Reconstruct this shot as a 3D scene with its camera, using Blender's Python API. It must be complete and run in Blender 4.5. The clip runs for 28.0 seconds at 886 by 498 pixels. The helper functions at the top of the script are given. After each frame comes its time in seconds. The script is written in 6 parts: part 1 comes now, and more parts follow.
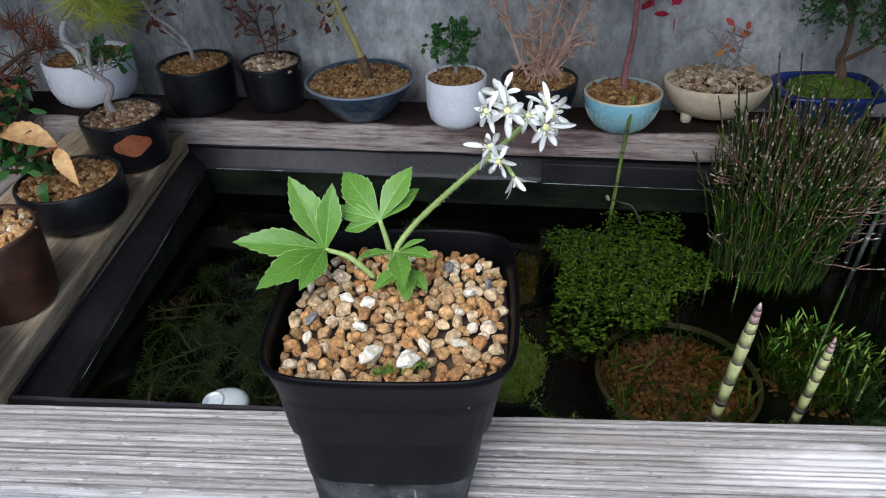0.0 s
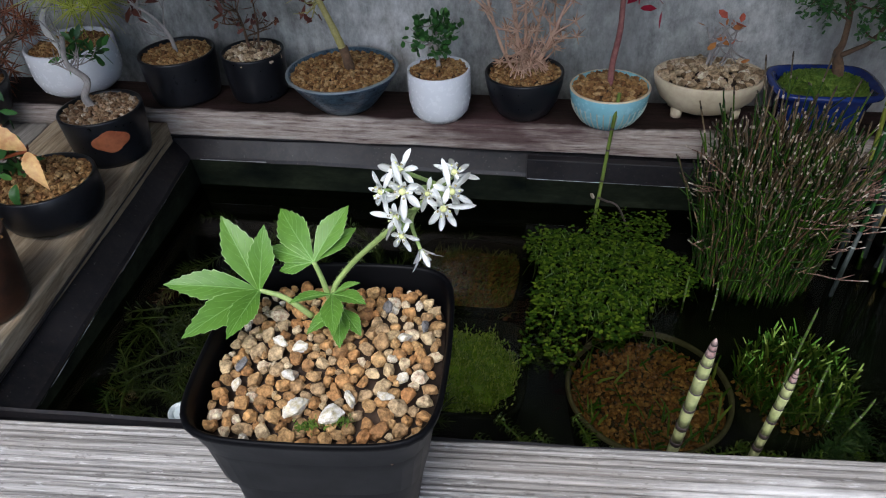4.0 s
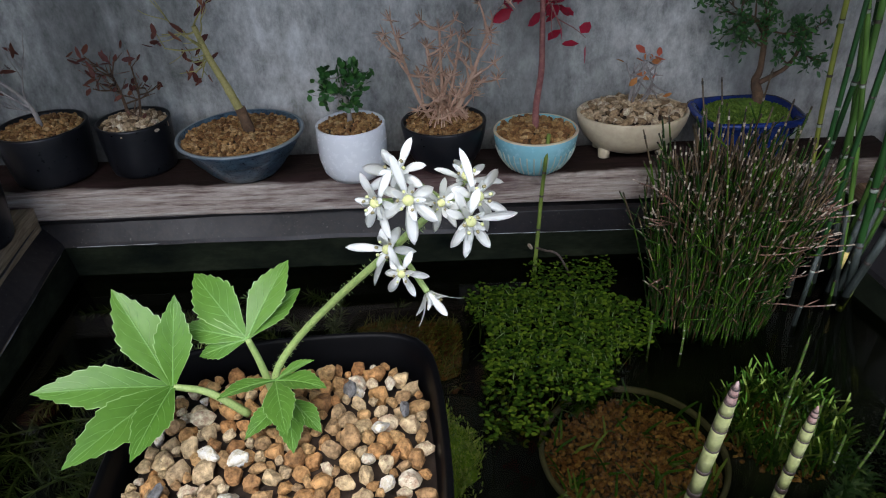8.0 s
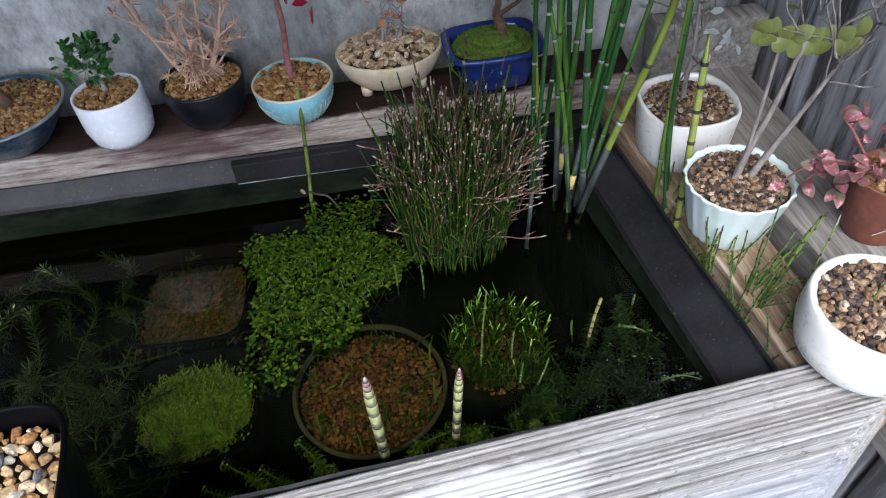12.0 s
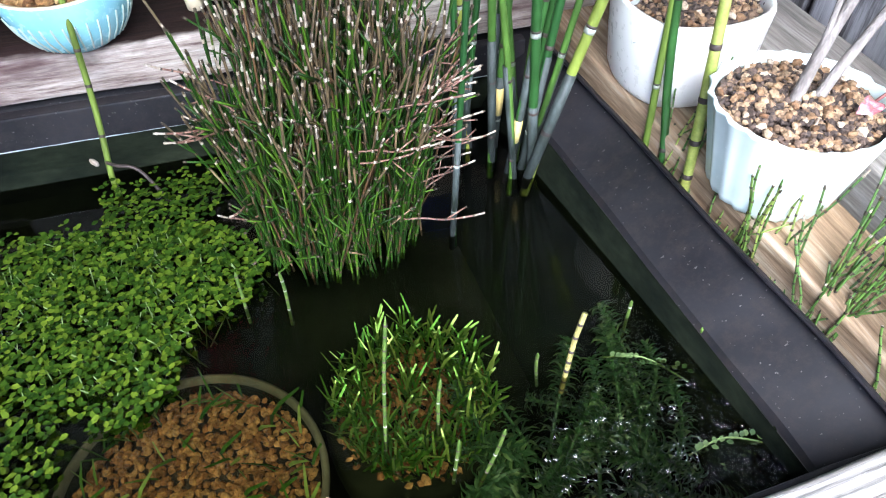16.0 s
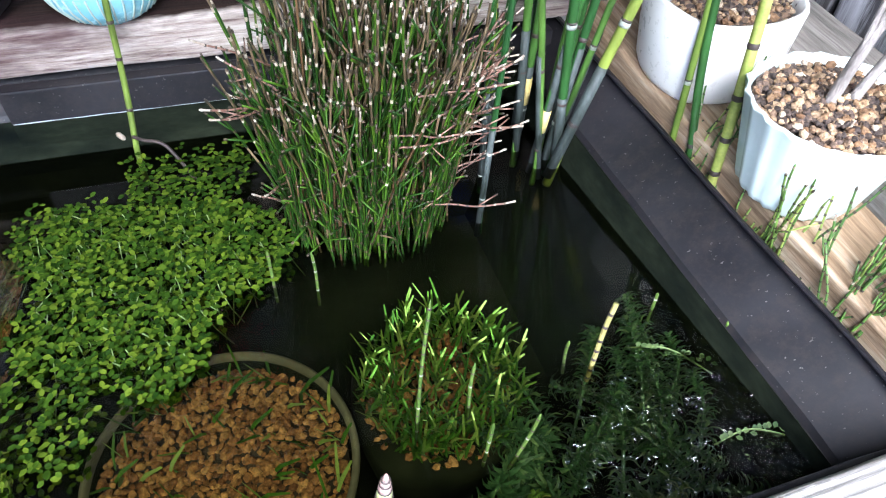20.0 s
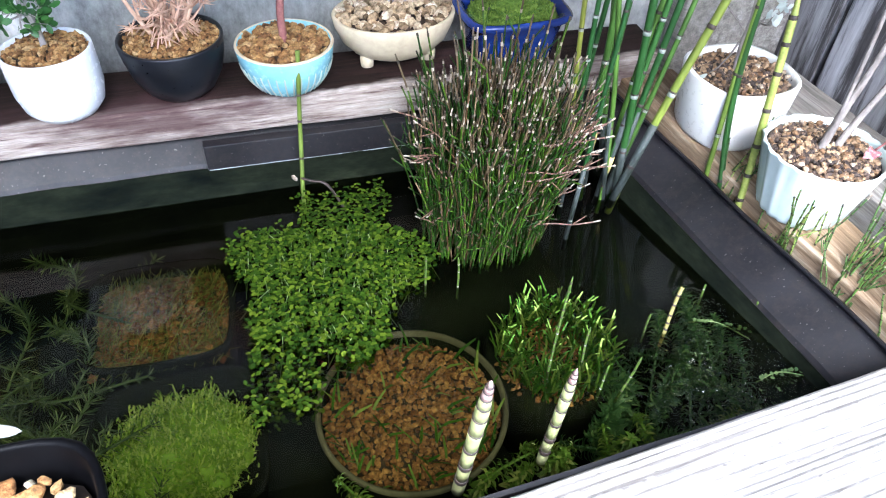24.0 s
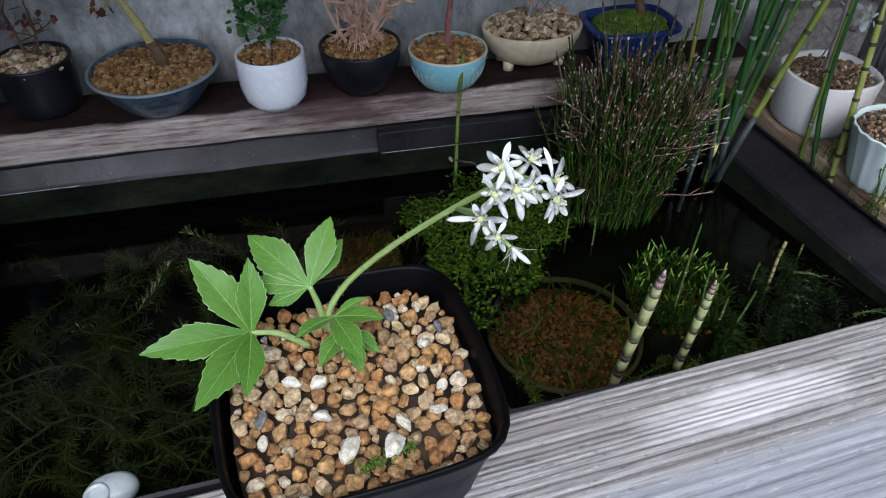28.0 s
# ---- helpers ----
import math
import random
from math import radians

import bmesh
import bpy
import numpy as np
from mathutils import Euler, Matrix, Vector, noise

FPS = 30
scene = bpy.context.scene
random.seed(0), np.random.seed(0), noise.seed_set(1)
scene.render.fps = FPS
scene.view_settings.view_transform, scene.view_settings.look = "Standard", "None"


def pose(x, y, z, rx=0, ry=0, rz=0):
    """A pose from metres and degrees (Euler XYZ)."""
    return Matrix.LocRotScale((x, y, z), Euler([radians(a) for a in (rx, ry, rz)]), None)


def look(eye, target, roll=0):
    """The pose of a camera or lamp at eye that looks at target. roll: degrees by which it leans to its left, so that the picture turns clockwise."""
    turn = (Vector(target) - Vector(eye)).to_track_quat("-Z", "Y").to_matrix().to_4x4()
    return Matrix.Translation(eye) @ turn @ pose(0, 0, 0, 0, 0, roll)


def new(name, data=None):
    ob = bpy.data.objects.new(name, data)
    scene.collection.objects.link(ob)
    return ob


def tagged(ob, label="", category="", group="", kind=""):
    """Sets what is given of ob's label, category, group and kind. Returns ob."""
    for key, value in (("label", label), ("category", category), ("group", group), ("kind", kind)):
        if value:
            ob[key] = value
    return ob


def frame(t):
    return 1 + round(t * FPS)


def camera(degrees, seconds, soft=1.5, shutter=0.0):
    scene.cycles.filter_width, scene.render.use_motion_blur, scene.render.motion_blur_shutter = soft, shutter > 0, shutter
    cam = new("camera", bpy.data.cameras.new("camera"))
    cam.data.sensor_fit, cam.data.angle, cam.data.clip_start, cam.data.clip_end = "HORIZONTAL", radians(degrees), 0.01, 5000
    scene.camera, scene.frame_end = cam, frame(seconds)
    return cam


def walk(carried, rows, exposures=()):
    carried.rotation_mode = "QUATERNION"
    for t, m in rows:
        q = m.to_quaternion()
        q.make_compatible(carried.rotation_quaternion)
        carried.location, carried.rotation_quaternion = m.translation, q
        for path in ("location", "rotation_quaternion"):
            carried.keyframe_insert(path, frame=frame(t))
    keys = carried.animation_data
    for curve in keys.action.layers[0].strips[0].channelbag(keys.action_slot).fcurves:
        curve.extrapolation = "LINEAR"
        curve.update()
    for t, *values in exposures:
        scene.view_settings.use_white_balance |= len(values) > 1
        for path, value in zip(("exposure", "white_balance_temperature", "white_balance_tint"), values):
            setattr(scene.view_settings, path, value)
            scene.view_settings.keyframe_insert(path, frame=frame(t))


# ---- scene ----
cam = camera(65.1, 28.0, soft=1.1)
PATH = [
    (0, (0.099, 0.063, 0.302), (-0.133, 1.689, -0.839), -2.7),
    (0.5, (0.109, 0.065, 0.314), (-0.184, 1.661, -0.856), -3.5),
    (1, (0.124, 0.066, 0.326), (-0.23, 1.628, -0.872), -4.2),
    (1.5, (0.135, 0.065, 0.335), (-0.268, 1.597, -0.886), -4.8),
    (2, (0.143, 0.067, 0.34), (-0.284, 1.576, -0.901), -5.1),
    (2.5, (0.145, 0.072, 0.338), (-0.282, 1.574, -0.911), -5.0),
    (4.5, (0.12, 0.1, 0.316), (-0.075, 1.679, -0.896), -3.0),
    (5, (0.113, 0.11, 0.31), (0.008, 1.722, -0.868), -2.6),
    (5.5, (0.107, 0.12, 0.303), (0.072, 1.759, -0.843), -2.5),
    (6, (0.104, 0.123, 0.297), (0.11, 1.789, -0.81), -2.6),
    (6.5, (0.101, 0.126, 0.289), (0.126, 1.812, -0.786), -2.8),
    (7, (0.098, 0.129, 0.282), (0.125, 1.823, -0.78), -2.9),
    (7.5, (0.098, 0.132, 0.28), (0.118, 1.83, -0.777), -3.0),
    (8, (0.098, 0.132, 0.281), (0.11, 1.825, -0.783), -3.0),
    (8.5, (0.098, 0.132, 0.282), (0.094, 1.803, -0.816), -2.7),
    (9, (0.101, 0.12, 0.297), (0.081, 1.745, -0.868), -2.3),
    (9.5, (0.109, 0.091, 0.327), (0.087, 1.658, -0.916), -2.2),
    (10, (0.128, 0.073, 0.363), (0.102, 1.56, -0.973), -2.6),
    (10.5, (0.158, 0.074, 0.382), (0.148, 1.501, -1.018), -3.6),
    (11, (0.185, 0.086, 0.382), (0.213, 1.485, -1.047), -4.7),
    (11.5, (0.208, 0.11, 0.381), (0.282, 1.495, -1.06), -5.7),
    (12, (0.227, 0.134, 0.368), (0.378, 1.509, -1.077), -5.5),
    (12.5, (0.229, 0.159, 0.352), (0.456, 1.522, -1.095), -4.9),
    (13, (0.226, 0.183, 0.329), (0.522, 1.529, -1.121), -4.0),
    (13.5, (0.224, 0.203, 0.303), (0.582, 1.53, -1.149), -3.2),
    (15.5, (0.248, 0.262, 0.23), (0.651, 1.559, -1.239), -1.6),
    (16, (0.261, 0.261, 0.227), (0.628, 1.57, -1.24), -1.5),
    (16.5, (0.273, 0.257, 0.221), (0.609, 1.575, -1.245), -1.1),
    (17, (0.285, 0.25, 0.221), (0.606, 1.577, -1.241), -0.4),
    (17.5, (0.294, 0.247, 0.222), (0.599, 1.573, -1.244), -0.2),
    (18, (0.3, 0.243, 0.219), (0.608, 1.562, -1.252), 0.1),
    (18.5, (0.294, 0.245, 0.217), (0.615, 1.553, -1.261), 0.6),
    (19, (0.283, 0.25, 0.222), (0.616, 1.54, -1.27), 0.6),
    (19.5, (0.265, 0.259, 0.227), (0.625, 1.536, -1.27), 1.1),
    (20, (0.242, 0.264, 0.229), (0.639, 1.535, -1.263), 1.8),
    (20.5, (0.225, 0.268, 0.231), (0.651, 1.525, -1.266), 2.6),
    (21, (0.21, 0.271, 0.231), (0.65, 1.523, -1.265), 2.7),
    (21.5, (0.204, 0.267, 0.236), (0.645, 1.521, -1.258), 2.4),
    (23.5, (0.153, 0.201, 0.282), (0.637, 1.557, -1.106), 2.3),
    (24, (0.142, 0.193, 0.294), (0.617, 1.555, -1.092), 2.5),
    (24.5, (0.13, 0.181, 0.304), (0.578, 1.56, -1.074), 2.0),
    (25, (0.117, 0.172, 0.306), (0.541, 1.569, -1.061), 1.4),
    (25.5, (0.107, 0.163, 0.315), (0.517, 1.563, -1.053), 1.2),
    (26, (0.095, 0.149, 0.32), (0.491, 1.564, -1.036), 0.9),
    (26.5, (0.08, 0.141, 0.32), (0.469, 1.57, -1.024), 0.7),
    (27, (0.068, 0.129, 0.32), (0.443, 1.57, -1.015), 0.2),
    (27.5, (0.058, 0.119, 0.322), (0.424, 1.571, -1.004), -0.1),
    (28, (0.047, 0.112, 0.322), (0.405, 1.572, -0.998), -0.2),
]
walk(cam, [(t, look(eye, target, roll)) for t, eye, target, roll in PATH], [(0, 0.92, 5750, 10), (6, 0.8, 5900, 10), (9, 0.8, 5850, 10), (11, 1.05, 5650, 10), (12.5, 1.5, 5700, 10), (13.5, 1.8, 5700, 10), (15.5, 2.85, 5500, 10), (19, 2.65, 5500, 10), (21, 3.12, 5500, 10), (24.5, 2.6, 5500, 10), (26, 1.28, 5500, 10), (28, 0.7, 5600, 10)])


# ---- light ----
world = bpy.data.worlds.new("sky")
scene.world = world
world.use_nodes = True
wn = world.node_tree
sky = wn.nodes.new("ShaderNodeTexSky")
sky.sky_type, sky.sun_disc = "NISHITA", False
SUN_EL, SUN_AZ = 52.0, 190.0
sky.sun_elevation, sky.sun_rotation = radians(SUN_EL), radians(SUN_AZ)
sky.air_density, sky.dust_density = 1.0, 3.0
wn.links.new(sky.outputs[0], wn.nodes["Background"].inputs[0])
wn.nodes["Background"].inputs[1].default_value = 0.15
sun = new("sun", bpy.data.lights.new("sun", "SUN"))
sun.data.energy, sun.data.angle, sun.data.color = 1.5, radians(40), (1.0, 0.98, 0.95)
sun_dir = Vector((math.sin(radians(SUN_AZ)) * math.cos(radians(SUN_EL)), math.cos(radians(SUN_AZ)) * math.cos(radians(SUN_EL)), math.sin(radians(SUN_EL))))
sun.matrix_world = look(sun_dir * 3, (0, 0, 0))


# ---- materials ----
class Mat:
    """A node material with short helpers."""

    def __init__(self, name, rough=0.6, metal=0.0, spec=0.5):
        self.m = bpy.data.materials.new(name)
        self.m.use_nodes = True
        self.t = self.m.node_tree
        self.b = self.t.nodes["Principled BSDF"]
        self.b.inputs["Roughness"].default_value = rough
        self.b.inputs["Metallic"].default_value = metal
        self.b.inputs["Specular IOR Level"].default_value = spec
        self.co = self.t.nodes.new("ShaderNodeTexCoord").outputs["Object"]

    def node(self, kind, **kw):
        n = self.t.nodes.new(kind)
        for k, v in kw.items():
            n.inputs[k].default_value = v
        return n

    def link(self, a, b):
        self.t.links.new(a, b)

    def noise(self, scale, stretch=(1, 1, 1), detail=4.0, rough=0.55, shift=0.0):
        mp = self.node("ShaderNodeMapping", Scale=stretch, Location=(shift, shift * 0.7, 0))
        self.link(self.co, mp.inputs[0])
        n = self.node("ShaderNodeTexNoise", Scale=scale, Detail=detail, Roughness=rough)
        self.link(mp.outputs[0], n.inputs["Vector"])
        return n.outputs[0]

    def ramp(self, value, stops):
        r = self.t.nodes.new("ShaderNodeValToRGB")
        while len(r.color_ramp.elements) < len(stops):
            r.color_ramp.elements.new(0.5)
        for e, (p, c) in zip(r.color_ramp.elements, stops):
            e.position = p
            e.color = (*c, 1) if len(c) == 3 else c
        self.link(value, r.inputs[0])
        return r.outputs[0]

    def mix(self, fac, a, b, mode="MIX"):
        n = self.t.nodes.new("ShaderNodeMix")
        n.data_type, n.blend_type = "RGBA", mode
        for sock, v in ((n.inputs[0], fac), (n.inputs[6], a), (n.inputs[7], b)):
            if isinstance(v, bpy.types.NodeSocket):
                self.link(v, sock)
            elif isinstance(v, tuple):
                sock.default_value = (*v, 1)
            else:
                sock.default_value = v
        return n.outputs[2]

    def random(self):
        return self.t.nodes.new("ShaderNodeObjectInfo").outputs["Random"]

    def island(self):
        return self.t.nodes.new("ShaderNodeNewGeometry").outputs["Random Per Island"]

    def colour(self, c):
        if isinstance(c, tuple):
            self.b.inputs["Base Color"].default_value = (*c, 1)
        else:
            self.link(c, self.b.inputs["Base Color"])
        return self

    def bump(self, h, strength=0.4, dist=0.001):
        n = self.node("ShaderNodeBump", Strength=strength, Distance=dist)
        self.link(h, n.inputs["Height"])
        self.link(n.outputs[0], self.b.inputs["Normal"])
        return self

    def rough_from(self, v, lo, hi):
        n = self.node("ShaderNodeMapRange", **{"To Min": lo, "To Max": hi})
        self.link(v, n.inputs[0])
        self.link(n.outputs[0], self.b.inputs["Roughness"])
        return self


def plain(name, a, b, scale, rough=0.6, bump=0.0, dist=0.0005, stretch=(1, 1, 1), spec=0.5, speck=None, mottle=0.35):
    """Two colours mottled by noise at two scales, with fine relief."""
    m = Mat(name, rough, spec=spec)
    big, fine = m.noise(scale, stretch, 5), m.noise(scale * 6, stretch, 3, shift=3.0)
    c = m.mix(m.ramp(big, [(0.3, (0, 0, 0)), (0.7, (1, 1, 1))]), a, b)
    c = m.mix(mottle, c, m.ramp(fine, [(0.25, (0.25, 0.25, 0.25)), (0.75, (0.9, 0.9, 0.9))]), "OVERLAY")
    if speck:
        s = m.noise(speck[1], detail=1.0, shift=9.0)
        c = m.mix(m.ramp(s, [(speck[2], (0, 0, 0)), (speck[2] + 0.02, (1, 1, 1))]), c, speck[0])
    m.colour(c)
    if bump:
        m.bump(fine, bump, dist)
    m.rough_from(fine, max(rough - 0.12, 0.05), min(rough + 0.12, 1))
    return m.m


def wood(name, dark, mid, light, axis="x", grey=0.0, rough=0.85, stain=None):
    st = (3, 60, 60) if axis == "x" else (60, 3, 60)
    m = Mat(name, rough, spec=0.25)
    g = m.noise(3.2, st, 6, 0.65)
    f = m.noise(14, st, 4, 0.7, 2.0)
    big = m.noise(9, (1, 1, 1), 4, 0.6, 5.0)
    c = m.ramp(g, [(0.3, dark), (0.5, mid), (0.72, light)])
    c = m.mix(0.5, c, m.ramp(f, [(0.3, (0.2, 0.2, 0.2)), (0.7, (0.85, 0.85, 0.85))]), "OVERLAY")
    c = m.mix(m.ramp(big, [(0.4, (0, 0, 0)), (0.75, (0.55, 0.55, 0.55))]), c, stain or dark)
    m.colour(c).bump(m.mix(0.5, g, f), 0.7, 0.0012)
    return m.m


m = Mat("weathered_plank", 0.85, spec=0.25)
TURN = m.node("ShaderNodeMapping", Rotation=(0, 0, radians(-2.83)))
m.link(m.co, TURN.inputs[0])
m.co = TURN.outputs[0]
g, f = m.noise(3.0, (0.7, 80, 80), 6, 0.6), m.noise(12, (1.6, 85, 85), 6, 0.75, 2.0)
c = m.ramp(g, [(0.3, (0.18, 0.168, 0.155)), (0.48, (0.27, 0.257, 0.238)), (0.62, (0.34, 0.325, 0.305)), (0.75, (0.46, 0.45, 0.43))])
c = m.mix(0.75, c, m.ramp(f, [(0.34, (0.12, 0.12, 0.12)), (0.64, (0.85, 0.85, 0.85))]), "OVERLAY")
fleck = m.noise(420, (0.22, 1.6, 1.6), 3, 0.7, 4.0)
c = m.mix(m.ramp(fleck, [(0.6, (0, 0, 0)), (0.68, (0.75, 0.75, 0.75))]), c, (0.58, 0.57, 0.55))
c = m.mix(m.ramp(m.noise(260, (0.5, 1.5, 1.5), 3, 0.7, 11.0), [(0.6, (0, 0, 0)), (0.7, (0.7, 0.7, 0.7))]), c, (0.07, 0.062, 0.055))
c = m.mix(m.ramp(m.noise(8, (0.6, 3, 3), 5, 0.6, 5.0), [(0.42, (0, 0, 0)), (0.7, (0.5, 0.5, 0.5))]), c, (0.19, 0.165, 0.14))
sep = m.node("ShaderNodeSeparateXYZ")
m.link(m.co, sep.inputs[0])
bare = m.node("ShaderNodeMapRange", **{"From Min": 0.246, "From Max": 0.238})
m.link(sep.outputs[1], bare.inputs[0])
c = m.mix(bare.outputs[0], c, m.mix(0.55, c, (0.25, 0.27, 0.3)))
# dapple of sunlight painted into the plank's colour, with a noisy edge
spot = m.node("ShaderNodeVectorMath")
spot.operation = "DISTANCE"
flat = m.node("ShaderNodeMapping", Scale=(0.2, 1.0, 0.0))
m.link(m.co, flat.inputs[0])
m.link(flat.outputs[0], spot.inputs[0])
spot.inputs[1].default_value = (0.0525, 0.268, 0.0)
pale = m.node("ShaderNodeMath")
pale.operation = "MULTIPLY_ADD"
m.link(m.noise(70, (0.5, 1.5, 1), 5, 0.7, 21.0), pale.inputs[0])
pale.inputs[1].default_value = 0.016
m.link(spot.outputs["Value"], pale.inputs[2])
sun_patch = m.node("ShaderNodeMapRange", **{"From Min": 0.023, "From Max": 0.015, "To Max": 0.6})
m.link(pale.outputs[0], sun_patch.inputs[0])
c = m.mix(sun_patch.outputs[0], c, (0.72, 0.7, 0.67))
m.colour(c).bump(m.mix(0.4, f, fleck), 0.9, 0.001)
WOOD_PLANK = m.m
m = Mat("dark_backed_shelf_wood", 0.8, spec=0.15)
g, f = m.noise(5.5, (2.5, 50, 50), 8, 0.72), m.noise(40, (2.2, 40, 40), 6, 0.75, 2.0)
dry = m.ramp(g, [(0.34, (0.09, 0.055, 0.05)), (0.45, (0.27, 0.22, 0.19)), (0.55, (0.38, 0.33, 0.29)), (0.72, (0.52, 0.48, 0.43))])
back_tone = m.ramp(g, [(0.3, (0.008, 0.005, 0.004)), (0.55, (0.022, 0.012, 0.009)), (0.75, (0.06, 0.035, 0.025))])
# the board turns darker behind a noise-warped line along its front edge
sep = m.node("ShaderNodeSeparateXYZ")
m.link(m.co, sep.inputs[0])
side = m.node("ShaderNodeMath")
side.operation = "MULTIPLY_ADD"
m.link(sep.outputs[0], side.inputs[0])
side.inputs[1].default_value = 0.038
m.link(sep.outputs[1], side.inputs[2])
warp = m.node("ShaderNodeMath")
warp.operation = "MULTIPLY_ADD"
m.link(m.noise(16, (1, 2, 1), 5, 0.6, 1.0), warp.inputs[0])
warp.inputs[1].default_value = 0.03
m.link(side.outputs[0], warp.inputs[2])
back_mask = m.node("ShaderNodeMapRange", **{"From Min": 0.629, "From Max": 0.634})
m.link(warp.outputs[0], back_mask.inputs[0])
c = m.mix(back_mask.outputs[0], dry, back_tone)
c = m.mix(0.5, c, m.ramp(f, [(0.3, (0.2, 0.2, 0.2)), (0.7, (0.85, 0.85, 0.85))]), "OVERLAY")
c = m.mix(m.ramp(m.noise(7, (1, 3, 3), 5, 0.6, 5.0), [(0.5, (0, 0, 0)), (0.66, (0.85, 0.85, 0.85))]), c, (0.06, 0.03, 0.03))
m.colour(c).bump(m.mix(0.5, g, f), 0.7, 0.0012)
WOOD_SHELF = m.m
WOOD_RAIL = wood("rail_wood", (0.1, 0.06, 0.03), (0.29, 0.2, 0.12), (0.55, 0.46, 0.34), axis="y", stain=(0.2, 0.15, 0.1))
BLOCKER_WOOD = plain("dark_blocker_wood", (0.045, 0.036, 0.028), (0.07, 0.055, 0.04), 6, 0.85, stretch=(0.2, 1, 1))
WOOD_LEFT = wood("brown_rail", (0.13, 0.09, 0.05), (0.36, 0.28, 0.18), (0.52, 0.43, 0.31), axis="y", stain=(0.2, 0.16, 0.11))
WOOD_GREY = wood("grey_board", (0.12, 0.11, 0.1), (0.27, 0.25, 0.22), (0.4, 0.38, 0.35), axis="y", stain=(0.15, 0.13, 0.11))

m = Mat("concrete", 0.9, spec=0.2)
c = m.ramp(m.noise(7, (1, 1, 0.45), 7, 0.65), [(0.34, (0.15, 0.155, 0.145)), (0.5, (0.34, 0.345, 0.325)), (0.66, (0.52, 0.52, 0.49))])
c = m.mix(0.8, c, m.ramp(m.noise(75, (1, 1, 0.6), 6, 0.75), [(0.32, (0.2, 0.2, 0.2)), (0.68, (0.8, 0.8, 0.8))]), "OVERLAY")
c = m.mix(m.ramp(m.noise(14, (1, 1, 0.12), 5, 0.6, 4.0), [(0.55, (0, 0, 0)), (0.8, (0.5, 0.5, 0.5))]), c, (0.68, 0.67, 0.63))
c = m.mix(m.ramp(m.noise(9, (1, 1, 0.1), 5, 0.6, 8.0), [(0.55, (0, 0, 0)), (0.75, (0.6, 0.6, 0.6))]), c, (0.09, 0.09, 0.09))
m.colour(c).bump(m.noise(90, (1, 1, 1), 4), 0.35, 0.001)
CONCRETE = m.m

m = Mat("charred_boards", 0.8, spec=0.25)
streak = m.noise(26, (1, 1, 0.09), 7, 0.75)
c = m.ramp(streak, [(0.36, (0.025, 0.022, 0.022)), (0.45, (0.09, 0.084, 0.084)), (0.52, (0.42, 0.41, 0.42)), (0.66, (0.76, 0.75, 0.76))])
c = m.mix(m.ramp(m.noise(6, (1, 1, 0.5), 4, shift=6.0), [(0.48, (0, 0, 0)), (0.64, (0.7, 0.7, 0.7))]), c, (0.1, 0.092, 0.09))
m.colour(c).bump(streak, 0.5, 0.002)
CHARRED = m.m

m = Mat("tub_plastic", 0.5, spec=0.35)
c = m.mix(m.ramp(m.noise(22, detail=6), [(0.4, (0, 0, 0)), (0.7, (1, 1, 1))]), (0.007, 0.007, 0.009), (0.019, 0.0185, 0.0215))
c = m.mix(m.ramp(m.noise(520, detail=2, shift=3.0), [(0.69, (0, 0, 0)), (0.73, (0.6, 0.6, 0.6))]), c, (0.17, 0.16, 0.15))
c = m.mix(m.ramp(m.noise(170, detail=8, rough=0.75, shift=8.0), [(0.46, (0, 0, 0)), (0.66, (0.6, 0.6, 0.6))]), c, (0.029, 0.023, 0.021))
c = m.mix(m.ramp(m.noise(35, (1, 1, 0.4), 7, 0.7, 13.0), [(0.5, (0, 0, 0)), (0.7, (0.4, 0.4, 0.4))]), c, (0.006, 0.006, 0.007))
m.colour(c).bump(m.noise(120, detail=3), 0.3, 0.0006).rough_from(m.noise(30), 0.28, 0.6)
TUB = m.m
BASIN = plain("algae_dark_plastic", (0.005, 0.0065, 0.0045), (0.014, 0.0165, 0.01), 30, 0.95, spec=0.02)
WET_WALL = plain("wet_algae_wall", (0.002, 0.003, 0.0025), (0.012, 0.015, 0.009), 60, 0.9, 0.3, 0.0005, (0.35, 0.35, 1), spec=0.03, mottle=0.6)
SUNK_BLACK = plain("matte_sunken_black", (0.003, 0.004, 0.002), (0.012, 0.014, 0.007), 60, 0.9, spec=0.05)
SCUM = plain("scum_line", (0.3, 0.32, 0.33), (0.5, 0.52, 0.53), 80, 0.6)

m = Mat("pot_plastic", 0.42, spec=0.07)
c = m.mix(m.ramp(m.noise(40, detail=6), [(0.45, (0, 0, 0)), (0.75, (0.7, 0.7, 0.7))]), (0.002, 0.002, 0.0025), (0.006, 0.006, 0.0065))
m.colour(c).bump(m.noise(300, detail=2), 0.1, 0.0003).rough_from(m.noise(50), 0.3, 0.55)
BLACK_POT = m.m
LIME = plain("lime_deposit", (0.003, 0.003, 0.0035), (0.06, 0.062, 0.062), 70, 0.6, spec=0.1, mottle=0.7, speck=((0.1, 0.1, 0.1), 260, 0.68))
LIME_PALE = plain("lime_ridge", (0.05, 0.05, 0.046), (0.28, 0.28, 0.26), 90, 0.7)


def glaze(name, a, b, rough=0.2, scale=40, speck=None, bump=0.05, mottle=0.08, spec=0.5):
    return plain(name, a, b, scale, rough, bump, 0.0004, spec=spec, speck=speck, mottle=mottle)


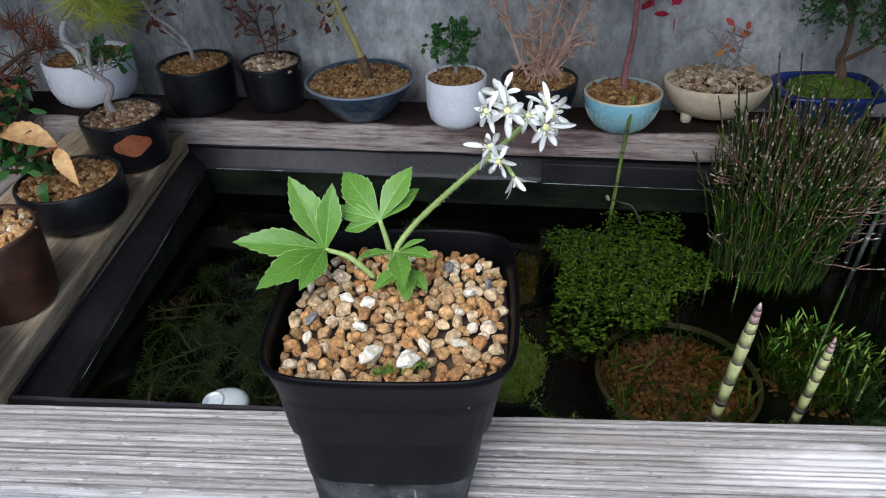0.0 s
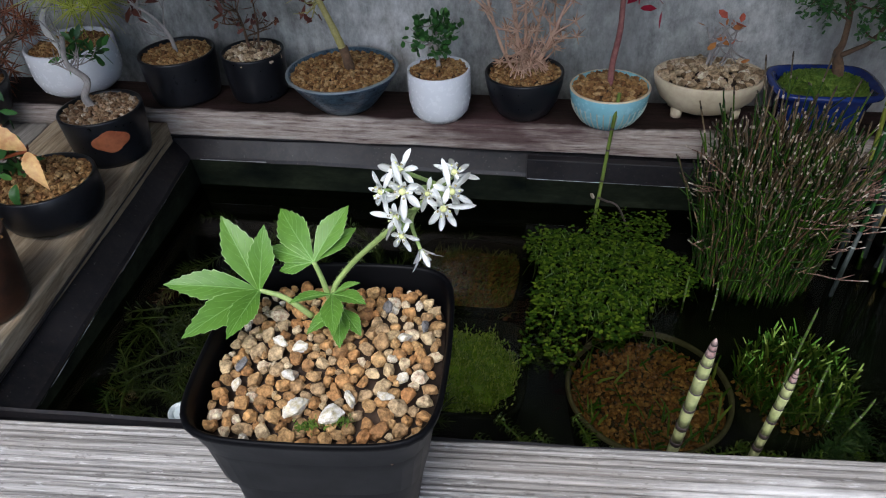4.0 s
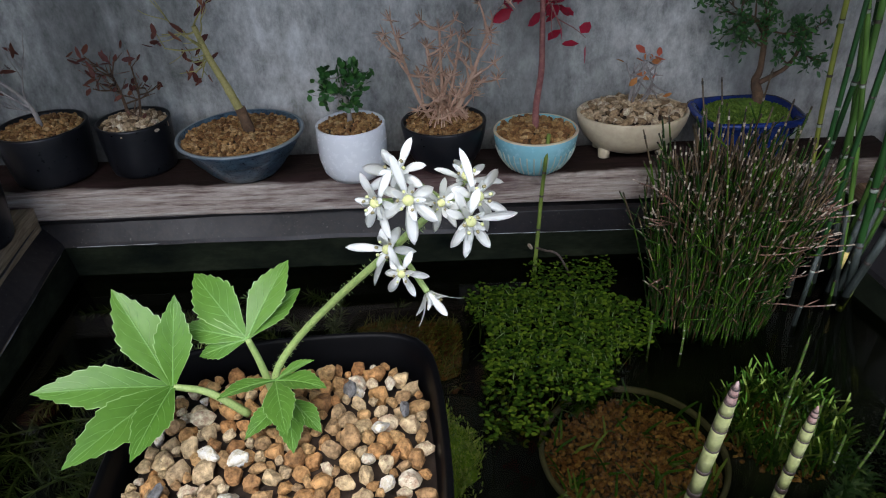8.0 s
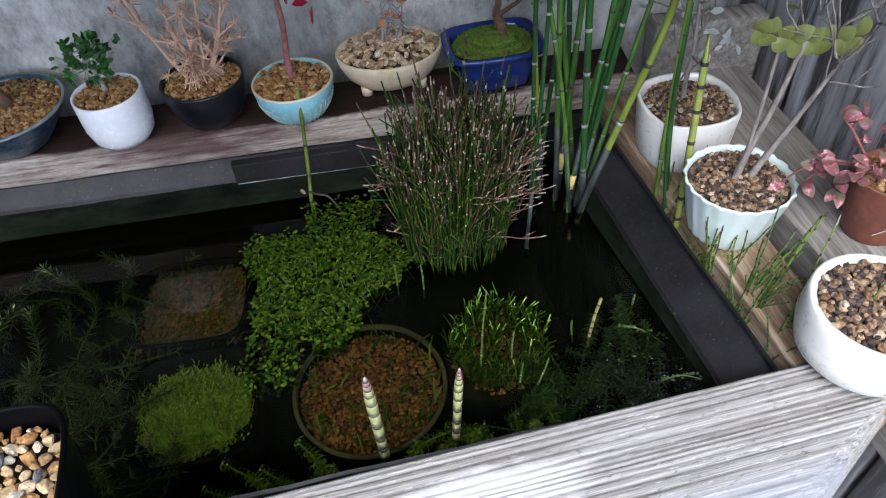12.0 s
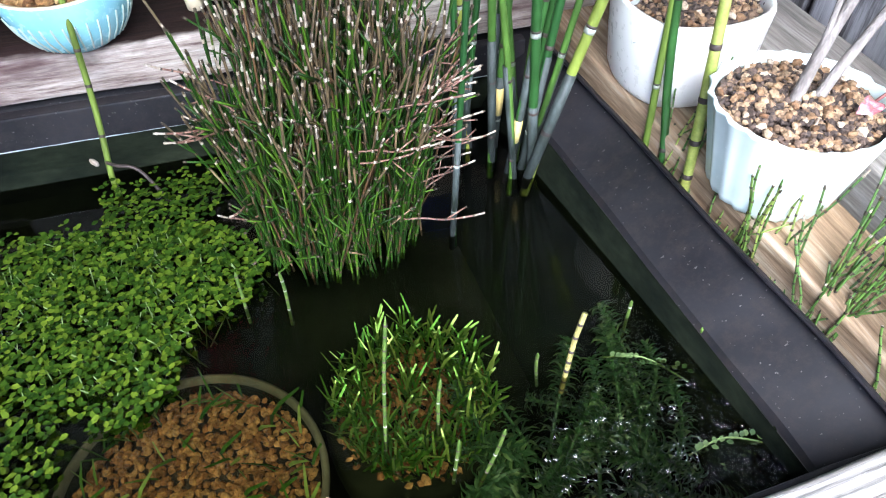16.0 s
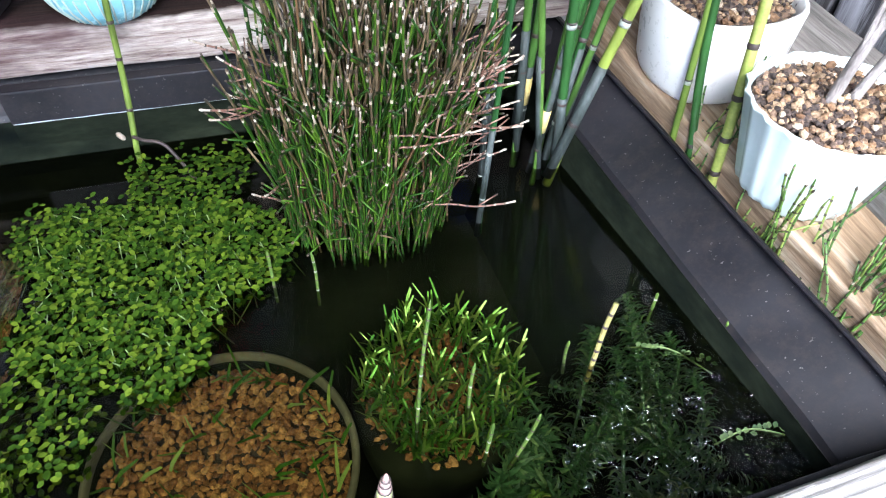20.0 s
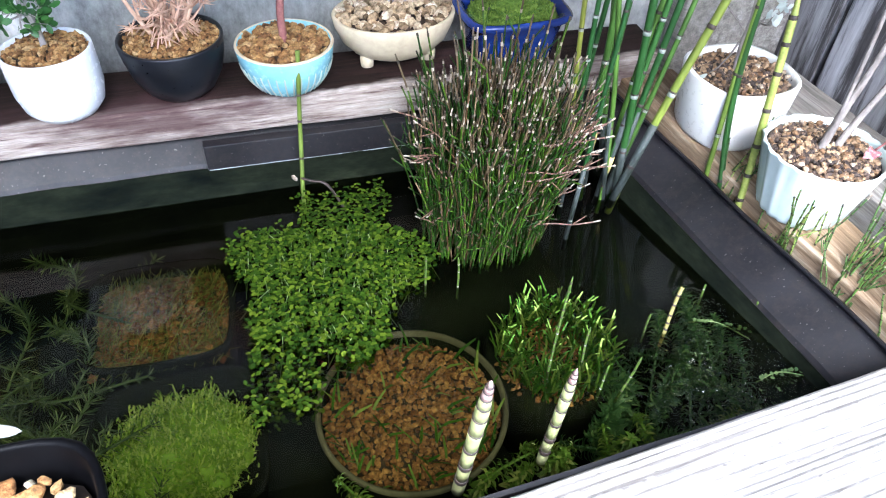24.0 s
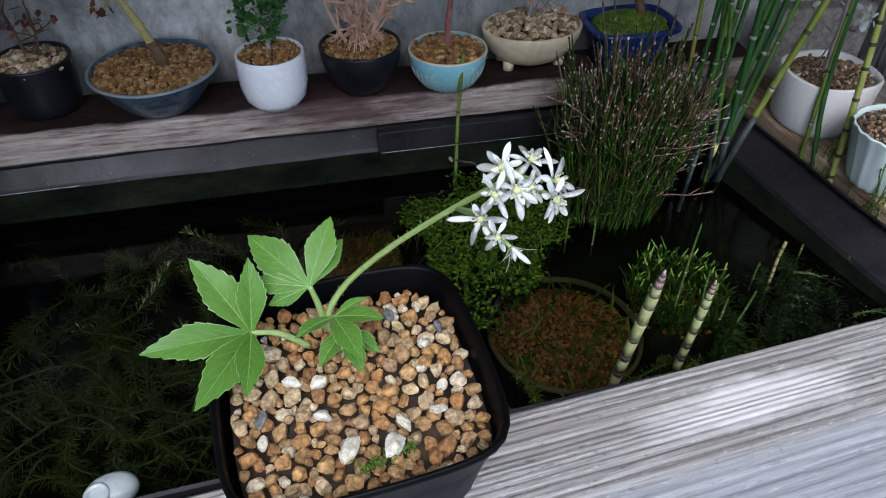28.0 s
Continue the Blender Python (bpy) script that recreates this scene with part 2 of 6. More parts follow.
def gravel_mat(name, stops, rough=0.85, island=False, unit=False):
    m = Mat(name, rough, spec=0.25)
    c = m.ramp(m.island() if island else m.random(), stops)
    c = m.mix(0.8, c, m.ramp(m.noise(1.6 if unit else 420, detail=6, rough=0.65), [(0.32, (0.12, 0.12, 0.12)), (0.68, (0.85, 0.85, 0.85))]), "OVERLAY")
    pit = m.noise(5.0 if unit else 1500, detail=3, rough=0.6, shift=7.0)
    c = m.mix(m.ramp(pit, [(0.28, (0.75, 0.75, 0.75)), (0.4, (0, 0, 0))]), c, (0.12, 0.075, 0.04))
    m.colour(c).bump(m.noise(3.2 if unit else 900, detail=5, rough=0.65), 0.9, 0.0008)
    return m.m


PUMICE = [(0.0, (0.36, 0.17, 0.06)), (0.16, (0.43, 0.24, 0.09)), (0.32, (0.26, 0.13, 0.05)), (0.48, (0.47, 0.29, 0.12)), (0.62, (0.33, 0.2, 0.09)), (0.74, (0.4, 0.29, 0.16)), (0.84, (0.52, 0.38, 0.2)), (0.94, (0.6, 0.5, 0.34)), (0.985, (0.7, 0.64, 0.52))]
AKADAMA = [(0.0, (0.15, 0.07, 0.025)), (0.4, (0.25, 0.13, 0.045)), (0.7, (0.34, 0.2, 0.075)), (1.0, (0.42, 0.28, 0.13))]
SUNKEN = [(0.0, (0.14, 0.055, 0.02)), (0.5, (0.25, 0.115, 0.038)), (1.0, (0.37, 0.195, 0.065))]
PALE = [(0.0, (0.13, 0.085, 0.045)), (0.35, (0.36, 0.25, 0.14)), (0.7, (0.52, 0.4, 0.25)), (1.0, (0.64, 0.55, 0.41))]
TAN = [(0.0, (0.13, 0.07, 0.035)), (0.4, (0.26, 0.16, 0.085)), (0.75, (0.36, 0.25, 0.15)), (1.0, (0.5, 0.42, 0.32))]
MIXED = [(0.0, (0.045, 0.035, 0.03)), (0.5, (0.1, 0.07, 0.055)), (0.7, (0.2, 0.13, 0.08)), (1.0, (0.42, 0.29, 0.17))]
GRAVEL_PUMICE = gravel_mat("pumice_stone", PUMICE, unit=True)
GRAVEL_FAR = gravel_mat("far_pumice", PUMICE, island=True)
WHITE_STONE = gravel_mat("white_stone", [(0.0, (0.6, 0.55, 0.44)), (0.5, (0.72, 0.68, 0.58)), (1.0, (0.64, 0.57, 0.42))], unit=True)
GREY_STONE = gravel_mat("grey_stone", [(0.0, (0.14, 0.135, 0.13)), (1.0, (0.34, 0.33, 0.31))], unit=True)
GRAVEL_BROWN = gravel_mat("brown_gravel", AKADAMA, island=True)
GRAVEL_SUNKEN = gravel_mat("sunken_gravel", SUNKEN, island=True)
GRAVEL_PALE = gravel_mat("pale_gravel", PALE, island=True)
GRAVEL_TAN = gravel_mat("tan_gravel", TAN, island=True)
GRAVEL_MIXED = gravel_mat("mixed_gravel", MIXED, island=True)
SOIL = plain("dark_soil", (0.02, 0.013, 0.008), (0.06, 0.035, 0.02), 200, 0.95, 0.5)


def leafy(name, stops, rough=0.45, trans=0.25, island=True, scale=200, spec=0.4, mottle=0.4):
    m = Mat(name, rough, spec=spec)
    c = m.ramp(m.island() if island else m.random(), stops)
    c = m.mix(mottle, c, m.ramp(m.noise(scale, detail=3), [(0.3, (0.3, 0.3, 0.3)), (0.7, (0.72, 0.72, 0.72))]), "OVERLAY")
    m.colour(c)
    tr = m.t.nodes.new("ShaderNodeBsdfTranslucent")
    m.link(c, tr.inputs[0])
    mx = m.node("ShaderNodeMixShader", Fac=trans)
    m.link(m.b.outputs[0], mx.inputs[1])
    m.link(tr.outputs[0], mx.inputs[2])
    m.link(mx.outputs[0], m.t.nodes["Material Output"].inputs[0])
    return m.m


LEAF = leafy("leaf_green", [(0.0, (0.05, 0.15, 0.014)), (0.5, (0.085, 0.195, 0.022)), (1.0, (0.115, 0.235, 0.032))], 0.45, 0.2, scale=260, spec=0.4, mottle=0.25)
LEAF_EDGE = plain("leaf_margin", (0.22, 0.37, 0.11), (0.3, 0.45, 0.17), 300, 0.5, mottle=0.15)
VEIN = plain("leaf_vein", (0.14, 0.29, 0.06), (0.18, 0.33, 0.08), 200, 0.5, mottle=0.15)
STEM = plain("green_stem", (0.22, 0.32, 0.09), (0.3, 0.38, 0.13), 300, 0.5, 0.3)
PETAL = leafy("white_petal", [(0.0, (0.88, 0.89, 0.86)), (1.0, (0.91, 0.91, 0.89))], 0.6, 0.5, scale=300, spec=0.2, mottle=0.1)
ANTHER = plain("anther", (0.5, 0.52, 0.2), (0.62, 0.62, 0.32), 900, 0.6)
ANTHER_DARK = plain("dark_anther", (0.16, 0.14, 0.06), (0.3, 0.26, 0.12), 900, 0.6)

m = Mat("horsetail_green", 0.5, spec=0.25)
c = m.ramp(m.random(), [(0.0, (0.013, 0.05, 0.012)), (0.5, (0.03, 0.09, 0.018)), (0.8, (0.07, 0.14, 0.022)), (1.0, (0.2, 0.21, 0.035))])
c = m.mix(0.75, c, m.ramp(m.noise(120, (1, 1, 0.3), 4), [(0.3, (0.25, 0.25, 0.25)), (0.7, (0.75, 0.75, 0.75))]), "OVERLAY")
m.colour(c).bump(m.noise(900, (1, 1, 0.05), 2), 0.3, 0.0003)
HORSETAIL = m.m
m = Mat("reed_green", 0.5, spec=0.2)
c = m.ramp(m.random(), [(0.0, (0.005, 0.018, 0.0015)), (0.5, (0.015, 0.046, 0.003)), (0.86, (0.05, 0.1, 0.006)), (0.9, (0.035, 0.018, 0.008)), (0.96, (0.08, 0.045, 0.02)), (1.0, (0.2, 0.14, 0.08))])
m.colour(m.mix(0.4, c, m.ramp(m.noise(200, detail=3), [(0.3, (0.3, 0.3, 0.3)), (0.7, (0.7, 0.7, 0.7))]), "OVERLAY"))
REED = m.m
m = Mat("reed_mixed", 0.5, spec=0.2)
m.colour(m.ramp(m.island(), [(0.0, (0.005, 0.018, 0.0015)), (0.5, (0.015, 0.046, 0.003)), (0.86, (0.05, 0.1, 0.006)), (0.9, (0.035, 0.018, 0.008)), (0.96, (0.08, 0.045, 0.02)), (1.0, (0.2, 0.14, 0.08))]))
REED_STUFF = m.m
REED_BROWN = plain("reed_brown", (0.03, 0.02, 0.008), (0.11, 0.075, 0.035), 160, 0.6)
REED_RUST = plain("reed_rust", (0.07, 0.022, 0.014), (0.22, 0.13, 0.09), 220, 0.6)
REED_JOINT = plain("reed_joint", (0.01, 0.008, 0.005), (0.06, 0.04, 0.02), 400, 0.6)
REED_TIP = plain("reed_tip", (0.18, 0.13, 0.085), (0.42, 0.37, 0.3), 300, 0.7)
BLOOM = plain("bloomed_base", (0.006, 0.011, 0.007), (0.055, 0.068, 0.064), 130, 0.65, stretch=(1, 1, 0.35), mottle=0.75)
m = Mat("tuft_green", 0.45)
m.colour(m.ramp(m.random(), [(0.0, (0.04, 0.09, 0.015)), (0.6, (0.09, 0.17, 0.03)), (1.0, (0.2, 0.25, 0.05))]))
TUFT = m.m
SHORT_STEM = plain("short_stem", (0.03, 0.065, 0.01), (0.08, 0.12, 0.022), 200, 0.6, spec=0.2)
SHOOT_DULL = plain("dull_yellow_shoot", (0.15, 0.14, 0.04), (0.25, 0.22, 0.08), 200, 0.6, spec=0.2)
SHOOT_GREEN = plain("yellow_green_shoot", (0.16, 0.2, 0.03), (0.27, 0.29, 0.07), 130, 0.5, 0.2)
JOINT_PALE = plain("pale_joint", (0.3, 0.32, 0.28), (0.12, 0.14, 0.11), 250, 0.7)
SHOOT = plain("pale_shoot", (0.38, 0.38, 0.19), (0.28, 0.32, 0.11), 90, 0.5, 0.2)
SHOOT_YELLOW = plain("yellow_sheath", (0.55, 0.42, 0.12), (0.45, 0.38, 0.16), 150, 0.6)
SHOOT_BAND = plain("shoot_band", (0.016, 0.012, 0.01), (0.05, 0.033, 0.027), 300, 0.6)
SHOOT_TIP = plain("shoot_tip", (0.3, 0.17, 0.15), (0.45, 0.34, 0.3), 200, 0.6)
BARK_GREY = plain("grey_bark", (0.2, 0.18, 0.165), (0.4, 0.37, 0.345), 120, 0.9, 0.8, 0.001, (1, 1, 0.3))
WHITE_BARK = plain("whitish_bark", (0.45, 0.43, 0.4), (0.62, 0.6, 0.56), 120, 0.9, 0.6, 0.001)
BARK_STEM = plain("dull_grey_bark", (0.1, 0.085, 0.075), (0.27, 0.24, 0.215), 160, 0.9, 0.8, 0.001, (1, 1, 0.3))
BARK_BROWN = plain("brown_bark", (0.06, 0.035, 0.02), (0.15, 0.09, 0.05), 120, 0.9, 0.8, 0.001)
BARK_YELLOW = plain("yellow_bark", (0.28, 0.25, 0.08), (0.4, 0.36, 0.14), 120, 0.7, 0.4)
BARK_RED = plain("red_bark", (0.16, 0.05, 0.05), (0.3, 0.13, 0.11), 200, 0.7, 0.4)
DRIED = leafy("dried_twigs", [(0.0, (0.5, 0.3, 0.2)), (1.0, (0.72, 0.5, 0.36))], 0.8, 0.1)
CRIMSON = leafy("crimson_leaf", [(0.0, (0.3, 0.01, 0.03)), (1.0, (0.5, 0.03, 0.07))], 0.5, 0.3)
RUSSET = leafy("russet_leaf", [(0.0, (0.09, 0.025, 0.02)), (0.7, (0.17, 0.06, 0.04)), (1.0, (0.3, 0.12, 0.06))], 0.6, 0.2)
ORANGE = leafy("orange_leaf", [(0.0, (0.5, 0.1, 0.06)), (1.0, (0.55, 0.25, 0.06))], 0.6, 0.3)
DARK_GREEN = leafy("dark_green_leaf", [(0.0, (0.02, 0.07, 0.015)), (0.6, (0.045, 0.14, 0.03)), (1.0, (0.08, 0.2, 0.04))], 0.4, 0.2)
ROUND_GREEN = leafy("round_leaf", [(0.0, (0.09, 0.12, 0.03)), (0.6, (0.2, 0.22, 0.06)), (1.0, (0.4, 0.31, 0.08))], 0.4, 0.3)
m = Mat("pink_variegated_leaf", 0.45, spec=0.35)
c = m.ramp(m.noise(190, detail=4, rough=0.6), [(0.36, (0.07, 0.1, 0.05)), (0.46, (0.15, 0.1, 0.075)), (0.52, (0.22, 0.06, 0.075)), (0.6, (0.4, 0.18, 0.19)), (0.68, (0.6, 0.5, 0.46))])
m.colour(m.mix(m.ramp(m.random(), [(0.3, (0, 0, 0)), (0.8, (0.55, 0.55, 0.55))]), c, (0.16, 0.05, 0.06)))
VARIEGATED = m.m
SILVER = leafy("silver_leaf", [(0.0, (0.35, 0.4, 0.37)), (1.0, (0.55, 0.58, 0.54))], 0.7, 0.2)
NEEDLE = leafy("pine_needle", [(0.0, (0.4, 0.5, 0.05)), (1.0, (0.66, 0.68, 0.12))], 0.5, 0.1)
NEEDLE_RED = leafy("rusty_needle", [(0.0, (0.3, 0.09, 0.04)), (1.0, (0.42, 0.17, 0.09))], 0.6, 0.2)
AUTUMN = leafy("autumn_leaf", [(0.0, (0.62, 0.32, 0.11)), (0.5, (0.7, 0.42, 0.17)), (1.0, (0.68, 0.52, 0.14))], 0.5, 0.12, scale=220, mottle=0.75)
PALE_LEAF = leafy("pale_yellow_leaf", [(0.0, (0.5, 0.46, 0.26)), (1.0, (0.62, 0.55, 0.34))], 0.5, 0.2, scale=220, mottle=0.5)
MOSS = leafy("moss", [(0.0, (0.055, 0.11, 0.01)), (1.0, (0.16, 0.24, 0.03))], 0.9, 0.15, scale=500)
MAT_LEAF = leafy("floating_leaf", [(0.0, (0.008, 0.024, 0.0015)), (0.55, (0.028, 0.06, 0.003)), (1.0, (0.085, 0.125, 0.008))], 0.6, 0.25, scale=300, spec=0.1)
SPRIG = leafy("sprig_leaf", [(0.0, (0.02, 0.045, 0.01)), (1.0, (0.06, 0.09, 0.025))], 0.5, 0.2, scale=300)
MAT_STEM = plain("creeping_stem", (0.05, 0.09, 0.015), (0.12, 0.17, 0.05), 200, 0.6)
ALGAE = leafy("bright_algae", [(0.0, (0.2, 0.4, 0.02)), (0.5, (0.46, 0.62, 0.06)), (1.0, (0.75, 0.85, 0.2))], 0.7, 0.2, scale=400)
GRASS = leafy("water_grass", [(0.0, (0.026, 0.085, 0.008)), (0.6, (0.08, 0.185, 0.016)), (1.0, (0.28, 0.37, 0.08))], 0.5, 0.25, scale=300, spec=0.2)
WEED = leafy("waterweed", [(0.0, (0.025, 0.07, 0.025)), (0.7, (0.06, 0.135, 0.045)), (1.0, (0.15, 0.23, 0.08))], 0.5, 0.2, scale=300)
WEED_WARM = leafy("olive_waterweed", [(0.0, (0.045, 0.085, 0.02)), (0.7, (0.1, 0.15, 0.04)), (1.0, (0.3, 0.35, 0.13))], 0.6, 0.2, scale=300)
GOLD_WEED = leafy("golden_hair_grass", [(0.0, (0.1, 0.13, 0.02)), (0.6, (0.2, 0.22, 0.04)), (1.0, (0.4, 0.36, 0.09))], 0.6, 0.2, scale=300)
WEED_BRIGHT = leafy("bright_waterweed", [(0.0, (0.08, 0.17, 0.02)), (0.7, (0.2, 0.33, 0.05)), (1.0, (0.5, 0.52, 0.16))], 0.4, 0.25, scale=300)
CLAY = plain("submerged_clay", (0.06, 0.055, 0.032), (0.14, 0.125, 0.08), 40, 0.8, 0.3)
TERRACOTTA = plain("terracotta", (0.15, 0.05, 0.032), (0.24, 0.085, 0.05), 40, 0.8, 0.2)
WHITE_GLAZE = glaze("white_glaze", (0.74, 0.77, 0.8), (0.8, 0.82, 0.84), 0.25)
WHITE_SPECK = glaze("speckled_white_glaze", (0.72, 0.7, 0.64), (0.78, 0.76, 0.71), 0.3, speck=((0.08, 0.06, 0.05), 190, 0.76))
CELADON = glaze("celadon_glaze", (0.64, 0.75, 0.7), (0.72, 0.8, 0.76), 0.22)
BLUE_GLAZE = glaze("pale_blue_glaze", (0.2, 0.45, 0.52), (0.28, 0.53, 0.58), 0.25)
BLUE_RIB = glaze("beige_groove", (0.42, 0.43, 0.33), (0.35, 0.46, 0.42), 0.35)
COBALT = glaze("cobalt_glaze", (0.008, 0.017, 0.1), (0.02, 0.045, 0.2), 0.18, mottle=0.2)
CREAM = glaze("cream_glaze", (0.52, 0.43, 0.28), (0.66, 0.56, 0.39), 0.4, mottle=0.2)
BLACK_GLAZE = glaze("black_glaze", (0.004, 0.0045, 0.006), (0.012, 0.013, 0.016), 0.32, mottle=0.3, spec=0.35)
NAVY_GLAZE = glaze("mottled_navy_glaze", (0.01, 0.022, 0.04), (0.07, 0.12, 0.16), 0.3, 130, mottle=0.35)
BROWN_GLAZE = glaze("rusty_brown_glaze", (0.014, 0.009, 0.007), (0.085, 0.036, 0.019), 0.45, 60, mottle=0.4)
RIM_GREY = glaze("grey_rim", (0.16, 0.2, 0.22), (0.22, 0.25, 0.26), 0.35)
TAG = glaze("orange_patch", (0.22, 0.055, 0.02), (0.36, 0.12, 0.05), 0.5, mottle=0.4)
SHELL = glaze("white_plastic", (0.36, 0.41, 0.42), (0.48, 0.53, 0.53), 0.3)

m = bpy.data.materials.new("pond_water")
m.use_nodes = True
t = m.node_tree
t.nodes.clear()
out, mx = t.nodes.new("ShaderNodeOutputMaterial"), t.nodes.new("ShaderNodeMixShader")
clear, gloss, fres = t.nodes.new("ShaderNodeBsdfTransparent"), t.nodes.new("ShaderNodeBsdfGlossy"), t.nodes.new("ShaderNodeFresnel")
clear.inputs[0].default_value, gloss.inputs["Roughness"].default_value, fres.inputs[0].default_value = (0.49, 0.5, 0.37, 1), 0.02, 1.33
ripple, wave = t.nodes.new("ShaderNodeBump"), t.nodes.new("ShaderNodeTexNoise")
wave.inputs["Scale"].default_value, ripple.inputs["Strength"].default_value, ripple.inputs["Distance"].default_value = 26, 1.0, 0.0002
# a patch of small ripples where the water was stirred
geo, fine, dist, near, swell = t.nodes.new("ShaderNodeTexCoord"), t.nodes.new("ShaderNodeTexNoise"), t.nodes.new("ShaderNodeVectorMath"), t.nodes.new("ShaderNodeMapRange"), t.nodes.new("ShaderNodeMath")
fine.inputs["Scale"].default_value, fine.inputs["Detail"].default_value = 140, 2.0
dist.operation, dist.inputs[1].default_value = "DISTANCE", (0.37, 0.345, 0.0)
near.inputs["From Min"].default_value, near.inputs["From Max"].default_value, near.inputs["To Min"].default_value, near.inputs["To Max"].default_value = 0.015, 0.08, 50.0, 0.0
swell.operation = "MULTIPLY_ADD"
for a, b in ((geo.outputs["Object"], dist.inputs[0]), (geo.outputs["Object"], fine.inputs["Vector"]), (geo.outputs["Object"], wave.inputs["Vector"]), (dist.outputs["Value"], near.inputs[0]), (fine.outputs[0], swell.inputs[0]), (near.outputs[0], swell.inputs[1]), (wave.outputs[0], swell.inputs[2])):
    t.links.new(a, b)
for a, b in ((swell.outputs[0], ripple.inputs["Height"]), (ripple.outputs[0], gloss.inputs["Normal"]), (ripple.outputs[0], fres.inputs["Normal"]), (fres.outputs[0], mx.inputs[0]), (clear.outputs[0], mx.inputs[1]), (gloss.outputs[0], mx.inputs[2]), (mx.outputs[0], out.inputs[0])):
    t.links.new(a, b)
WATER = m


# ---- mesh helpers ----
def finish(name, bm, mats, parent=None, smooth=True):
    me = bpy.data.meshes.new(name)
    bm.normal_update()
    bm.to_mesh(me)
    bm.free()
    for x in mats if isinstance(mats, (list, tuple)) else [mats]:
        me.materials.append(x)
    if smooth:
        me.shade_smooth()
    ob = new(name, me)
    if parent:
        ob.parent = parent
    return ob


def part(name, bm, mats, parent, label="", kind="", smooth=True):
    return tagged(finish(name, bm, mats, parent, smooth), label=label, kind=kind)


def share(name, me, parent, m):
    """Another object on the same mesh, under parent, at the pose m."""
    ob = new(name, me)
    ob.parent = parent
    ob.matrix_basis = m
    return ob


def thing(name, place, label, category, group="", turn=0.0):
    ob = new(name)
    ob.empty_display_size = 0.01
    ob.matrix_basis = pose(*place, 0, 0, turn)
    return tagged(ob, label, category, group)


def frames_along(pts):
    """A side and an up vector at each point of a line, carried along without twist."""
    pts = [Vector(p) for p in pts]
    tans = [(pts[min(i + 1, len(pts) - 1)] - pts[max(i - 1, 0)]).normalized() for i in range(len(pts))]
    side = tans[0].orthogonal().normalized()
    out = []
    for p, t in zip(pts, tans):
        side = (side - t * side.dot(t)).normalized()
        out.append((p, side, t.cross(side), t))
    return out


def tube(bm, pts, radii, n=6, mat=0, cap=True):
    if not isinstance(radii, (list, tuple)):
        radii = [radii] * len(pts)
    rings = []
    for (p, s, u, t), r in zip(frames_along(pts), radii):
        rings.append([bm.verts.new(p + (s * math.cos(2 * math.pi * k / n) + u * math.sin(2 * math.pi * k / n)) * r) for k in range(n)])
    for a, b in zip(rings, rings[1:]):
        for k in range(n):
            bm.faces.new((a[k], a[(k + 1) % n], b[(k + 1) % n], b[k])).material_index = mat
    if cap:
        bm.faces.new(rings[0][::-1]).material_index = mat
        bm.faces.new(rings[-1]).material_index = mat


def bend(points, n=10):
    """A smooth line through the points (Catmull-Rom)."""
    p = [Vector(q) for q in points]
    p = [p[0] * 2 - p[1], *p, p[-1] * 2 - p[-2]]
    out = []
    for a, b, c, d in zip(p, p[1:], p[2:], p[3:]):
        for i in range(n):
            t = i / n
            out.append(0.5 * (2 * b + (c - a) * t + (2 * a - 5 * b + 4 * c - d) * t * t + (3 * b - a - 3 * c + d) * t ** 3))
    return out + [p[-2]]


def lathe(bm, profile, n=40, sx=1.0, sy=1.0, flute=0.0, flutes=0, square=0.0, wobble=0.0, mats=None):
    """Turns a profile of (radius, height) round z. flute: depth of the flutes; square: 0 round, 1 squarish."""
    rings = []
    for j, (r, z) in enumerate(profile):
        ring = []
        for k in range(n):
            a = 2 * math.pi * k / n
            f = 1 - (flute * (0.5 + 0.5 * math.cos(flutes * a)) if flutes and j < len(profile) - 3 else 0)
            if square:
                c, s = abs(math.cos(a)), abs(math.sin(a))
                f *= (1 - square) + square / max((c ** 6 + s ** 6) ** (1 / 6), 1e-6)
            if wobble:
                f *= 1 + wobble * noise.noise((math.cos(a) * 1.5, math.sin(a) * 1.5, z * 40 + r * 10))
            ring.append(bm.verts.new((r * f * math.cos(a) * sx, r * f * math.sin(a) * sy, z)))
        rings.append(ring)
    for j, (a, b) in enumerate(zip(rings, rings[1:])):
        for k in range(n):
            bm.faces.new((a[k], a[(k + 1) % n], b[(k + 1) % n], b[k])).material_index = mats[j] if mats else 0
    bm.faces.new(rings[0][::-1])
    bm.faces.new(rings[-1])


def slab(bm, corners, z0, z1, bevel=0.002):
    """A board over a four-sided plan (corners in order), with rounded edges."""
    lo = [bm.verts.new((x, y, z0)) for x, y in corners]
    hi = [bm.verts.new((x, y, z1)) for x, y in corners]
    bm.faces.new(lo[::-1])
    bm.faces.new(hi)
    n = len(corners)
    for k in range(n):
        bm.faces.new((lo[k], lo[(k + 1) % n], hi[(k + 1) % n], hi[k]))
    if bevel:
        bmesh.ops.bevel(bm, geom=bm.edges[:], offset=bevel, segments=2, affect="EDGES", profile=0.6)


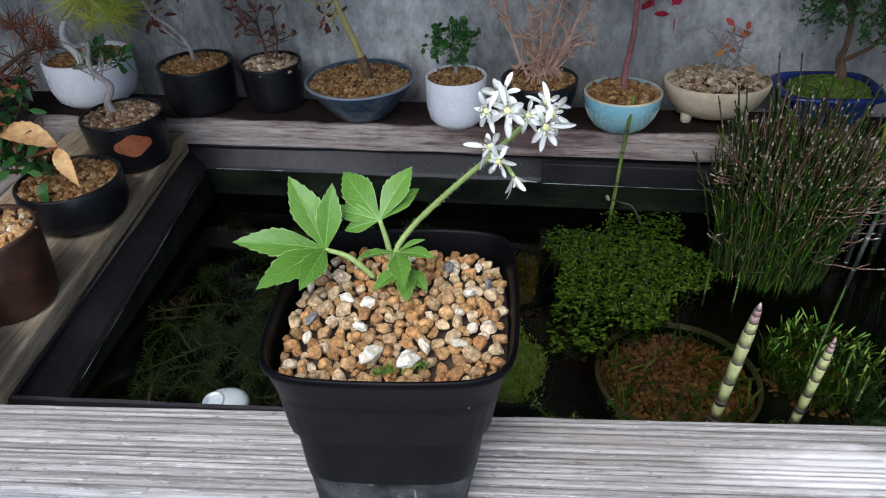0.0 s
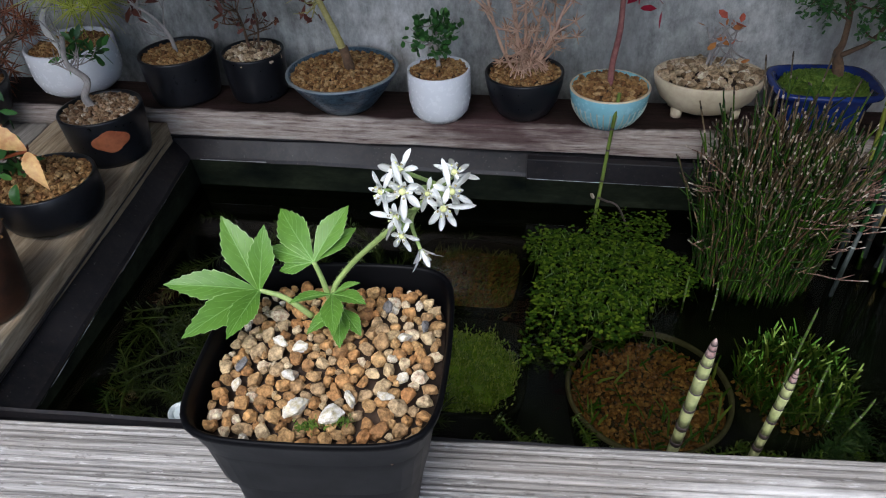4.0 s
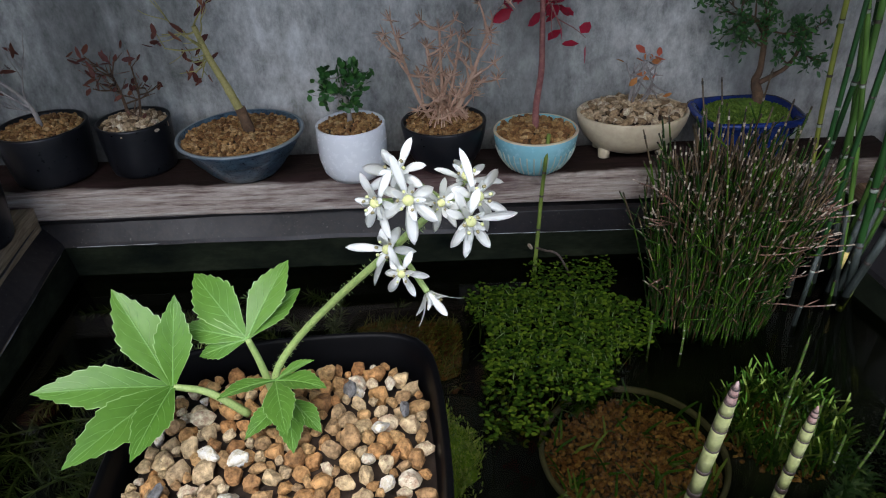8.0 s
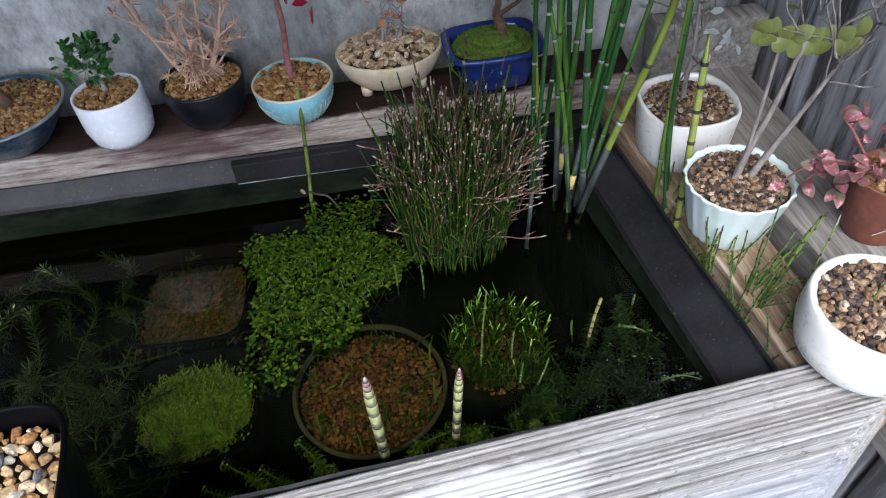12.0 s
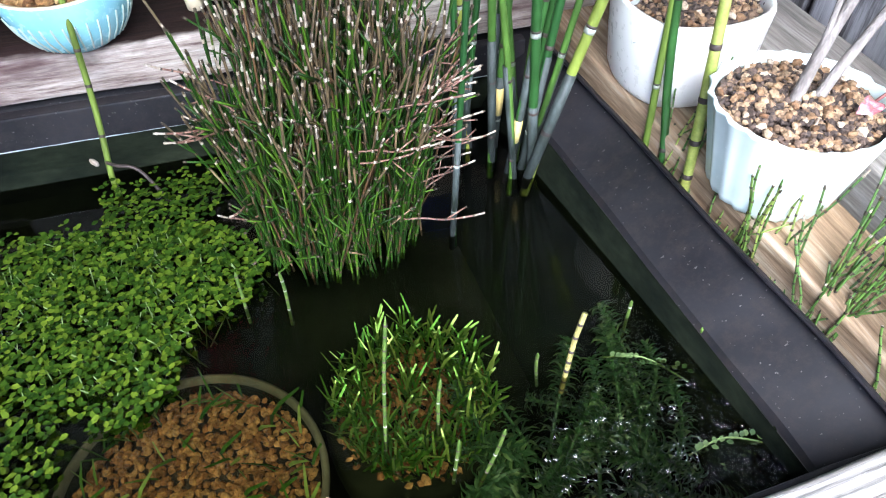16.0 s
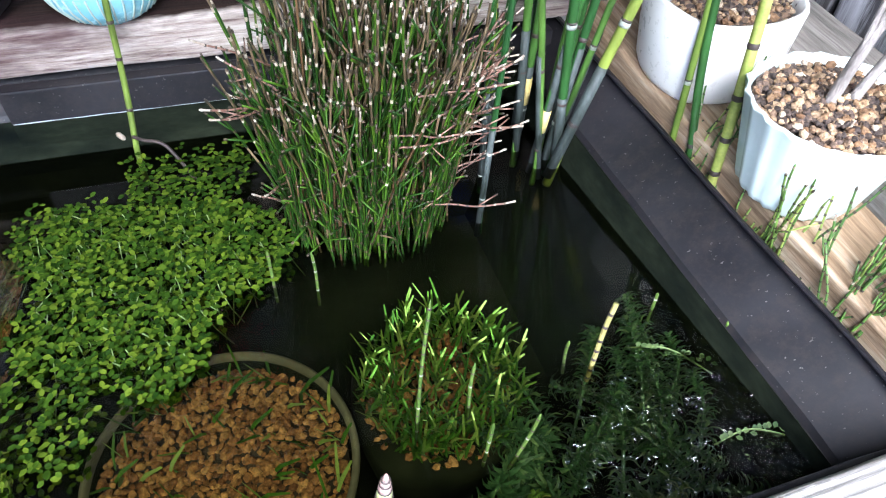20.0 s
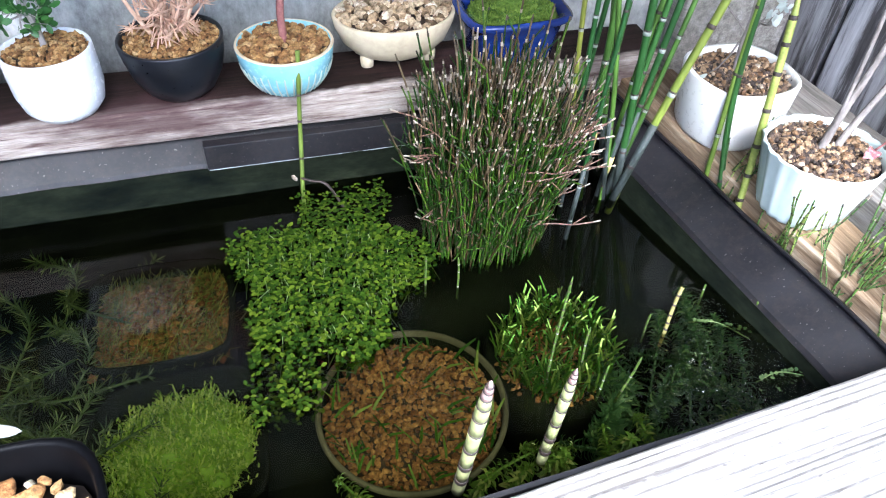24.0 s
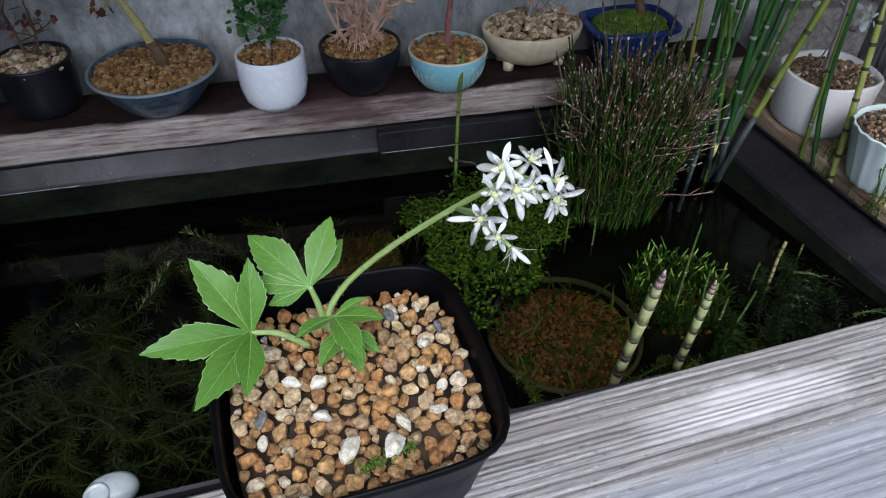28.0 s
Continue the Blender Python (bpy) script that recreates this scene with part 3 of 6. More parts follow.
def board(name, corners, z0, z1, mat, label="", bevel=0.002, kind="structure", rough=0.0012, cuts=24):
    bm = bmesh.new()
    slab(bm, corners, z0, z1, bevel)
    bmesh.ops.subdivide_edges(bm, edges=[e for e in bm.edges if e.calc_length() > 0.03], cuts=cuts, use_grid_fill=True)
    for v in bm.verts:
        v.co += Vector((noise.noise(v.co * 30), noise.noise(v.co * 30 + Vector((5, 0, 0))), noise.noise(v.co * 30 + Vector((0, 9, 0))))) * rough
    return tagged(finish(name, bm, mat), label, kind=kind)


def ball(rnd, up=0.0):
    while True:
        v = Vector((rnd.uniform(-1, 1), rnd.uniform(-1, 1), rnd.uniform(-1, 1)))
        if 0.05 < v.length < 1:
            v.normalize()
            v.z += up
            return v.normalized()


def pebble(seed, flat=0.75, sub=1):
    bm = bmesh.new()
    bmesh.ops.create_icosphere(bm, subdivisions=sub, radius=1.0)
    rnd = random.Random(seed)
    off = Vector((rnd.uniform(0, 99), rnd.uniform(0, 99), 0))
    s = Vector((rnd.uniform(0.85, 1.2), rnd.uniform(0.75, 1.05), rnd.uniform(flat - 0.1, flat + 0.2)))
    for v in bm.verts:
        k = 1 + 0.35 * noise.noise(v.co * 1.3 + off) + 0.12 * noise.noise(v.co * 3 + off)
        v.co = v.co * k
    for _ in range(8):
        n, d = ball(rnd), rnd.uniform(0.62, 0.85)
        for v in bm.verts:
            v.co -= n * max(v.co.dot(n) - d, 0)
    for v in bm.verts:
        v.co = Vector((v.co.x * s.x, v.co.y * s.y, v.co.z * s.z)) * 1.15
    return bm


def pebble_data(n, seed=1, sub=1, flat=0.75):
    out = []
    for i in range(n):
        bm = pebble(seed * 100 + i, flat, sub)
        v = np.array([x.co for x in bm.verts])
        bm.verts.index_update()
        f = [[q.index for q in p.verts] for p in bm.faces]
        bm.free()
        out.append((v, f))
    return out


GRAINS = pebble_data(10)


def gravel(name, parent, mat, place, size, label="", seed=1, grains=None):
    """Many grains joined in one mesh; place(rnd) gives the spot of each."""
    rnd = random.Random(seed)
    verts, faces = [], []
    for p in place(rnd):
        v, f = GRAINS[rnd.randrange(len(GRAINS))]
        s = size * rnd.uniform(0.7, 1.3)
        rot = np.array(Euler((rnd.uniform(-0.6, 0.6), rnd.uniform(-0.6, 0.6), rnd.uniform(0, 6.3))).to_matrix())
        base = len(verts)
        verts += (v @ rot.T * s + np.array(p)).tolist()
        faces += [[i + base for i in q] for q in f]
    me = bpy.data.meshes.new(name)
    me.from_pydata(verts, [], faces)
    me.materials.append(mat)
    ob = new(name, me)
    ob.parent = parent
    return tagged(ob, label, kind="stuff")


def disc_spots(rx, ry, z, step, dome=0.004, square=False):
    def spots(rnd):
        out = []
        y = -ry
        while y <= ry:
            x = -rx
            while x <= rx:
                px, py = x + rnd.uniform(-0.45, 0.45) * step, y + rnd.uniform(-0.45, 0.45) * step
                d = max(abs(px / rx), abs(py / ry)) if square else math.hypot(px / rx, py / ry)
                if d < 1:
                    out.append((px, py, z + dome * (1 - d * d) + rnd.uniform(-0.25, 0.25) * step))
                x += step
            y += step * 0.9
        return out
    return spots


def leaf_blade(bm, base, tip, normal, width, n=6, droop=0.12, cup=0.15, teeth=0, shape=None, mat=0):
    """A leaf as a folded, curved two-sided strip from base to tip."""
    base, tip, normal = Vector(base), Vector(tip), Vector(normal).normalized()
    ax = tip - base
    length = ax.length
    ax.normalize()
    side = ax.cross(normal).normalized()
    normal = side.cross(ax)
    shape = shape or (lambda t: math.sin(math.pi * t ** 0.8) ** 0.8)
    rows = []
    for i in range(n + 1):
        t = i / n
        w = width * max(shape(t), 0.0)
        if teeth and 0 < i < n:
            w *= 1 + teeth * (1 if i % 2 else -1)
        mid = base + ax * length * t - normal * droop * length * (t - 0.5) ** 2 * 4 + normal * droop * length * (1 - t)
        lift = normal * w * cup
        rows.append([bm.verts.new(mid - side * w + lift), bm.verts.new(mid - side * w * 0.5 + lift * 0.62), bm.verts.new(mid), bm.verts.new(mid + side * w * 0.5 + lift * 0.62), bm.verts.new(mid + side * w + lift)])
    for a, b in zip(rows, rows[1:]):
        for k in range(4):
            bm.faces.new((a[k], a[k + 1], b[k + 1], b[k])).material_index = mat
    return [r[2].co.copy() for r in rows]


def tiny_leaf(verts, faces, p, ax, nrm, length, width, cup=0.2):
    """A small folded leaf added to lists for one joined mesh."""
    side = ax.cross(nrm)
    i = len(verts)
    verts += [p, p + ax * length * 0.38 - side * width + nrm * width * cup, p + ax * length * 0.45 - nrm * width * 0.1, p + ax * length * 0.38 + side * width + nrm * width * cup,
              p + ax * length * 0.8 - side * width * 0.72 + nrm * width * cup * 0.6, p + ax * length * 0.8 + side * width * 0.72 + nrm * width * cup * 0.6, p + ax * length]
    faces += [(i, i + 2, i + 1), (i, i + 3, i + 2), (i + 1, i + 2, i + 4), (i + 2, i + 3, i + 5), (i + 2, i + 6, i + 4), (i + 2, i + 5, i + 6)]


def joined(name, verts, faces, mat, parent=None, label="", kind="stuff", smooth=True):
    me = bpy.data.meshes.new(name)
    me.from_pydata([tuple(v) for v in verts], [], faces)
    me.materials.append(mat)
    if smooth:
        me.shade_smooth()
    ob = new(name, me)
    if parent:
        ob.parent = parent
    return tagged(ob, label, kind=kind)


# ---- ground, walls, tub and its wooden frame ----
def quad_wall(name, a, b, z0, z1, thick, mat, label):
    """An upright wall from a to b, thick away from the pond."""
    d = (Vector((*b, 0)) - Vector((*a, 0))).normalized()
    nrm = Vector((-d.y, d.x, 0)) * thick
    bm = bmesh.new()
    slab(bm, [a, b, (b[0] + nrm.x, b[1] + nrm.y), (a[0] + nrm.x, a[1] + nrm.y)], z0, z1, 0)
    return tagged(finish(name, bm, mat, smooth=False), label, kind="structure")


bm = bmesh.new()
slab(bm, [(-60, -60), (60, -60), (60, 60), (-60, 60)], -0.62, -0.6, 0)
tagged(finish("ground", bm, plain("ground_concrete", (0.16, 0.155, 0.15), (0.26, 0.25, 0.24), 4, 0.9, 0.3), smooth=False), "grey concrete ground under the frame", kind="structure")
quad_wall("wall_back", (1.2, 0.625), (-1.2, 0.768), -0.6, 1.5, -0.12, CONCRETE, "grey stained concrete wall behind the shelf")
# charred boards of the right-hand wall
WALL_R = 0.555
bm = bmesh.new()
slab(bm, [(WALL_R + 0.012, 0.1), (WALL_R + 0.06, 0.1), (WALL_R + 0.06, 0.66), (WALL_R + 0.012, 0.66)], -0.6, 0.36, 0)
wall_r = tagged(finish("wall_right", bm, CHARRED, smooth=False), "weathered dark board wall with whitish streaks", kind="structure")
for i in range(5):
    bm = bmesh.new()
    slab(bm, [(0, 0), (0.011, 0), (0.011, 0.108), (0, 0.108)], -0.6, 0.359, 0.002)
    part("board", bm, CHARRED, wall_r, smooth=False).matrix_basis = pose(WALL_R, 0.1 + i * 0.113, 0, 0, 0, 0)
# left board fence, far behind the pots
bm = bmesh.new()
slab(bm, [(-0.62, -1.2), (-0.6, -1.2), (-0.6, 0.72), (-0.62, 0.72)], -0.6, 0.42, 0)
tagged(finish("wall_left", bm, CHARRED, smooth=False), "dark weathered board fence at the pond's side", kind="structure")

# added board, never in view, that keeps overhead light off the pond
bm = bmesh.new()
slab(bm, [(-1.3, 0.21), (1.3, 0.21), (1.3, 0.8), (-1.3, 0.8)], 0.45, 0.5, 0.004)
tagged(finish("ceiling", bm, BLOCKER_WOOD, smooth=False), "added dark board overhead, out of view, shading the pond", kind="structure")

# the tub: outer plan at the rim, inner plan at the water and the floor
RIM = [(-0.182, 0.306), (0.4305, 0.322), (0.4085, 0.612), (-0.216, 0.618)]
INSIDE = [(-0.167, 0.300), (0.4075, 0.315), (0.386, 0.592), (-0.2, 0.612)]
FLOOR = [(-0.13, 0.315), (0.365, 0.325), (0.352, 0.57), (-0.17, 0.585)]
bm = bmesh.new()


def level(y):
    """Height of the water; the tub stands a little out of true, so it falls towards the far side."""
    return -0.0095 - 0.06 * (y - 0.385)


def ring_at(plan, z, n=14, round_off=0.0):
    out = []
    for a, b in zip(plan, plan[1:] + plan[:1]):
        for i in range(n):
            t = i / n
            out.append(bm.verts.new((a[0] + (b[0] - a[0]) * t, a[1] + (b[1] - a[1]) * t, z)))
    return out


def grow(plan, d):
    cx, cy = sum(p[0] for p in plan) / 4, sum(p[1] for p in plan) / 4
    return [(x + math.copysign(d, x - cx), y + math.copysign(d, y - cy)) for x, y in plan]


tub = thing("pond_tub", (0, 0, 0), "black plastic pond tub filled with dark water", "tub")


def skin(loops):
    for a, b in zip(loops, loops[1:]):
        for k in range(len(a)):
            bm.faces.new((a[k], a[(k + 1) % len(a)], b[(k + 1) % len(a)], b[k]))


LIP = [(RIM, 0.004, -0.1), (RIM, 0.004, 0.017), (RIM, 0.003, 0.0208), (RIM, 0.001, 0.0215), (RIM, -0.0005, 0.0205), (RIM, -0.0035, 0.0165), (INSIDE, 0.0015, 0.003), (INSIDE, 0.0, 0.0)]
WET = [(a[0] + (b[0] - a[0]) * 0.3, a[1] + (b[1] - a[1]) * 0.3) for a, b in zip(INSIDE, FLOOR)]
skin([ring_at(grow(p, d), z, 40) for p, d, z in LIP])
for v in bm.verts:
    if v.co.z > -0.05:
        v.co += Vector((noise.noise(v.co * 25), noise.noise(v.co * 25 + Vector((4, 0, 0))), 0.5 * noise.noise(v.co * 30))) * 0.0012
bmesh.ops.recalc_face_normals(bm, faces=bm.faces[:])
part("rim", bm, TUB, tub, "scuffed dark grey plastic rim", smooth=False)
bm = bmesh.new()
skin([ring_at(INSIDE, -0.0002), ring_at(WET, -0.03)])
part("wet_wall", bm, WET_WALL, tub, "algae-darkened wall below the old waterline", smooth=False)
bm = bmesh.new()
deep = [ring_at(WET, -0.03), ring_at(FLOOR, -0.10)]
skin(deep)
bm.faces.new(deep[-1])
part("basin", bm, BASIN, tub, smooth=False)
# the raised panel on the far inside of the tub
for nm, z0, z1, mt in (("panel", 0.0, 0.0195, TUB), ("panel_foot", -0.09, -0.0002, WET_WALL)):
    bm = bmesh.new()
    slab(bm, [(0.112, 0.598), (0.404, 0.586), (0.404, 0.593), (0.112, 0.606)], z0, z1, 0.001 if z1 > 0 else 0)
    part(nm, bm, mt, tub, smooth=False)
for ends in (((0.113, 0.5975, 0.0006), (0.386, 0.5857, 0.0006)), ((-0.19, 0.6113, 0.0006), (0.111, 0.6053, 0.0006)), ((-0.166, 0.31, 0.0006), (-0.198, 0.6, 0.0006))):
    bm = bmesh.new()
    tube(bm, [Vector(ends[0]).lerp(Vector(ends[1]), i / 40) + Vector((0, 0.0003 * noise.noise((i * 0.7, 1, 2)), 0)) for i in range(41)], [0.00018 * (1 + noise.noise((i * 0.5, 3 + ends[0][0] * 40, 0))) * (1.0 if abs(ends[0][1] - 0.6) < 0.03 else max(noise.noise((i * 0.37, 8, ends[0][0] * 9)), 0.05) * 1.6) for i in range(41)], 4)
    part("scum_line", bm, SCUM, tub, "pale dried scum along the waterline")
bm = bmesh.new()
bm.faces.new([bm.verts.new((x, y, level(y))) for x, y in grow(INSIDE, 0.003)])
tagged(finish("water", bm, WATER, smooth=False), "clear dark pond water with plants below the surface", kind="structure")

# front plank: ridged, weathered top, cut off at its right end
bm = bmesh.new()
PL_X0, PL_X1 = -0.62, 0.446


def plank_edge(x):
    return 0.2958 + 0.048 * x


rows = []
prof = [(-0.125, -0.028), (-0.125, 0.008), (-0.12, 0.0135)]
for i in range(170):
    s = i / 169
    y = -0.118 + 0.1165 * s
    if y > -0.047:
        g = abs(math.sin(y * 820 + 1.5 * math.sin(y * 210)))
        ridge = -0.0014 * (1 - g) ** 2.2 + 0.0003 * math.sin(y * 330)
    else:
        ridge = 0.0003 * math.sin(i * 0.9)
    fall = 0.0 if y > -0.046 else 0.0025 * min((-0.046 - y) / 0.01, 1) + 0.02 * max((-0.05 - y) / 0.068, 0) ** 1.4
    prof.append((y, 0.036 - fall + ridge))
prof += [(0.0, 0.0345), (0.0015, 0.031), (0.001, -0.028)]
NX = 260
for i in range(NX + 1):
    x = PL_X0 + (PL_X1 - PL_X0) * i / NX
    row = []
    for y, z in prof:
        wav = 0.0004 * noise.noise((x * 9, y * 120, 3)) + 0.0003 * noise.noise((x * 45, y * 420, 7))
        far = 0.4438 + 2.0 * max(min(y, 0.0), -0.1) + 0.086 + 0.004 * noise.noise((y * 200, z * 300, 2))
        xx = PL_X0 + (far - PL_X0) * i / NX
        row.append(bm.verts.new((xx, plank_edge(xx) + y + 0.0004 * noise.noise((x * 40, z * 90, 5)) * (1 if y > -0.003 else 0.1), z + (wav if z > 0.0 else 0))))
    rows.append(row)
for a, b in zip(rows, rows[1:]):
    for k in range(len(prof) - 1):
        bm.faces.new((a[k], b[k], b[k + 1], a[k + 1]))
bm.faces.new(rows[0])
bm.faces.new(rows[-1][::-1])
bmesh.ops.recalc_face_normals(bm, faces=bm.faces[:])
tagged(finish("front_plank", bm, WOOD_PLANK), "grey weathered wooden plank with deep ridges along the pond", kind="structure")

tagged(board("shelf_board", [(-0.75, 0.640), (0.45, 0.5945), (0.455, 0.645), (-0.75, 0.705)], 0.021, 0.045, WOOD_SHELF, "", rough=0.0016), "brown-stained wooden shelf board, darker towards the back, carrying the pots")
tagged(board("rail_right", [(0.4415, 0.285), (0.478, 0.285), (0.466, 0.60), (0.419, 0.60)], -0.03, 0.028, WOOD_RAIL, "", rough=0.001), "sunlit yellow-brown wooden rail beside the tub")
tagged(board("rail_outer", [(0.492, 0.22), (0.545, 0.22), (0.54, 0.62), (0.481, 0.62)], -0.03, 0.04, WOOD_GREY, "", rough=0.001), "grey weathered outer board beside the wall")
tagged(board("rail_left", [(-0.30, 0.30), (-0.186, 0.30), (-0.2165, 0.62), (-0.33, 0.62)], -0.03, 0.034, WOOD_LEFT, "", rough=0.001), "grey-brown wooden rail beside the tub")
tagged(board("rail_left_outer", [(-0.46, 0.30), (-0.306, 0.30), (-0.336, 0.62), (-0.46, 0.62)], -0.03, 0.03, WOOD_GREY, "", rough=0.001), "grey weathered board carrying pots beside the fence")
tagged(board("end_board", [(0.463, 0.60), (0.552, 0.592), (0.552, 0.612), (0.463, 0.62)], 0.0, 0.085, WOOD_GREY, "", rough=0.001), "grey upright board in the corner behind the pots")


# ---- pots ----
def pot_profile(kind, r, h):
    if kind == "cup":
        return [(r * 0.5, 0), (r * 0.72, 0.001), (r * 0.9, h * 0.16), (r * 0.99, h * 0.4), (r, h * 0.7), (r * 0.99, h * 0.98), (r * 0.975, h), (r * 0.93, h * 0.995), (r * 0.91, h * 0.9), (r * 0.9, h * 0.55)]
    if kind == "cylinder":
        return [(r * 0.8, 0), (r * 0.86, 0.001), (r * 0.9, h * 0.1), (r * 0.96, h * 0.5), (r, h * 0.96), (r * 0.985, h), (r * 0.93, h * 0.99), (r * 0.91, h * 0.9), (r * 0.9, h * 0.55)]
    if kind == "bowl":
        return [(r * 0.42, 0), (r * 0.48, 0.001), (r * 0.6, h * 0.2), (r * 0.82, h * 0.6), (r * 0.95, h * 0.88), (r, h * 0.96), (r * 0.995, h), (r * 0.95, h * 1.0), (r * 0.92, h * 0.92), (r * 0.8, h * 0.55)]
    if kind == "round_bowl":
        return [(r * 0.4, 0), (r * 0.5, 0.0005), (r * 0.68, h * 0.14), (r * 0.86, h * 0.4), (r * 0.96, h * 0.72), (r, h * 0.97), (r * 0.985, h), (r * 0.94, h * 0.995), (r * 0.92, h * 0.9), (r * 0.85, h * 0.55)]
    if kind == "taper":
        return [(r * 0.66, 0), (r * 0.7, 0.001), (r * 0.74, h * 0.1), (r * 0.85, h * 0.5), (r * 0.985, h * 0.96), (r, h * 0.985), (r * 0.975, h), (r * 0.92, h * 0.99), (r * 0.9, h * 0.9), (r * 0.8, h * 0.55)]
    return [(r * 0.72, 0), (r * 0.8, 0.002), (r * 0.97, h * 0.22), (r * 1.04, h * 0.5), (r * 1.02, h * 0.8), (r, h * 0.97), (r * 0.97, h), (r * 0.9, h * 0.985), (r * 0.86, h * 0.9), (r * 0.84, h * 0.55)]


def potted(name, place, kind, r, h, mat, label, soil, grain=0.0024, stones=0.0, sx=1.0, sy=1.0, fill=0.9, turn=0.0, category="potted plant", group="", rim=None, dome=0.004, **kw):
    """A pot with its gravel; the plant is added as further parts."""
    ob = thing(name, place, label, category, group, turn)
    bm = bmesh.new()
    prof = pot_profile(kind, r, h)
    mats = [0] * (len(prof) - 1)
    if rim:
        mats[5], mats[6] = 1, 1
    lathe(bm, prof, 56, sx, sy, mats=mats, **kw)
    part("pot", bm, [mat, rim] if rim else mat, ob)
    k = 0.9 - kw.get("square", 0) * 0.02 - kw.get("flute", 0) * 0.75
    gravel("gravel", ob, soil, disc_spots(r * k * sx, r * k * sy, h * fill, grain * 1.45, dome), grain, seed=int(abs(place[0]) * 1e4) + 7)
    if stones:
        top = disc_spots(r * k * sx, r * k * sy, h * fill + grain * 0.7, stones * 3.1, dome)
        gravel("stone_layer", ob, GRAVEL_TAN, top, stones, seed=int(abs(place[0]) * 1e4) + 9)
    bm = bmesh.new()
    lathe(bm, [(r * 0.6, h * 0.5), (r * 0.9, h * fill - grain * 0.6), (r * 0.2, h * fill - grain * 0.5 + dome * 0.8)], 32, sx, sy)
    part("soil", bm, SOIL, ob)
    return ob


SHELF_Z, SHELF = 0.0455, "pots on the shelf"


# ---- plants on the shelf ----
def twigs(bm, rnd, p, d, length, r, depth, tips, spread=0.7, up=0.25, n=4, kids=(2, 3)):
    """A branching twig; the ends are collected in tips with their directions."""
    pts, q, dd = [Vector(p)], Vector(p), Vector(d).normalized()
    for i in range(n):
        dd = (dd + ball(rnd) * 0.18 + Vector((0, 0, up * 0.15))).normalized()
        q = q + dd * length / n
        pts.append(q.copy())
    tube(bm, pts, [r * (1 - 0.45 * i / n) for i in range(n + 1)], 5 if r > 0.0006 else 4)
    tips.append((q, dd))
    if depth > 0:
        for _ in range(rnd.randint(*kids)):
            k = rnd.randint(1, n)
            twigs(bm, rnd, pts[k], (dd + ball(rnd, up) * spread).normalized(), length * rnd.uniform(0.45, 0.75), r * 0.55, depth - 1, tips, spread, up, n, kids)


def scatter_leaves(tips, rnd, count, length, width, spread, up=0.3):
    verts, faces = [], []
    for _ in range(count):
        p, d = tips[rnd.randrange(len(tips))]
        ax = (d * 0.4 + ball(rnd, 0.1)).normalized()
        nrm = (Vector((0, 0, 1)) * up + ball(rnd)).normalized()
        nrm = (nrm - ax * nrm.dot(ax)).normalized()
        s = rnd.uniform(0.7, 1.25)
        tiny_leaf(verts, faces, p + ball(rnd) * spread * rnd.random(), ax, nrm, length * s, width * s)
    return verts, faces


def crown(name, parent, tips, seed, count, length, width, spread, mat, label="", up=0.3):
    rnd = random.Random(seed)
    v, f = scatter_leaves(tips, rnd, count, length, width, spread, up)
    return joined(name, v, f, mat, parent, label)


def needles(parent, tips, seed, count, length, mat, name="needles", droop=0.0, w=0.00035):
    rnd = random.Random(seed)
    verts, faces = [], []
    for p, d in tips:
        for _ in range(count):
            ax = (d * 0.5 + ball(rnd, 0.2 - droop)).normalized()
            side = ax.orthogonal().normalized() * w
            L = length * rnd.uniform(0.6, 1.1)
            i = len(verts)
            o = ax.cross(side).normalized() * w
            verts += [p - side, p + side, p + o, p + ax * L]
            faces += [(i, i + 1, i + 3), (i + 1, i + 2, i + 3), (i + 2, i, i + 3)]
    return joined(name, verts, faces, mat, parent)


def trunk(ob, line, radii, mat, seed, kids=0, length=0.02, depth=1, label="", r=0.0008, up=0.3, spread=0.8, low=0.5, name="trunk", leader=True):
    """A trunk along a line with twigs growing from its upper part. Returns the ends."""
    rnd = random.Random(seed)
    bm = bmesh.new()
    pts = bend(line, 6)
    n = len(pts)
    rr = [radii[0] + (radii[1] - radii[0]) * i / (n - 1) for i in range(n)]
    rr = [x * (1 + 0.12 * noise.noise(p * 300)) for x, p in zip(rr, pts)]
    tube(bm, pts, rr, 8)
    tips = []
    for _ in range(kids):
        k = rnd.randint(int(n * low), n - 1)
        tw = bmesh.new()
        twigs(tw, rnd, pts[k], ball(rnd, up), length * rnd.uniform(0.6, 1.2), r, depth, tips, spread, up)
        part("twig", tw, mat, ob)
    if leader:
        tips.append((pts[-1], (pts[-1] - pts[-2]).normalized()))
    part(name, bm, mat, ob, label)
    return tips


# dark cylinder pot with a bare twig
ob = potted("potted_bonsai", (-0.2075, 0.654, SHELF_Z), "cylinder", 0.0345, 0.043, BLACK_GLAZE, "black glazed cylinder pot with a nearly bare brown shrub", GRAVEL_BROWN, group=SHELF)
tips = trunk(ob, [(0, 0, 0.035), (-0.002, 0, 0.056), (-0.014, 0.002, 0.072), (-0.03, 0.0, 0.085)], (0.0022, 0.0008), BARK_GREY, 3, 7, 0.03, 1, low=0.3)
crown("foliage", ob, tips, 4, 16, 0.014, 0.0032, 0.006, RUSSET)
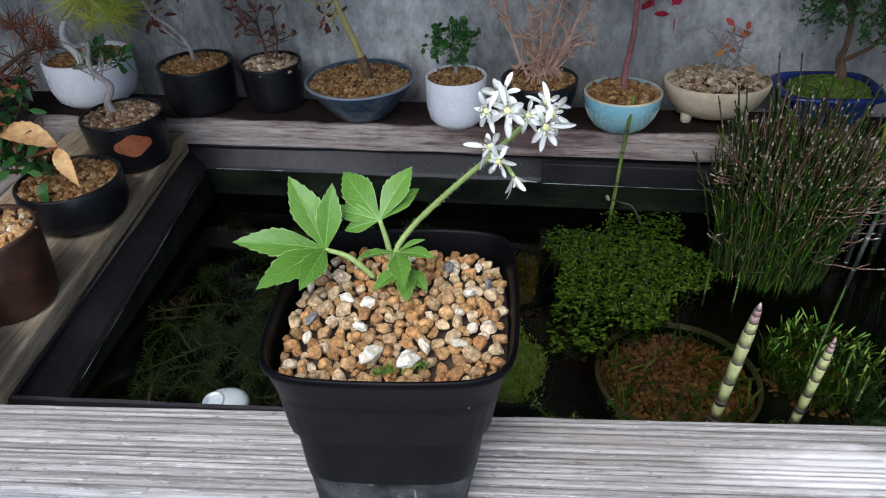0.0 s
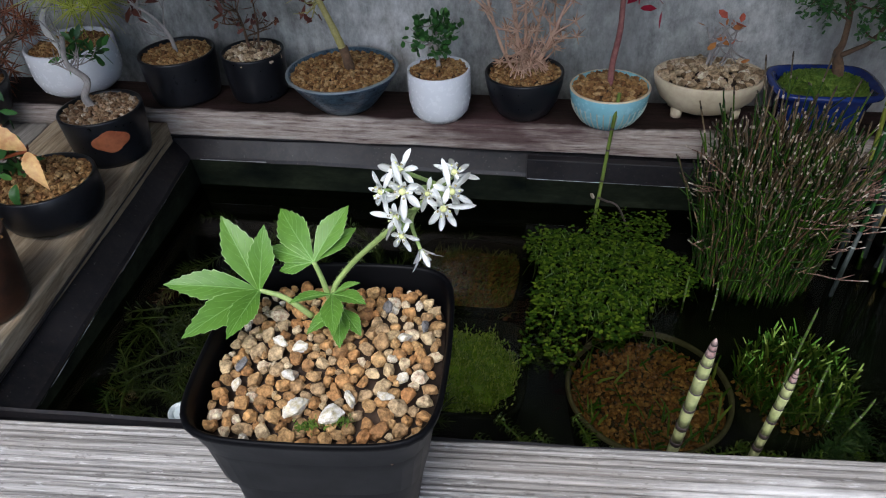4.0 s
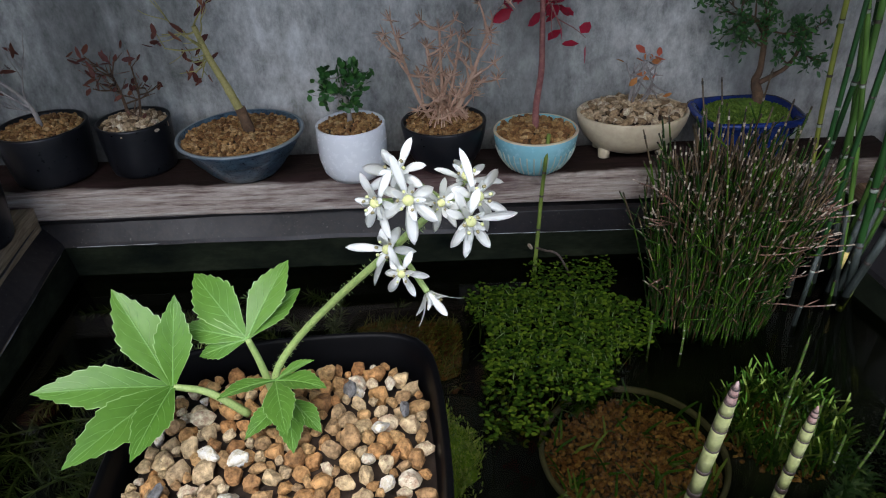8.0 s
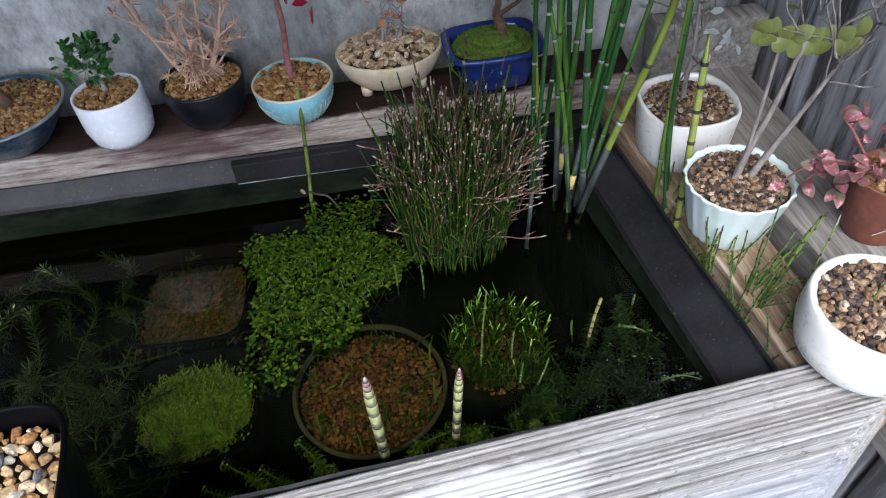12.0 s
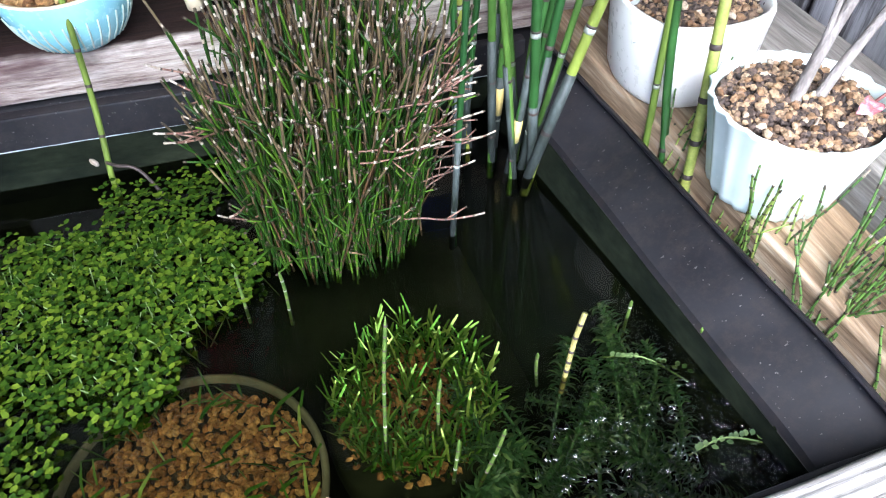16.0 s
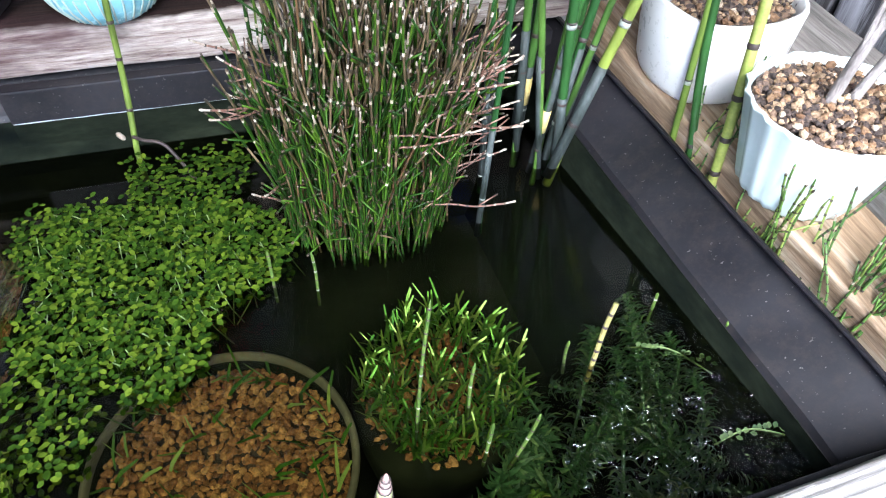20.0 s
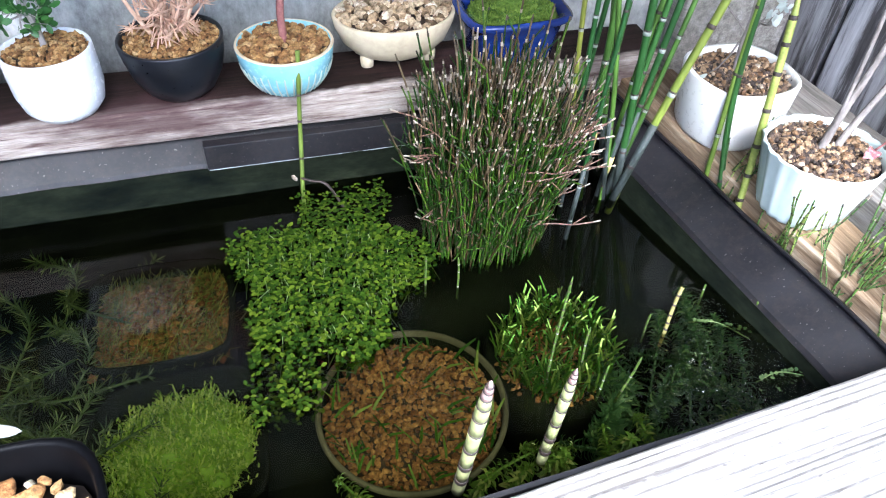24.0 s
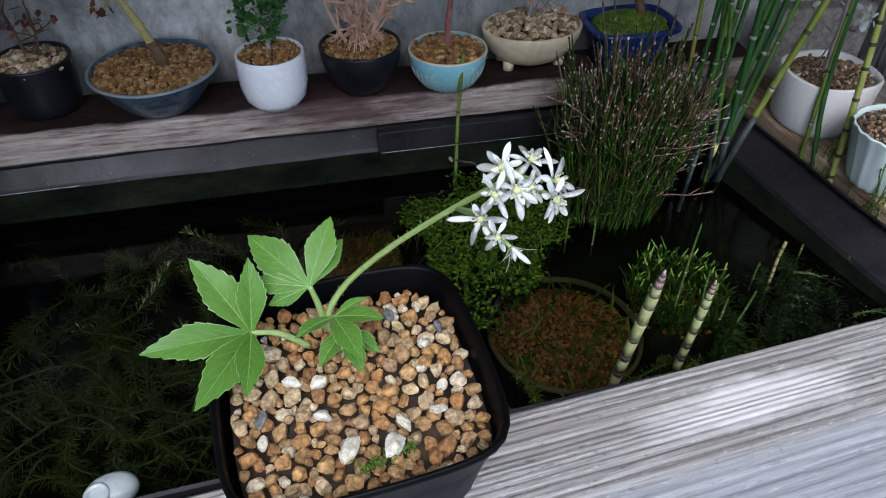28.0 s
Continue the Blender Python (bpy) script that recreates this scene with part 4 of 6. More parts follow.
# smaller dark pot with russet leaves
ob = potted("potted_bonsai", (-0.138, 0.66, SHELF_Z), "cylinder", 0.0285, 0.0415, BLACK_GLAZE, "black glazed cylinder pot with a small russet-leaved shrub", GRAVEL_PALE, group=SHELF, grain=0.003, dome=0.005)
tips = trunk(ob, [(-0.002, 0, 0.04), (-0.003, 0, 0.06), (-0.006, 0, 0.078)], (0.0015, 0.0008), BARK_BROWN, 5, 10, 0.024, 1, low=0.2)
tips += trunk(ob, [(0.006, 0, 0.04), (0.01, -0.002, 0.055), (0.011, 0, 0.066)], (0.0012, 0.0007), BARK_BROWN, 8, 6, 0.014, 1, low=0.2)
crown("foliage", ob, tips, 6, 60, 0.009, 0.0019, 0.005, RUSSET)
# navy bowl with a leaning yellow trunk
ob = potted("potted_bonsai", (-0.05, 0.6395, SHELF_Z), "bowl", 0.049, 0.034, NAVY_GLAZE, "mottled navy glazed bowl with a leaning yellow-green trunk", GRAVEL_BROWN, group=SHELF, grain=0.0022, dome=0.003, rim=RIM_GREY)
tips = trunk(ob, [(0.007, 0, 0.034), (0.004, 0, 0.048), (-0.003, 0.0, 0.07), (-0.012, 0.002, 0.092), (-0.017, 0.0, 0.115)], (0.0042, 0.002), BARK_YELLOW, 7, 9, 0.03, 1, low=0.75)
trunk(ob, [(0.0072, 0, 0.033), (0.0056, 0, 0.043), (0.0034, 0.0, 0.053)], (0.0049, 0.0041), BARK_BROWN, 71, name="trunk_base", label="dark brown lower trunk", leader=False)
crown("foliage", ob, tips, 8, 26, 0.012, 0.0022, 0.006, RUSSET)
# white cup with a little green shrub
ob = potted("potted_bonsai", (0.037, 0.6235, SHELF_Z), "cup", 0.0262, 0.0428, WHITE_GLAZE, "white glazed cup pot with a small green shrub", GRAVEL_BROWN, group=SHELF, grain=0.0019, fill=0.93)
tips = trunk(ob, [(0, 0, 0.038), (0.0, 0, 0.052), (-0.002, 0, 0.064), (-0.003, 0, 0.085)], (0.0021, 0.001), BARK_GREY, 9, 16, 0.014, 1, low=0.5, up=0.2)
crown("foliage", ob, tips, 10, 260, 0.0062, 0.0019, 0.003, DARK_GREEN)
# black pot with dried, sandy sprigs
ob = potted("potted_bonsai", (0.107, 0.629, SHELF_Z), "round_bowl", 0.0325, 0.039, BLACK_GLAZE, "black glazed pot with dried sandy-coloured sprigs", GRAVEL_BROWN, group=SHELF, grain=0.002, fill=0.92)
tips = []
for i, (dx, lean) in enumerate(((-0.016, -0.012), (-0.004, -0.006), (0.004, 0.01), (0.012, 0.022), (0.0, 0.0), (0.008, 0.03))):
    tips += trunk(ob, [(dx * 0.5, 0, 0.036), (dx + lean * 0.3, 0.002, 0.06), (dx + lean, 0.0, 0.09 + 0.004 * i)], (0.0016, 0.0008), DRIED, 20 + i, 9, 0.022, 0, low=0.1, r=0.0011, up=0.8, name="sprig")
needles(ob, tips, 31, 12, 0.01, DRIED, w=0.0008)
rnd = random.Random(5)
bm = bmesh.new()
for _ in range(60):
    a = rnd.uniform(0, 6.3)
    rr = rnd.uniform(0.002, 0.02)
    tube(bm, bend([(0, 0, 0.038), (rr * 0.5 * math.cos(a), rr * 0.5 * math.sin(a), 0.046 + rnd.uniform(0, 0.004)), (rr * math.cos(a), rr * math.sin(a), 0.04)], 3), 0.0005, 4)
part("root_tangle", bm, DRIED, ob)
# pale blue ribbed pot with the crimson maple
ob = potted("potted_bonsai", (0.1755, 0.6175, SHELF_Z), "round_bowl", 0.0318, 0.0325, BLUE_GLAZE, "pale blue ribbed pot with a crimson-leaved sapling", GRAVEL_BROWN, group=SHELF, grain=0.0027, fill=0.93, rim=CREAM)
for k in range(36):
    a = 2 * math.pi * k / 36
    prof = [(0.68, 0.14), (0.86, 0.4), (0.945, 0.64)]
    bm = bmesh.new()
    tube(bm, bend([(0.0318 * q * math.cos(a) * 1.002, 0.0318 * q * math.sin(a) * 1.002, 0.0325 * z) for q, z in prof], 3), [0.0005] * 7, 5)
    part("groove", bm, BLUE_RIB, ob)
tips = trunk(ob, [(0.0, 0, 0.03), (0.0, 0.001, 0.05), (0.003, 0.001, 0.075), (0.003, 0.001, 0.1), (0.002, 0, 0.142)], (0.0026, 0.0018), BARK_RED, 12, 12, 0.032, 1, low=0.85, up=0.0)
crown("foliage", ob, tips, 13, 70, 0.015, 0.0042, 0.01, CRIMSON, up=0.1)
# cream bowl on feet, pale gravel, grey twigs
ob = potted("potted_bonsai", (0.2543, 0.64, SHELF_Z + 0.004), "round_bowl", 0.0425, 0.03, CREAM, "cream glazed bowl on small feet with thin grey twigs", GRAVEL_PALE, group=SHELF, grain=0.0035, dome=0.006, fill=0.97, sx=1.02, sy=0.8)
for a in (30, 150, 210, 330):
    bm = bmesh.new()
    lathe(bm, [(0.003, -0.004), (0.0045, -0.0035), (0.005, 0.003), (0.003, 0.006)], 12)
    part("foot", bm, CREAM, ob).matrix_basis = pose(0.026 * math.cos(radians(a)), 0.02 * math.sin(radians(a)), 0)
tips = []
for i in range(7):
    tips += trunk(ob, [(0.006 * math.sin(i * 2), 0.004 * math.cos(i), 0.034), (0.009 * math.sin(i * 2) + 0.004, 0, 0.05), (0.014 * math.sin(i * 2.4) + 0.006, 0.003, 0.066)], (0.0009, 0.0005), BARK_GREY, 40 + i, 3, 0.014, 0, low=0.4, name="twig")
crown("foliage", ob, tips, 14, 14, 0.009, 0.0026, 0.004, ORANGE)
# cobalt tray with moss and a juniper
ob = thing("potted_bonsai", (0.3365, 0.6265, SHELF_Z), "cobalt blue lobed tray with moss and a twisted conifer", "potted plant", SHELF)
bm = bmesh.new()
lathe(bm, [(0.026, 0.0), (0.029, 0.003), (0.031, 0.018), (0.034, 0.028), (0.039, 0.031), (0.0395, 0.034), (0.037, 0.0352), (0.033, 0.034), (0.031, 0.03), (0.03, 0.02)], 64, 1.02, 0.8, square=0.75, flute=0.0)
part("tray", bm, COBALT, ob)
bm = bmesh.new()
for k in range(9):
    r = 0.031 * (1 - k / 9)
    lathe(bm, [(r + 0.003, 0.030 + 0.0012 * k), (r, 0.0322 + 0.0013 * k)], 40, 1.02, 0.8, wobble=0.15)
part("moss_bed", bm, MOSS, ob, "soft green moss")
rnd = random.Random(11)
v, f = [], []
for _ in range(2600):
    a, q = rnd.uniform(0, 6.3), math.sqrt(rnd.random())
    p = Vector((0.031 * q * math.cos(a) * 1.02, 0.031 * q * math.sin(a) * 0.82, 0.0318 + 0.010 * (1 - q)))
    ax = ball(rnd, 0.9)
    tiny_leaf(v, f, p, ax, ax.orthogonal().normalized(), 0.0024, 0.0005)
joined("moss_tuft", v, f, MOSS, ob)
tips = trunk(ob, [(0.008, 0, 0.036), (0.007, 0, 0.046), (0.004, 0.002, 0.056), (0.006, 0.002, 0.066), (0.003, 0, 0.1)], (0.005, 0.0016), BARK_BROWN, 15, 5, 0.02, 1, low=0.8)
tips2 = trunk(ob, [(0.006, 0, 0.055), (0.014, -0.001, 0.06), (0.026, 0, 0.068), (0.036, 0.002, 0.09)], (0.0022, 0.001), BARK_BROWN, 16, 8, 0.016, 1, low=0.6, name="branch")
tips3 = trunk(ob, [(0.004, 0, 0.09), (-0.006, 0.0, 0.102), (-0.018, 0, 0.106)], (0.002, 0.001), BARK_BROWN, 17, 10, 0.02, 1, low=0.3, name="branch")
crown("foliage", ob, tips + tips2 + tips3, 18, 900, 0.005, 0.0011, 0.009, DARK_GREEN)

# ---- pots on the right-hand rail ----
RAILP = "pots on the side rail"
ob = potted("potted_plant", (0.455, 0.5185, 0.0285), "cylinder", 0.0342, 0.0445, WHITE_SPECK, "white glazed pot with dark specks and a silvery shrub", GRAVEL_MIXED, group=RAILP, grain=0.0015, stones=0.0019, square=0.35, fill=0.88)
tips = trunk(ob, [(-0.002, 0.004, 0.036), (-0.003, 0.004, 0.06), (-0.001, 0.006, 0.08), (-0.002, 0.01, 0.12)], (0.0021, 0.0012), BARK_STEM, 50, 9, 0.03, 1, low=0.35, up=0.5)
crown("foliage", ob, tips, 51, 60, 0.008, 0.0022, 0.005, SILVER)
ob = potted("potted_plant", (0.451, 0.4325, 0.0285), "taper", 0.0348, 0.0435, CELADON, "pale celadon fluted pot with two bare grey stems", GRAVEL_MIXED, group=RAILP, grain=0.0014, stones=0.0018, flute=0.06, flutes=20, fill=0.9)
tips = trunk(ob, [(-0.004, 0.0, 0.034), (0.0, 0.001, 0.06), (0.01, 0.004, 0.09), (0.02, 0.008, 0.13)], (0.0026, 0.0014), BARK_STEM, 52, 0)
tips += trunk(ob, [(0.003, -0.002, 0.034), (0.01, 0.0, 0.05), (0.026, 0.002, 0.08), (0.045, 0.006, 0.115)], (0.0026, 0.0012), BARK_STEM, 53, 5, 0.03, 1, low=0.8, up=0.4, spread=0.9)
rnd = random.Random(54)
bm = bmesh.new()
ends = []
for (p, d) in list(tips)[:6]:
    for _ in range(2):
        twigs(bm, rnd, p, (d + ball(rnd, 0.1) * 0.9).normalized(), 0.04, 0.0007, 0, ends, n=6)
part("twig", bm, BARK_STEM, ob)
line = bend([(-0.012, 0.012, 0.141), (0.006, 0.01, 0.1335), (0.03, 0.009, 0.1285), (0.058, 0.01, 0.1265)], 8)
tw = bmesh.new()
tube(tw, line, [0.0007] * len(line), 5)
part("twig", tw, BARK_BROWN, ob)
tw = bmesh.new()
tube(tw, bend([(0.0, 0.001, 0.06), (0.004, 0.006, 0.1), (0.006, 0.01, 0.1335)], 5), 0.0012, 6)
part("twig", tw, BARK_STEM, ob)
for k in range(1, len(line), 3):
    for sgn in (-1, 1):
        bm = bmesh.new()
        d = (line[k] - line[k - 1]).normalized()
        ax = (d * 0.45 + Vector((0, -0.25, 0.9 * sgn)) + ball(rnd) * 0.25).normalized()
        leaf_blade(bm, line[k], line[k] + ax * rnd.uniform(0.009, 0.013), Vector((-0.2, -1, 0.35)) + ball(rnd) * 0.3, 0.0048, 6, shape=lambda t: math.sin(math.pi * min(t ** 0.9, 1)) ** 0.6)
        part("leaf", bm, ROUND_GREEN, ob)
for (p, d) in ends[:1]:
    for i in range(5):
        bm = bmesh.new()
        q = p - d * 0.036 * i / 7
        side = d.cross(Vector((0, 0, 1))).normalized() * (1 if i % 2 else -1)
        leaf_blade(bm, q, q + (side + d * 0.4).normalized() * rnd.uniform(0.009, 0.013), Vector((0, 0, 1)) + ball(rnd) * 0.3, 0.0045, 4, shape=lambda t: math.sin(math.pi * min(t ** 0.9, 1)) ** 0.6)
        part("leaf", bm, ROUND_GREEN, ob)
ob = potted("potted_plant", (0.4705, 0.3175, 0.0363), "barrel", 0.036, 0.042, WHITE_SPECK, "rough white glazed bulging pot on the plank's end", GRAVEL_MIXED, group=RAILP, grain=0.0019, stones=0.0025, wobble=0.02, fill=0.9)
tips = trunk(ob, [(0.012, 0.006, 0.03), (0.02, 0.01, 0.038), (0.018, 0.014, 0.05), (0.022, 0.016, 0.075), (0.02, 0.018, 0.11)], (0.003, 0.0016), BARK_GREY, 60, 6, 0.03, 1, low=0.5)
bm = bmesh.new()
tube(bm, bend([(0.004, 0.004, 0.034), (0.012, 0.001, 0.036), (0.021, 0.006, 0.04), (0.019, 0.017, 0.044), (0.014, 0.012, 0.048), (0.022, 0.008, 0.053)], 8), 0.0006, 6)
part("wire", bm, SHELL, ob, "silvery training wire round the trunk")
# terracotta pot with the pink-leaved creeper, beyond the rail
ob = potted("potted_plant", (0.5275, 0.398, 0.041), "taper", 0.0235, 0.046, TERRACOTTA, "terracotta pot with a pink variegated creeper", GRAVEL_BROWN, category="potted plant", fill=0.9)
tips = []
for i, (x, y, z) in enumerate(((-0.058, 0.02, 0.035), (-0.048, 0.01, 0.052), (-0.034, 0.02, 0.078), (-0.03, 0.005, 0.034), (-0.03, -0.008, 0.064), (-0.012, -0.005, 0.075))):
    tips += trunk(ob, [(0, 0, 0.04), (x * 0.4, y * 0.4, 0.05), (x * 0.8, y * 0.8, (z + 0.05) / 2 + 0.006), (x, y, z)], (0.0011, 0.0006), BARK_RED, 70 + i, 3, 0.012, 0, low=0.5, name="runner")
rnd = random.Random(77)
for p, d in tips:
    for _ in range(2):
        bm = bmesh.new()
        ax = (ball(rnd, 0.1) + Vector((-0.5, -0.3, 0))).normalized()
        leaf_blade(bm, p, p + ax * rnd.uniform(0.008, 0.012), Vector((-0.3, -0.5, 1)) + ball(rnd) * 0.4, 0.0035, 6)
        part("leaf", bm, VARIEGATED, ob)

# ---- pots on the left-hand rail ----
LEFTP = "pots on the rail beside the fence"
ob = potted("potted_plant", (-0.23, 0.469, 0.0345), "cup", 0.037, 0.0345, BLACK_GLAZE, "black glazed cup pot with trailing leaves turning orange", GRAVEL_BROWN, group=LEFTP, grain=0.0028, fill=0.9)
tips = trunk(ob, [(-0.012, 0, 0.038), (-0.02, 0.002, 0.056), (-0.03, 0, 0.075)], (0.0016, 0.0009), BARK_BROWN, 80, 8, 0.026, 1, low=0.2)
crown("foliage", ob, tips, 81, 130, 0.0125, 0.0024, 0.015, DARK_GREEN)
crown("red_foliage", ob, tips, 281, 40, 0.012, 0.002, 0.014, RUSSET)
rnd = random.Random(282)
for k in range(48):
    p, d = tips[rnd.randrange(len(tips))]
    bm = bmesh.new()
    ax = (d * 0.3 + ball(rnd, 0.1)).normalized()
    leaf_blade(bm, p, p + ax * rnd.uniform(0.011, 0.017), Vector((0.2, -0.5, 1)) + ball(rnd) * 0.4, 0.0026, 6)
    part("leaf", bm, DARK_GREEN if k % 4 else ORANGE, ob)
bm = bmesh.new()
arc = bend([(-0.03, -0.01, 0.042), (-0.018, -0.016, 0.056), (0.004, -0.018, 0.064), (0.016, -0.02, 0.068)], 6)
tube(bm, arc, 0.0012, 6)
part("runner", bm, ORANGE, ob)
for base, tip, w in (((0.018, -0.02, 0.069), (-0.03, -0.02, 0.082), 0.0085), ((0.017, -0.02, 0.068), (0.032, -0.034, 0.048), 0.0055), ((-0.046, -0.02, 0.076), (-0.022, -0.03, 0.07), 0.005), ((0.002, -0.025, 0.045), (0.004, -0.035, 0.03), 0.004), ((-0.046, -0.02, 0.076), (-0.06, -0.03, 0.08), 0.005)):
    bm = bmesh.new()
    leaf_blade(bm, base, tip, (0, -0.5, 1), w, 18, droop=0.2, cup=0.35, teeth=0.05, shape=lambda t: math.sin(math.pi * t ** 0.75) ** 1.1)
    part("leaf", bm, AUTUMN if w > 0.0045 else DARK_GREEN, ob)
ob = potted("potted_plant", (-0.288, 0.412, 0.0345), "cup", 0.026, 0.04, BROWN_GLAZE, "brown glazed pot with a reddish-brown autumn shrub", GRAVEL_BROWN, group=LEFTP, grain=0.0026, fill=0.9)
tips = trunk(ob, [(0.0, 0, 0.036), (0.004, 0.01, 0.06), (0.01, 0.03, 0.085), (0.022, 0.05, 0.11)], (0.0026, 0.0012), BARK_GREY, 90, 12, 0.034, 1, low=0.35, up=0.5)
crown("foliage", ob, tips, 91, 110, 0.0135, 0.0032, 0.012, RUSSET)
crown("yellow_foliage", ob, tips, 92, 40, 0.014, 0.004, 0.012, AUTUMN)
ob = potted("potted_plant", (-0.2355, 0.5635, 0.0345), "cylinder", 0.0335, 0.043, BLACK_GLAZE, "dark glazed pot with orange patch and twisted pale trunk", GRAVEL_TAN, group=LEFTP, grain=0.0024, fill=0.92)
bm = bmesh.new()
bmesh.ops.create_grid(bm, x_segments=10, y_segments=6, size=1)
for v in bm.verts:
    a, z = -0.95 + v.co.x * 0.46 * math.sqrt(1 - 0.75 * v.co.y ** 2), 0.026 + v.co.y * 0.0095 * math.sqrt(1 - 0.5 * v.co.x ** 2)
    k = (1 - 0.12 * abs(v.co.y) ** 4)
    v.co = Vector((0.0333 * math.cos(a * k + (1 - k) * -0.95), 0.0333 * math.sin(a * k + (1 - k) * -0.95), z)) * 1.0
part("patch", bm, TAG, ob, "orange unglazed patch")
tips = trunk(ob, [(-0.004, 0, 0.04), (-0.008, -0.002, 0.052), (-0.002, 0, 0.066), (-0.014, 0.0, 0.08), (-0.012, 0.004, 0.1)], (0.0034, 0.002), BARK_GREY, 82, 9, 0.02, 1, low=0.6, up=0.6)
crown("foliage", ob, tips[:4], 83, 50, 0.0125, 0.0022, 0.01, DARK_GREEN)
ob = potted("potted_plant", (-0.322, 0.668, 0.0455), "cup", 0.0405, 0.045, WHITE_GLAZE, "white glazed pot with a yellow-green pine", GRAVEL_BROWN, group=LEFTP, grain=0.0024, fill=0.88)
tips = trunk(ob, [(0.004, -0.02, 0.03), (0.012, -0.028, 0.05), (-0.004, -0.018, 0.064), (-0.006, -0.008, 0.076), (0.006, 0, 0.088)], (0.004, 0.0022), WHITE_BARK, 84, 11, 0.02, 1, low=0.75, up=0.2)
tips = [((Vector((0.036, -0.013, 0.094)) + Vector((0.014 * math.cos(k * 1.3), 0.01 * math.sin(k * 2.1), 0.01 * math.sin(k)))), Vector((math.cos(k * 1.3), math.sin(k * 2.1) * 0.6, 0.2)).normalized()) for k in range(12)]
trunk(ob, [(0.006, 0.0, 0.086), (0.02, -0.008, 0.095), (0.036, -0.013, 0.094)], (0.0022, 0.0016), WHITE_BARK, 184, name="branch")
needles(ob, tips, 85, 34, 0.042, NEEDLE, w=0.0007, droop=0.2)
ob = potted("potted_plant", (-0.221, 0.371, 0.0345), "cylinder", 0.031, 0.053, BROWN_GLAZE, "rusty brown glazed pot with a twisted grey trunk", GRAVEL_FAR, group=LEFTP, grain=0.0036, fill=0.94)
tips = trunk(ob, [(-0.010, -0.004, 0.048), (-0.013, 0.0, 0.062), (-0.02, 0.004, 0.078), (-0.014, 0.008, 0.095), (-0.012, 0.012, 0.12), (-0.006, 0.014, 0.138)], (0.0034, 0.002), BARK_GREY, 86, 10, 0.024, 1, low=0.3, up=0.4)
crown("foliage", ob, tips, 87, 10, 0.016, 0.0048, 0.008, AUTUMN)
rnd = random.Random(187)
for k in range(30):
    p, d = tips[rnd.randrange(len(tips))]
    bm = bmesh.new()
    ax = (d * 0.3 + ball(rnd, -0.1)).normalized()
    leaf_blade(bm, p, p + ax * rnd.uniform(0.013, 0.02), Vector((0.2, -0.6, 1)) + ball(rnd) * 0.4, 0.005, 10, teeth=0.04)
    part("leaf", bm, (AUTUMN, AUTUMN, PALE_LEAF, RUSSET)[k % 4], ob)
crown("red_foliage", ob, tips, 187, 24, 0.015, 0.003, 0.012, RUSSET)
ob = potted("potted_plant", (-0.217, 0.292, 0.0345), "barrel", 0.035, 0.05, WHITE_SPECK, "rough white glazed pot standing beside the plank", GRAVEL_PALE, group=LEFTP, grain=0.003, fill=0.9, wobble=0.03)
ob = potted("potted_plant", (-0.40, 0.60, 0.0305), "round_bowl", 0.045, 0.045, BLACK_GLAZE, "dark bowl with a rusty-needled pine", GRAVEL_BROWN, group=LEFTP, grain=0.003)
tips = trunk(ob, [(0.0, 0, 0.04), (0.02, 0.03, 0.06), (0.045, 0.05, 0.076)], (0.003, 0.0015), BARK_BROWN, 88, 9, 0.024, 1, low=0.4, up=0.3)
needles(ob, tips, 89, 14, 0.02, NEEDLE_RED, w=0.0007, droop=0.3)

# ---- horsetails ----
def stalk(name, line, r, label, group, gap=0.03, pale=0.5, seed=1, tip=False, mat=HORSETAIL):
    """A jointed horsetail stalk along a line, each joint a part of its own."""
    rnd = random.Random(seed)
    pts = bend(line, 10)
    base = pts[0].copy()
    ob = thing(name, base, label, "horsetail", group)
    pts = [p - base for p in pts]
    run = [0.0]
    for a, b in zip(pts, pts[1:]):
        run.append(run[-1] + (b - a).length)

    def at(s):
        for i in range(len(run) - 1):
            if s <= run[i + 1] or i == len(run) - 2:
                k = (s - run[i]) / max(run[i + 1] - run[i], 1e-9)
                return pts[i].lerp(pts[i + 1], k)
    bm = bmesh.new()
    n = len(pts)
    tube(bm, pts, [r * (1 - (0.75 * max(i / (n - 1) - 0.9, 0) / 0.1 if tip else 0)) for i in range(n)], 10)
    part("stem", bm, mat, ob)
    s, k = gap * rnd.uniform(0.3, 0.8), 0
    while s < run[-1] - 0.002:
        a, b = at(max(s - r * 0.55, 0)), at(min(s + r * 0.55, run[-1]))
        d = (b - a).normalized()
        bm = bmesh.new()
        light = rnd.random() < pale
        tube(bm, [a, a.lerp(b, 0.3), a.lerp(b, 0.7), b], [r * 1.03, r * 1.1, r * 1.1, r * 1.03], 10, 0)
        part("joint", bm, JOINT_PALE if light else SHOOT_BAND, ob)
        if light:
            bm = bmesh.new()
            c = b + d * r * 0.5
            tube(bm, [b, c], [r * 1.05, r * 1.04], 10, 0)
            part("joint_ring", bm, SHOOT_BAND, ob)
        s += gap * rnd.uniform(0.75, 1.2)
        k += 1
    return ob


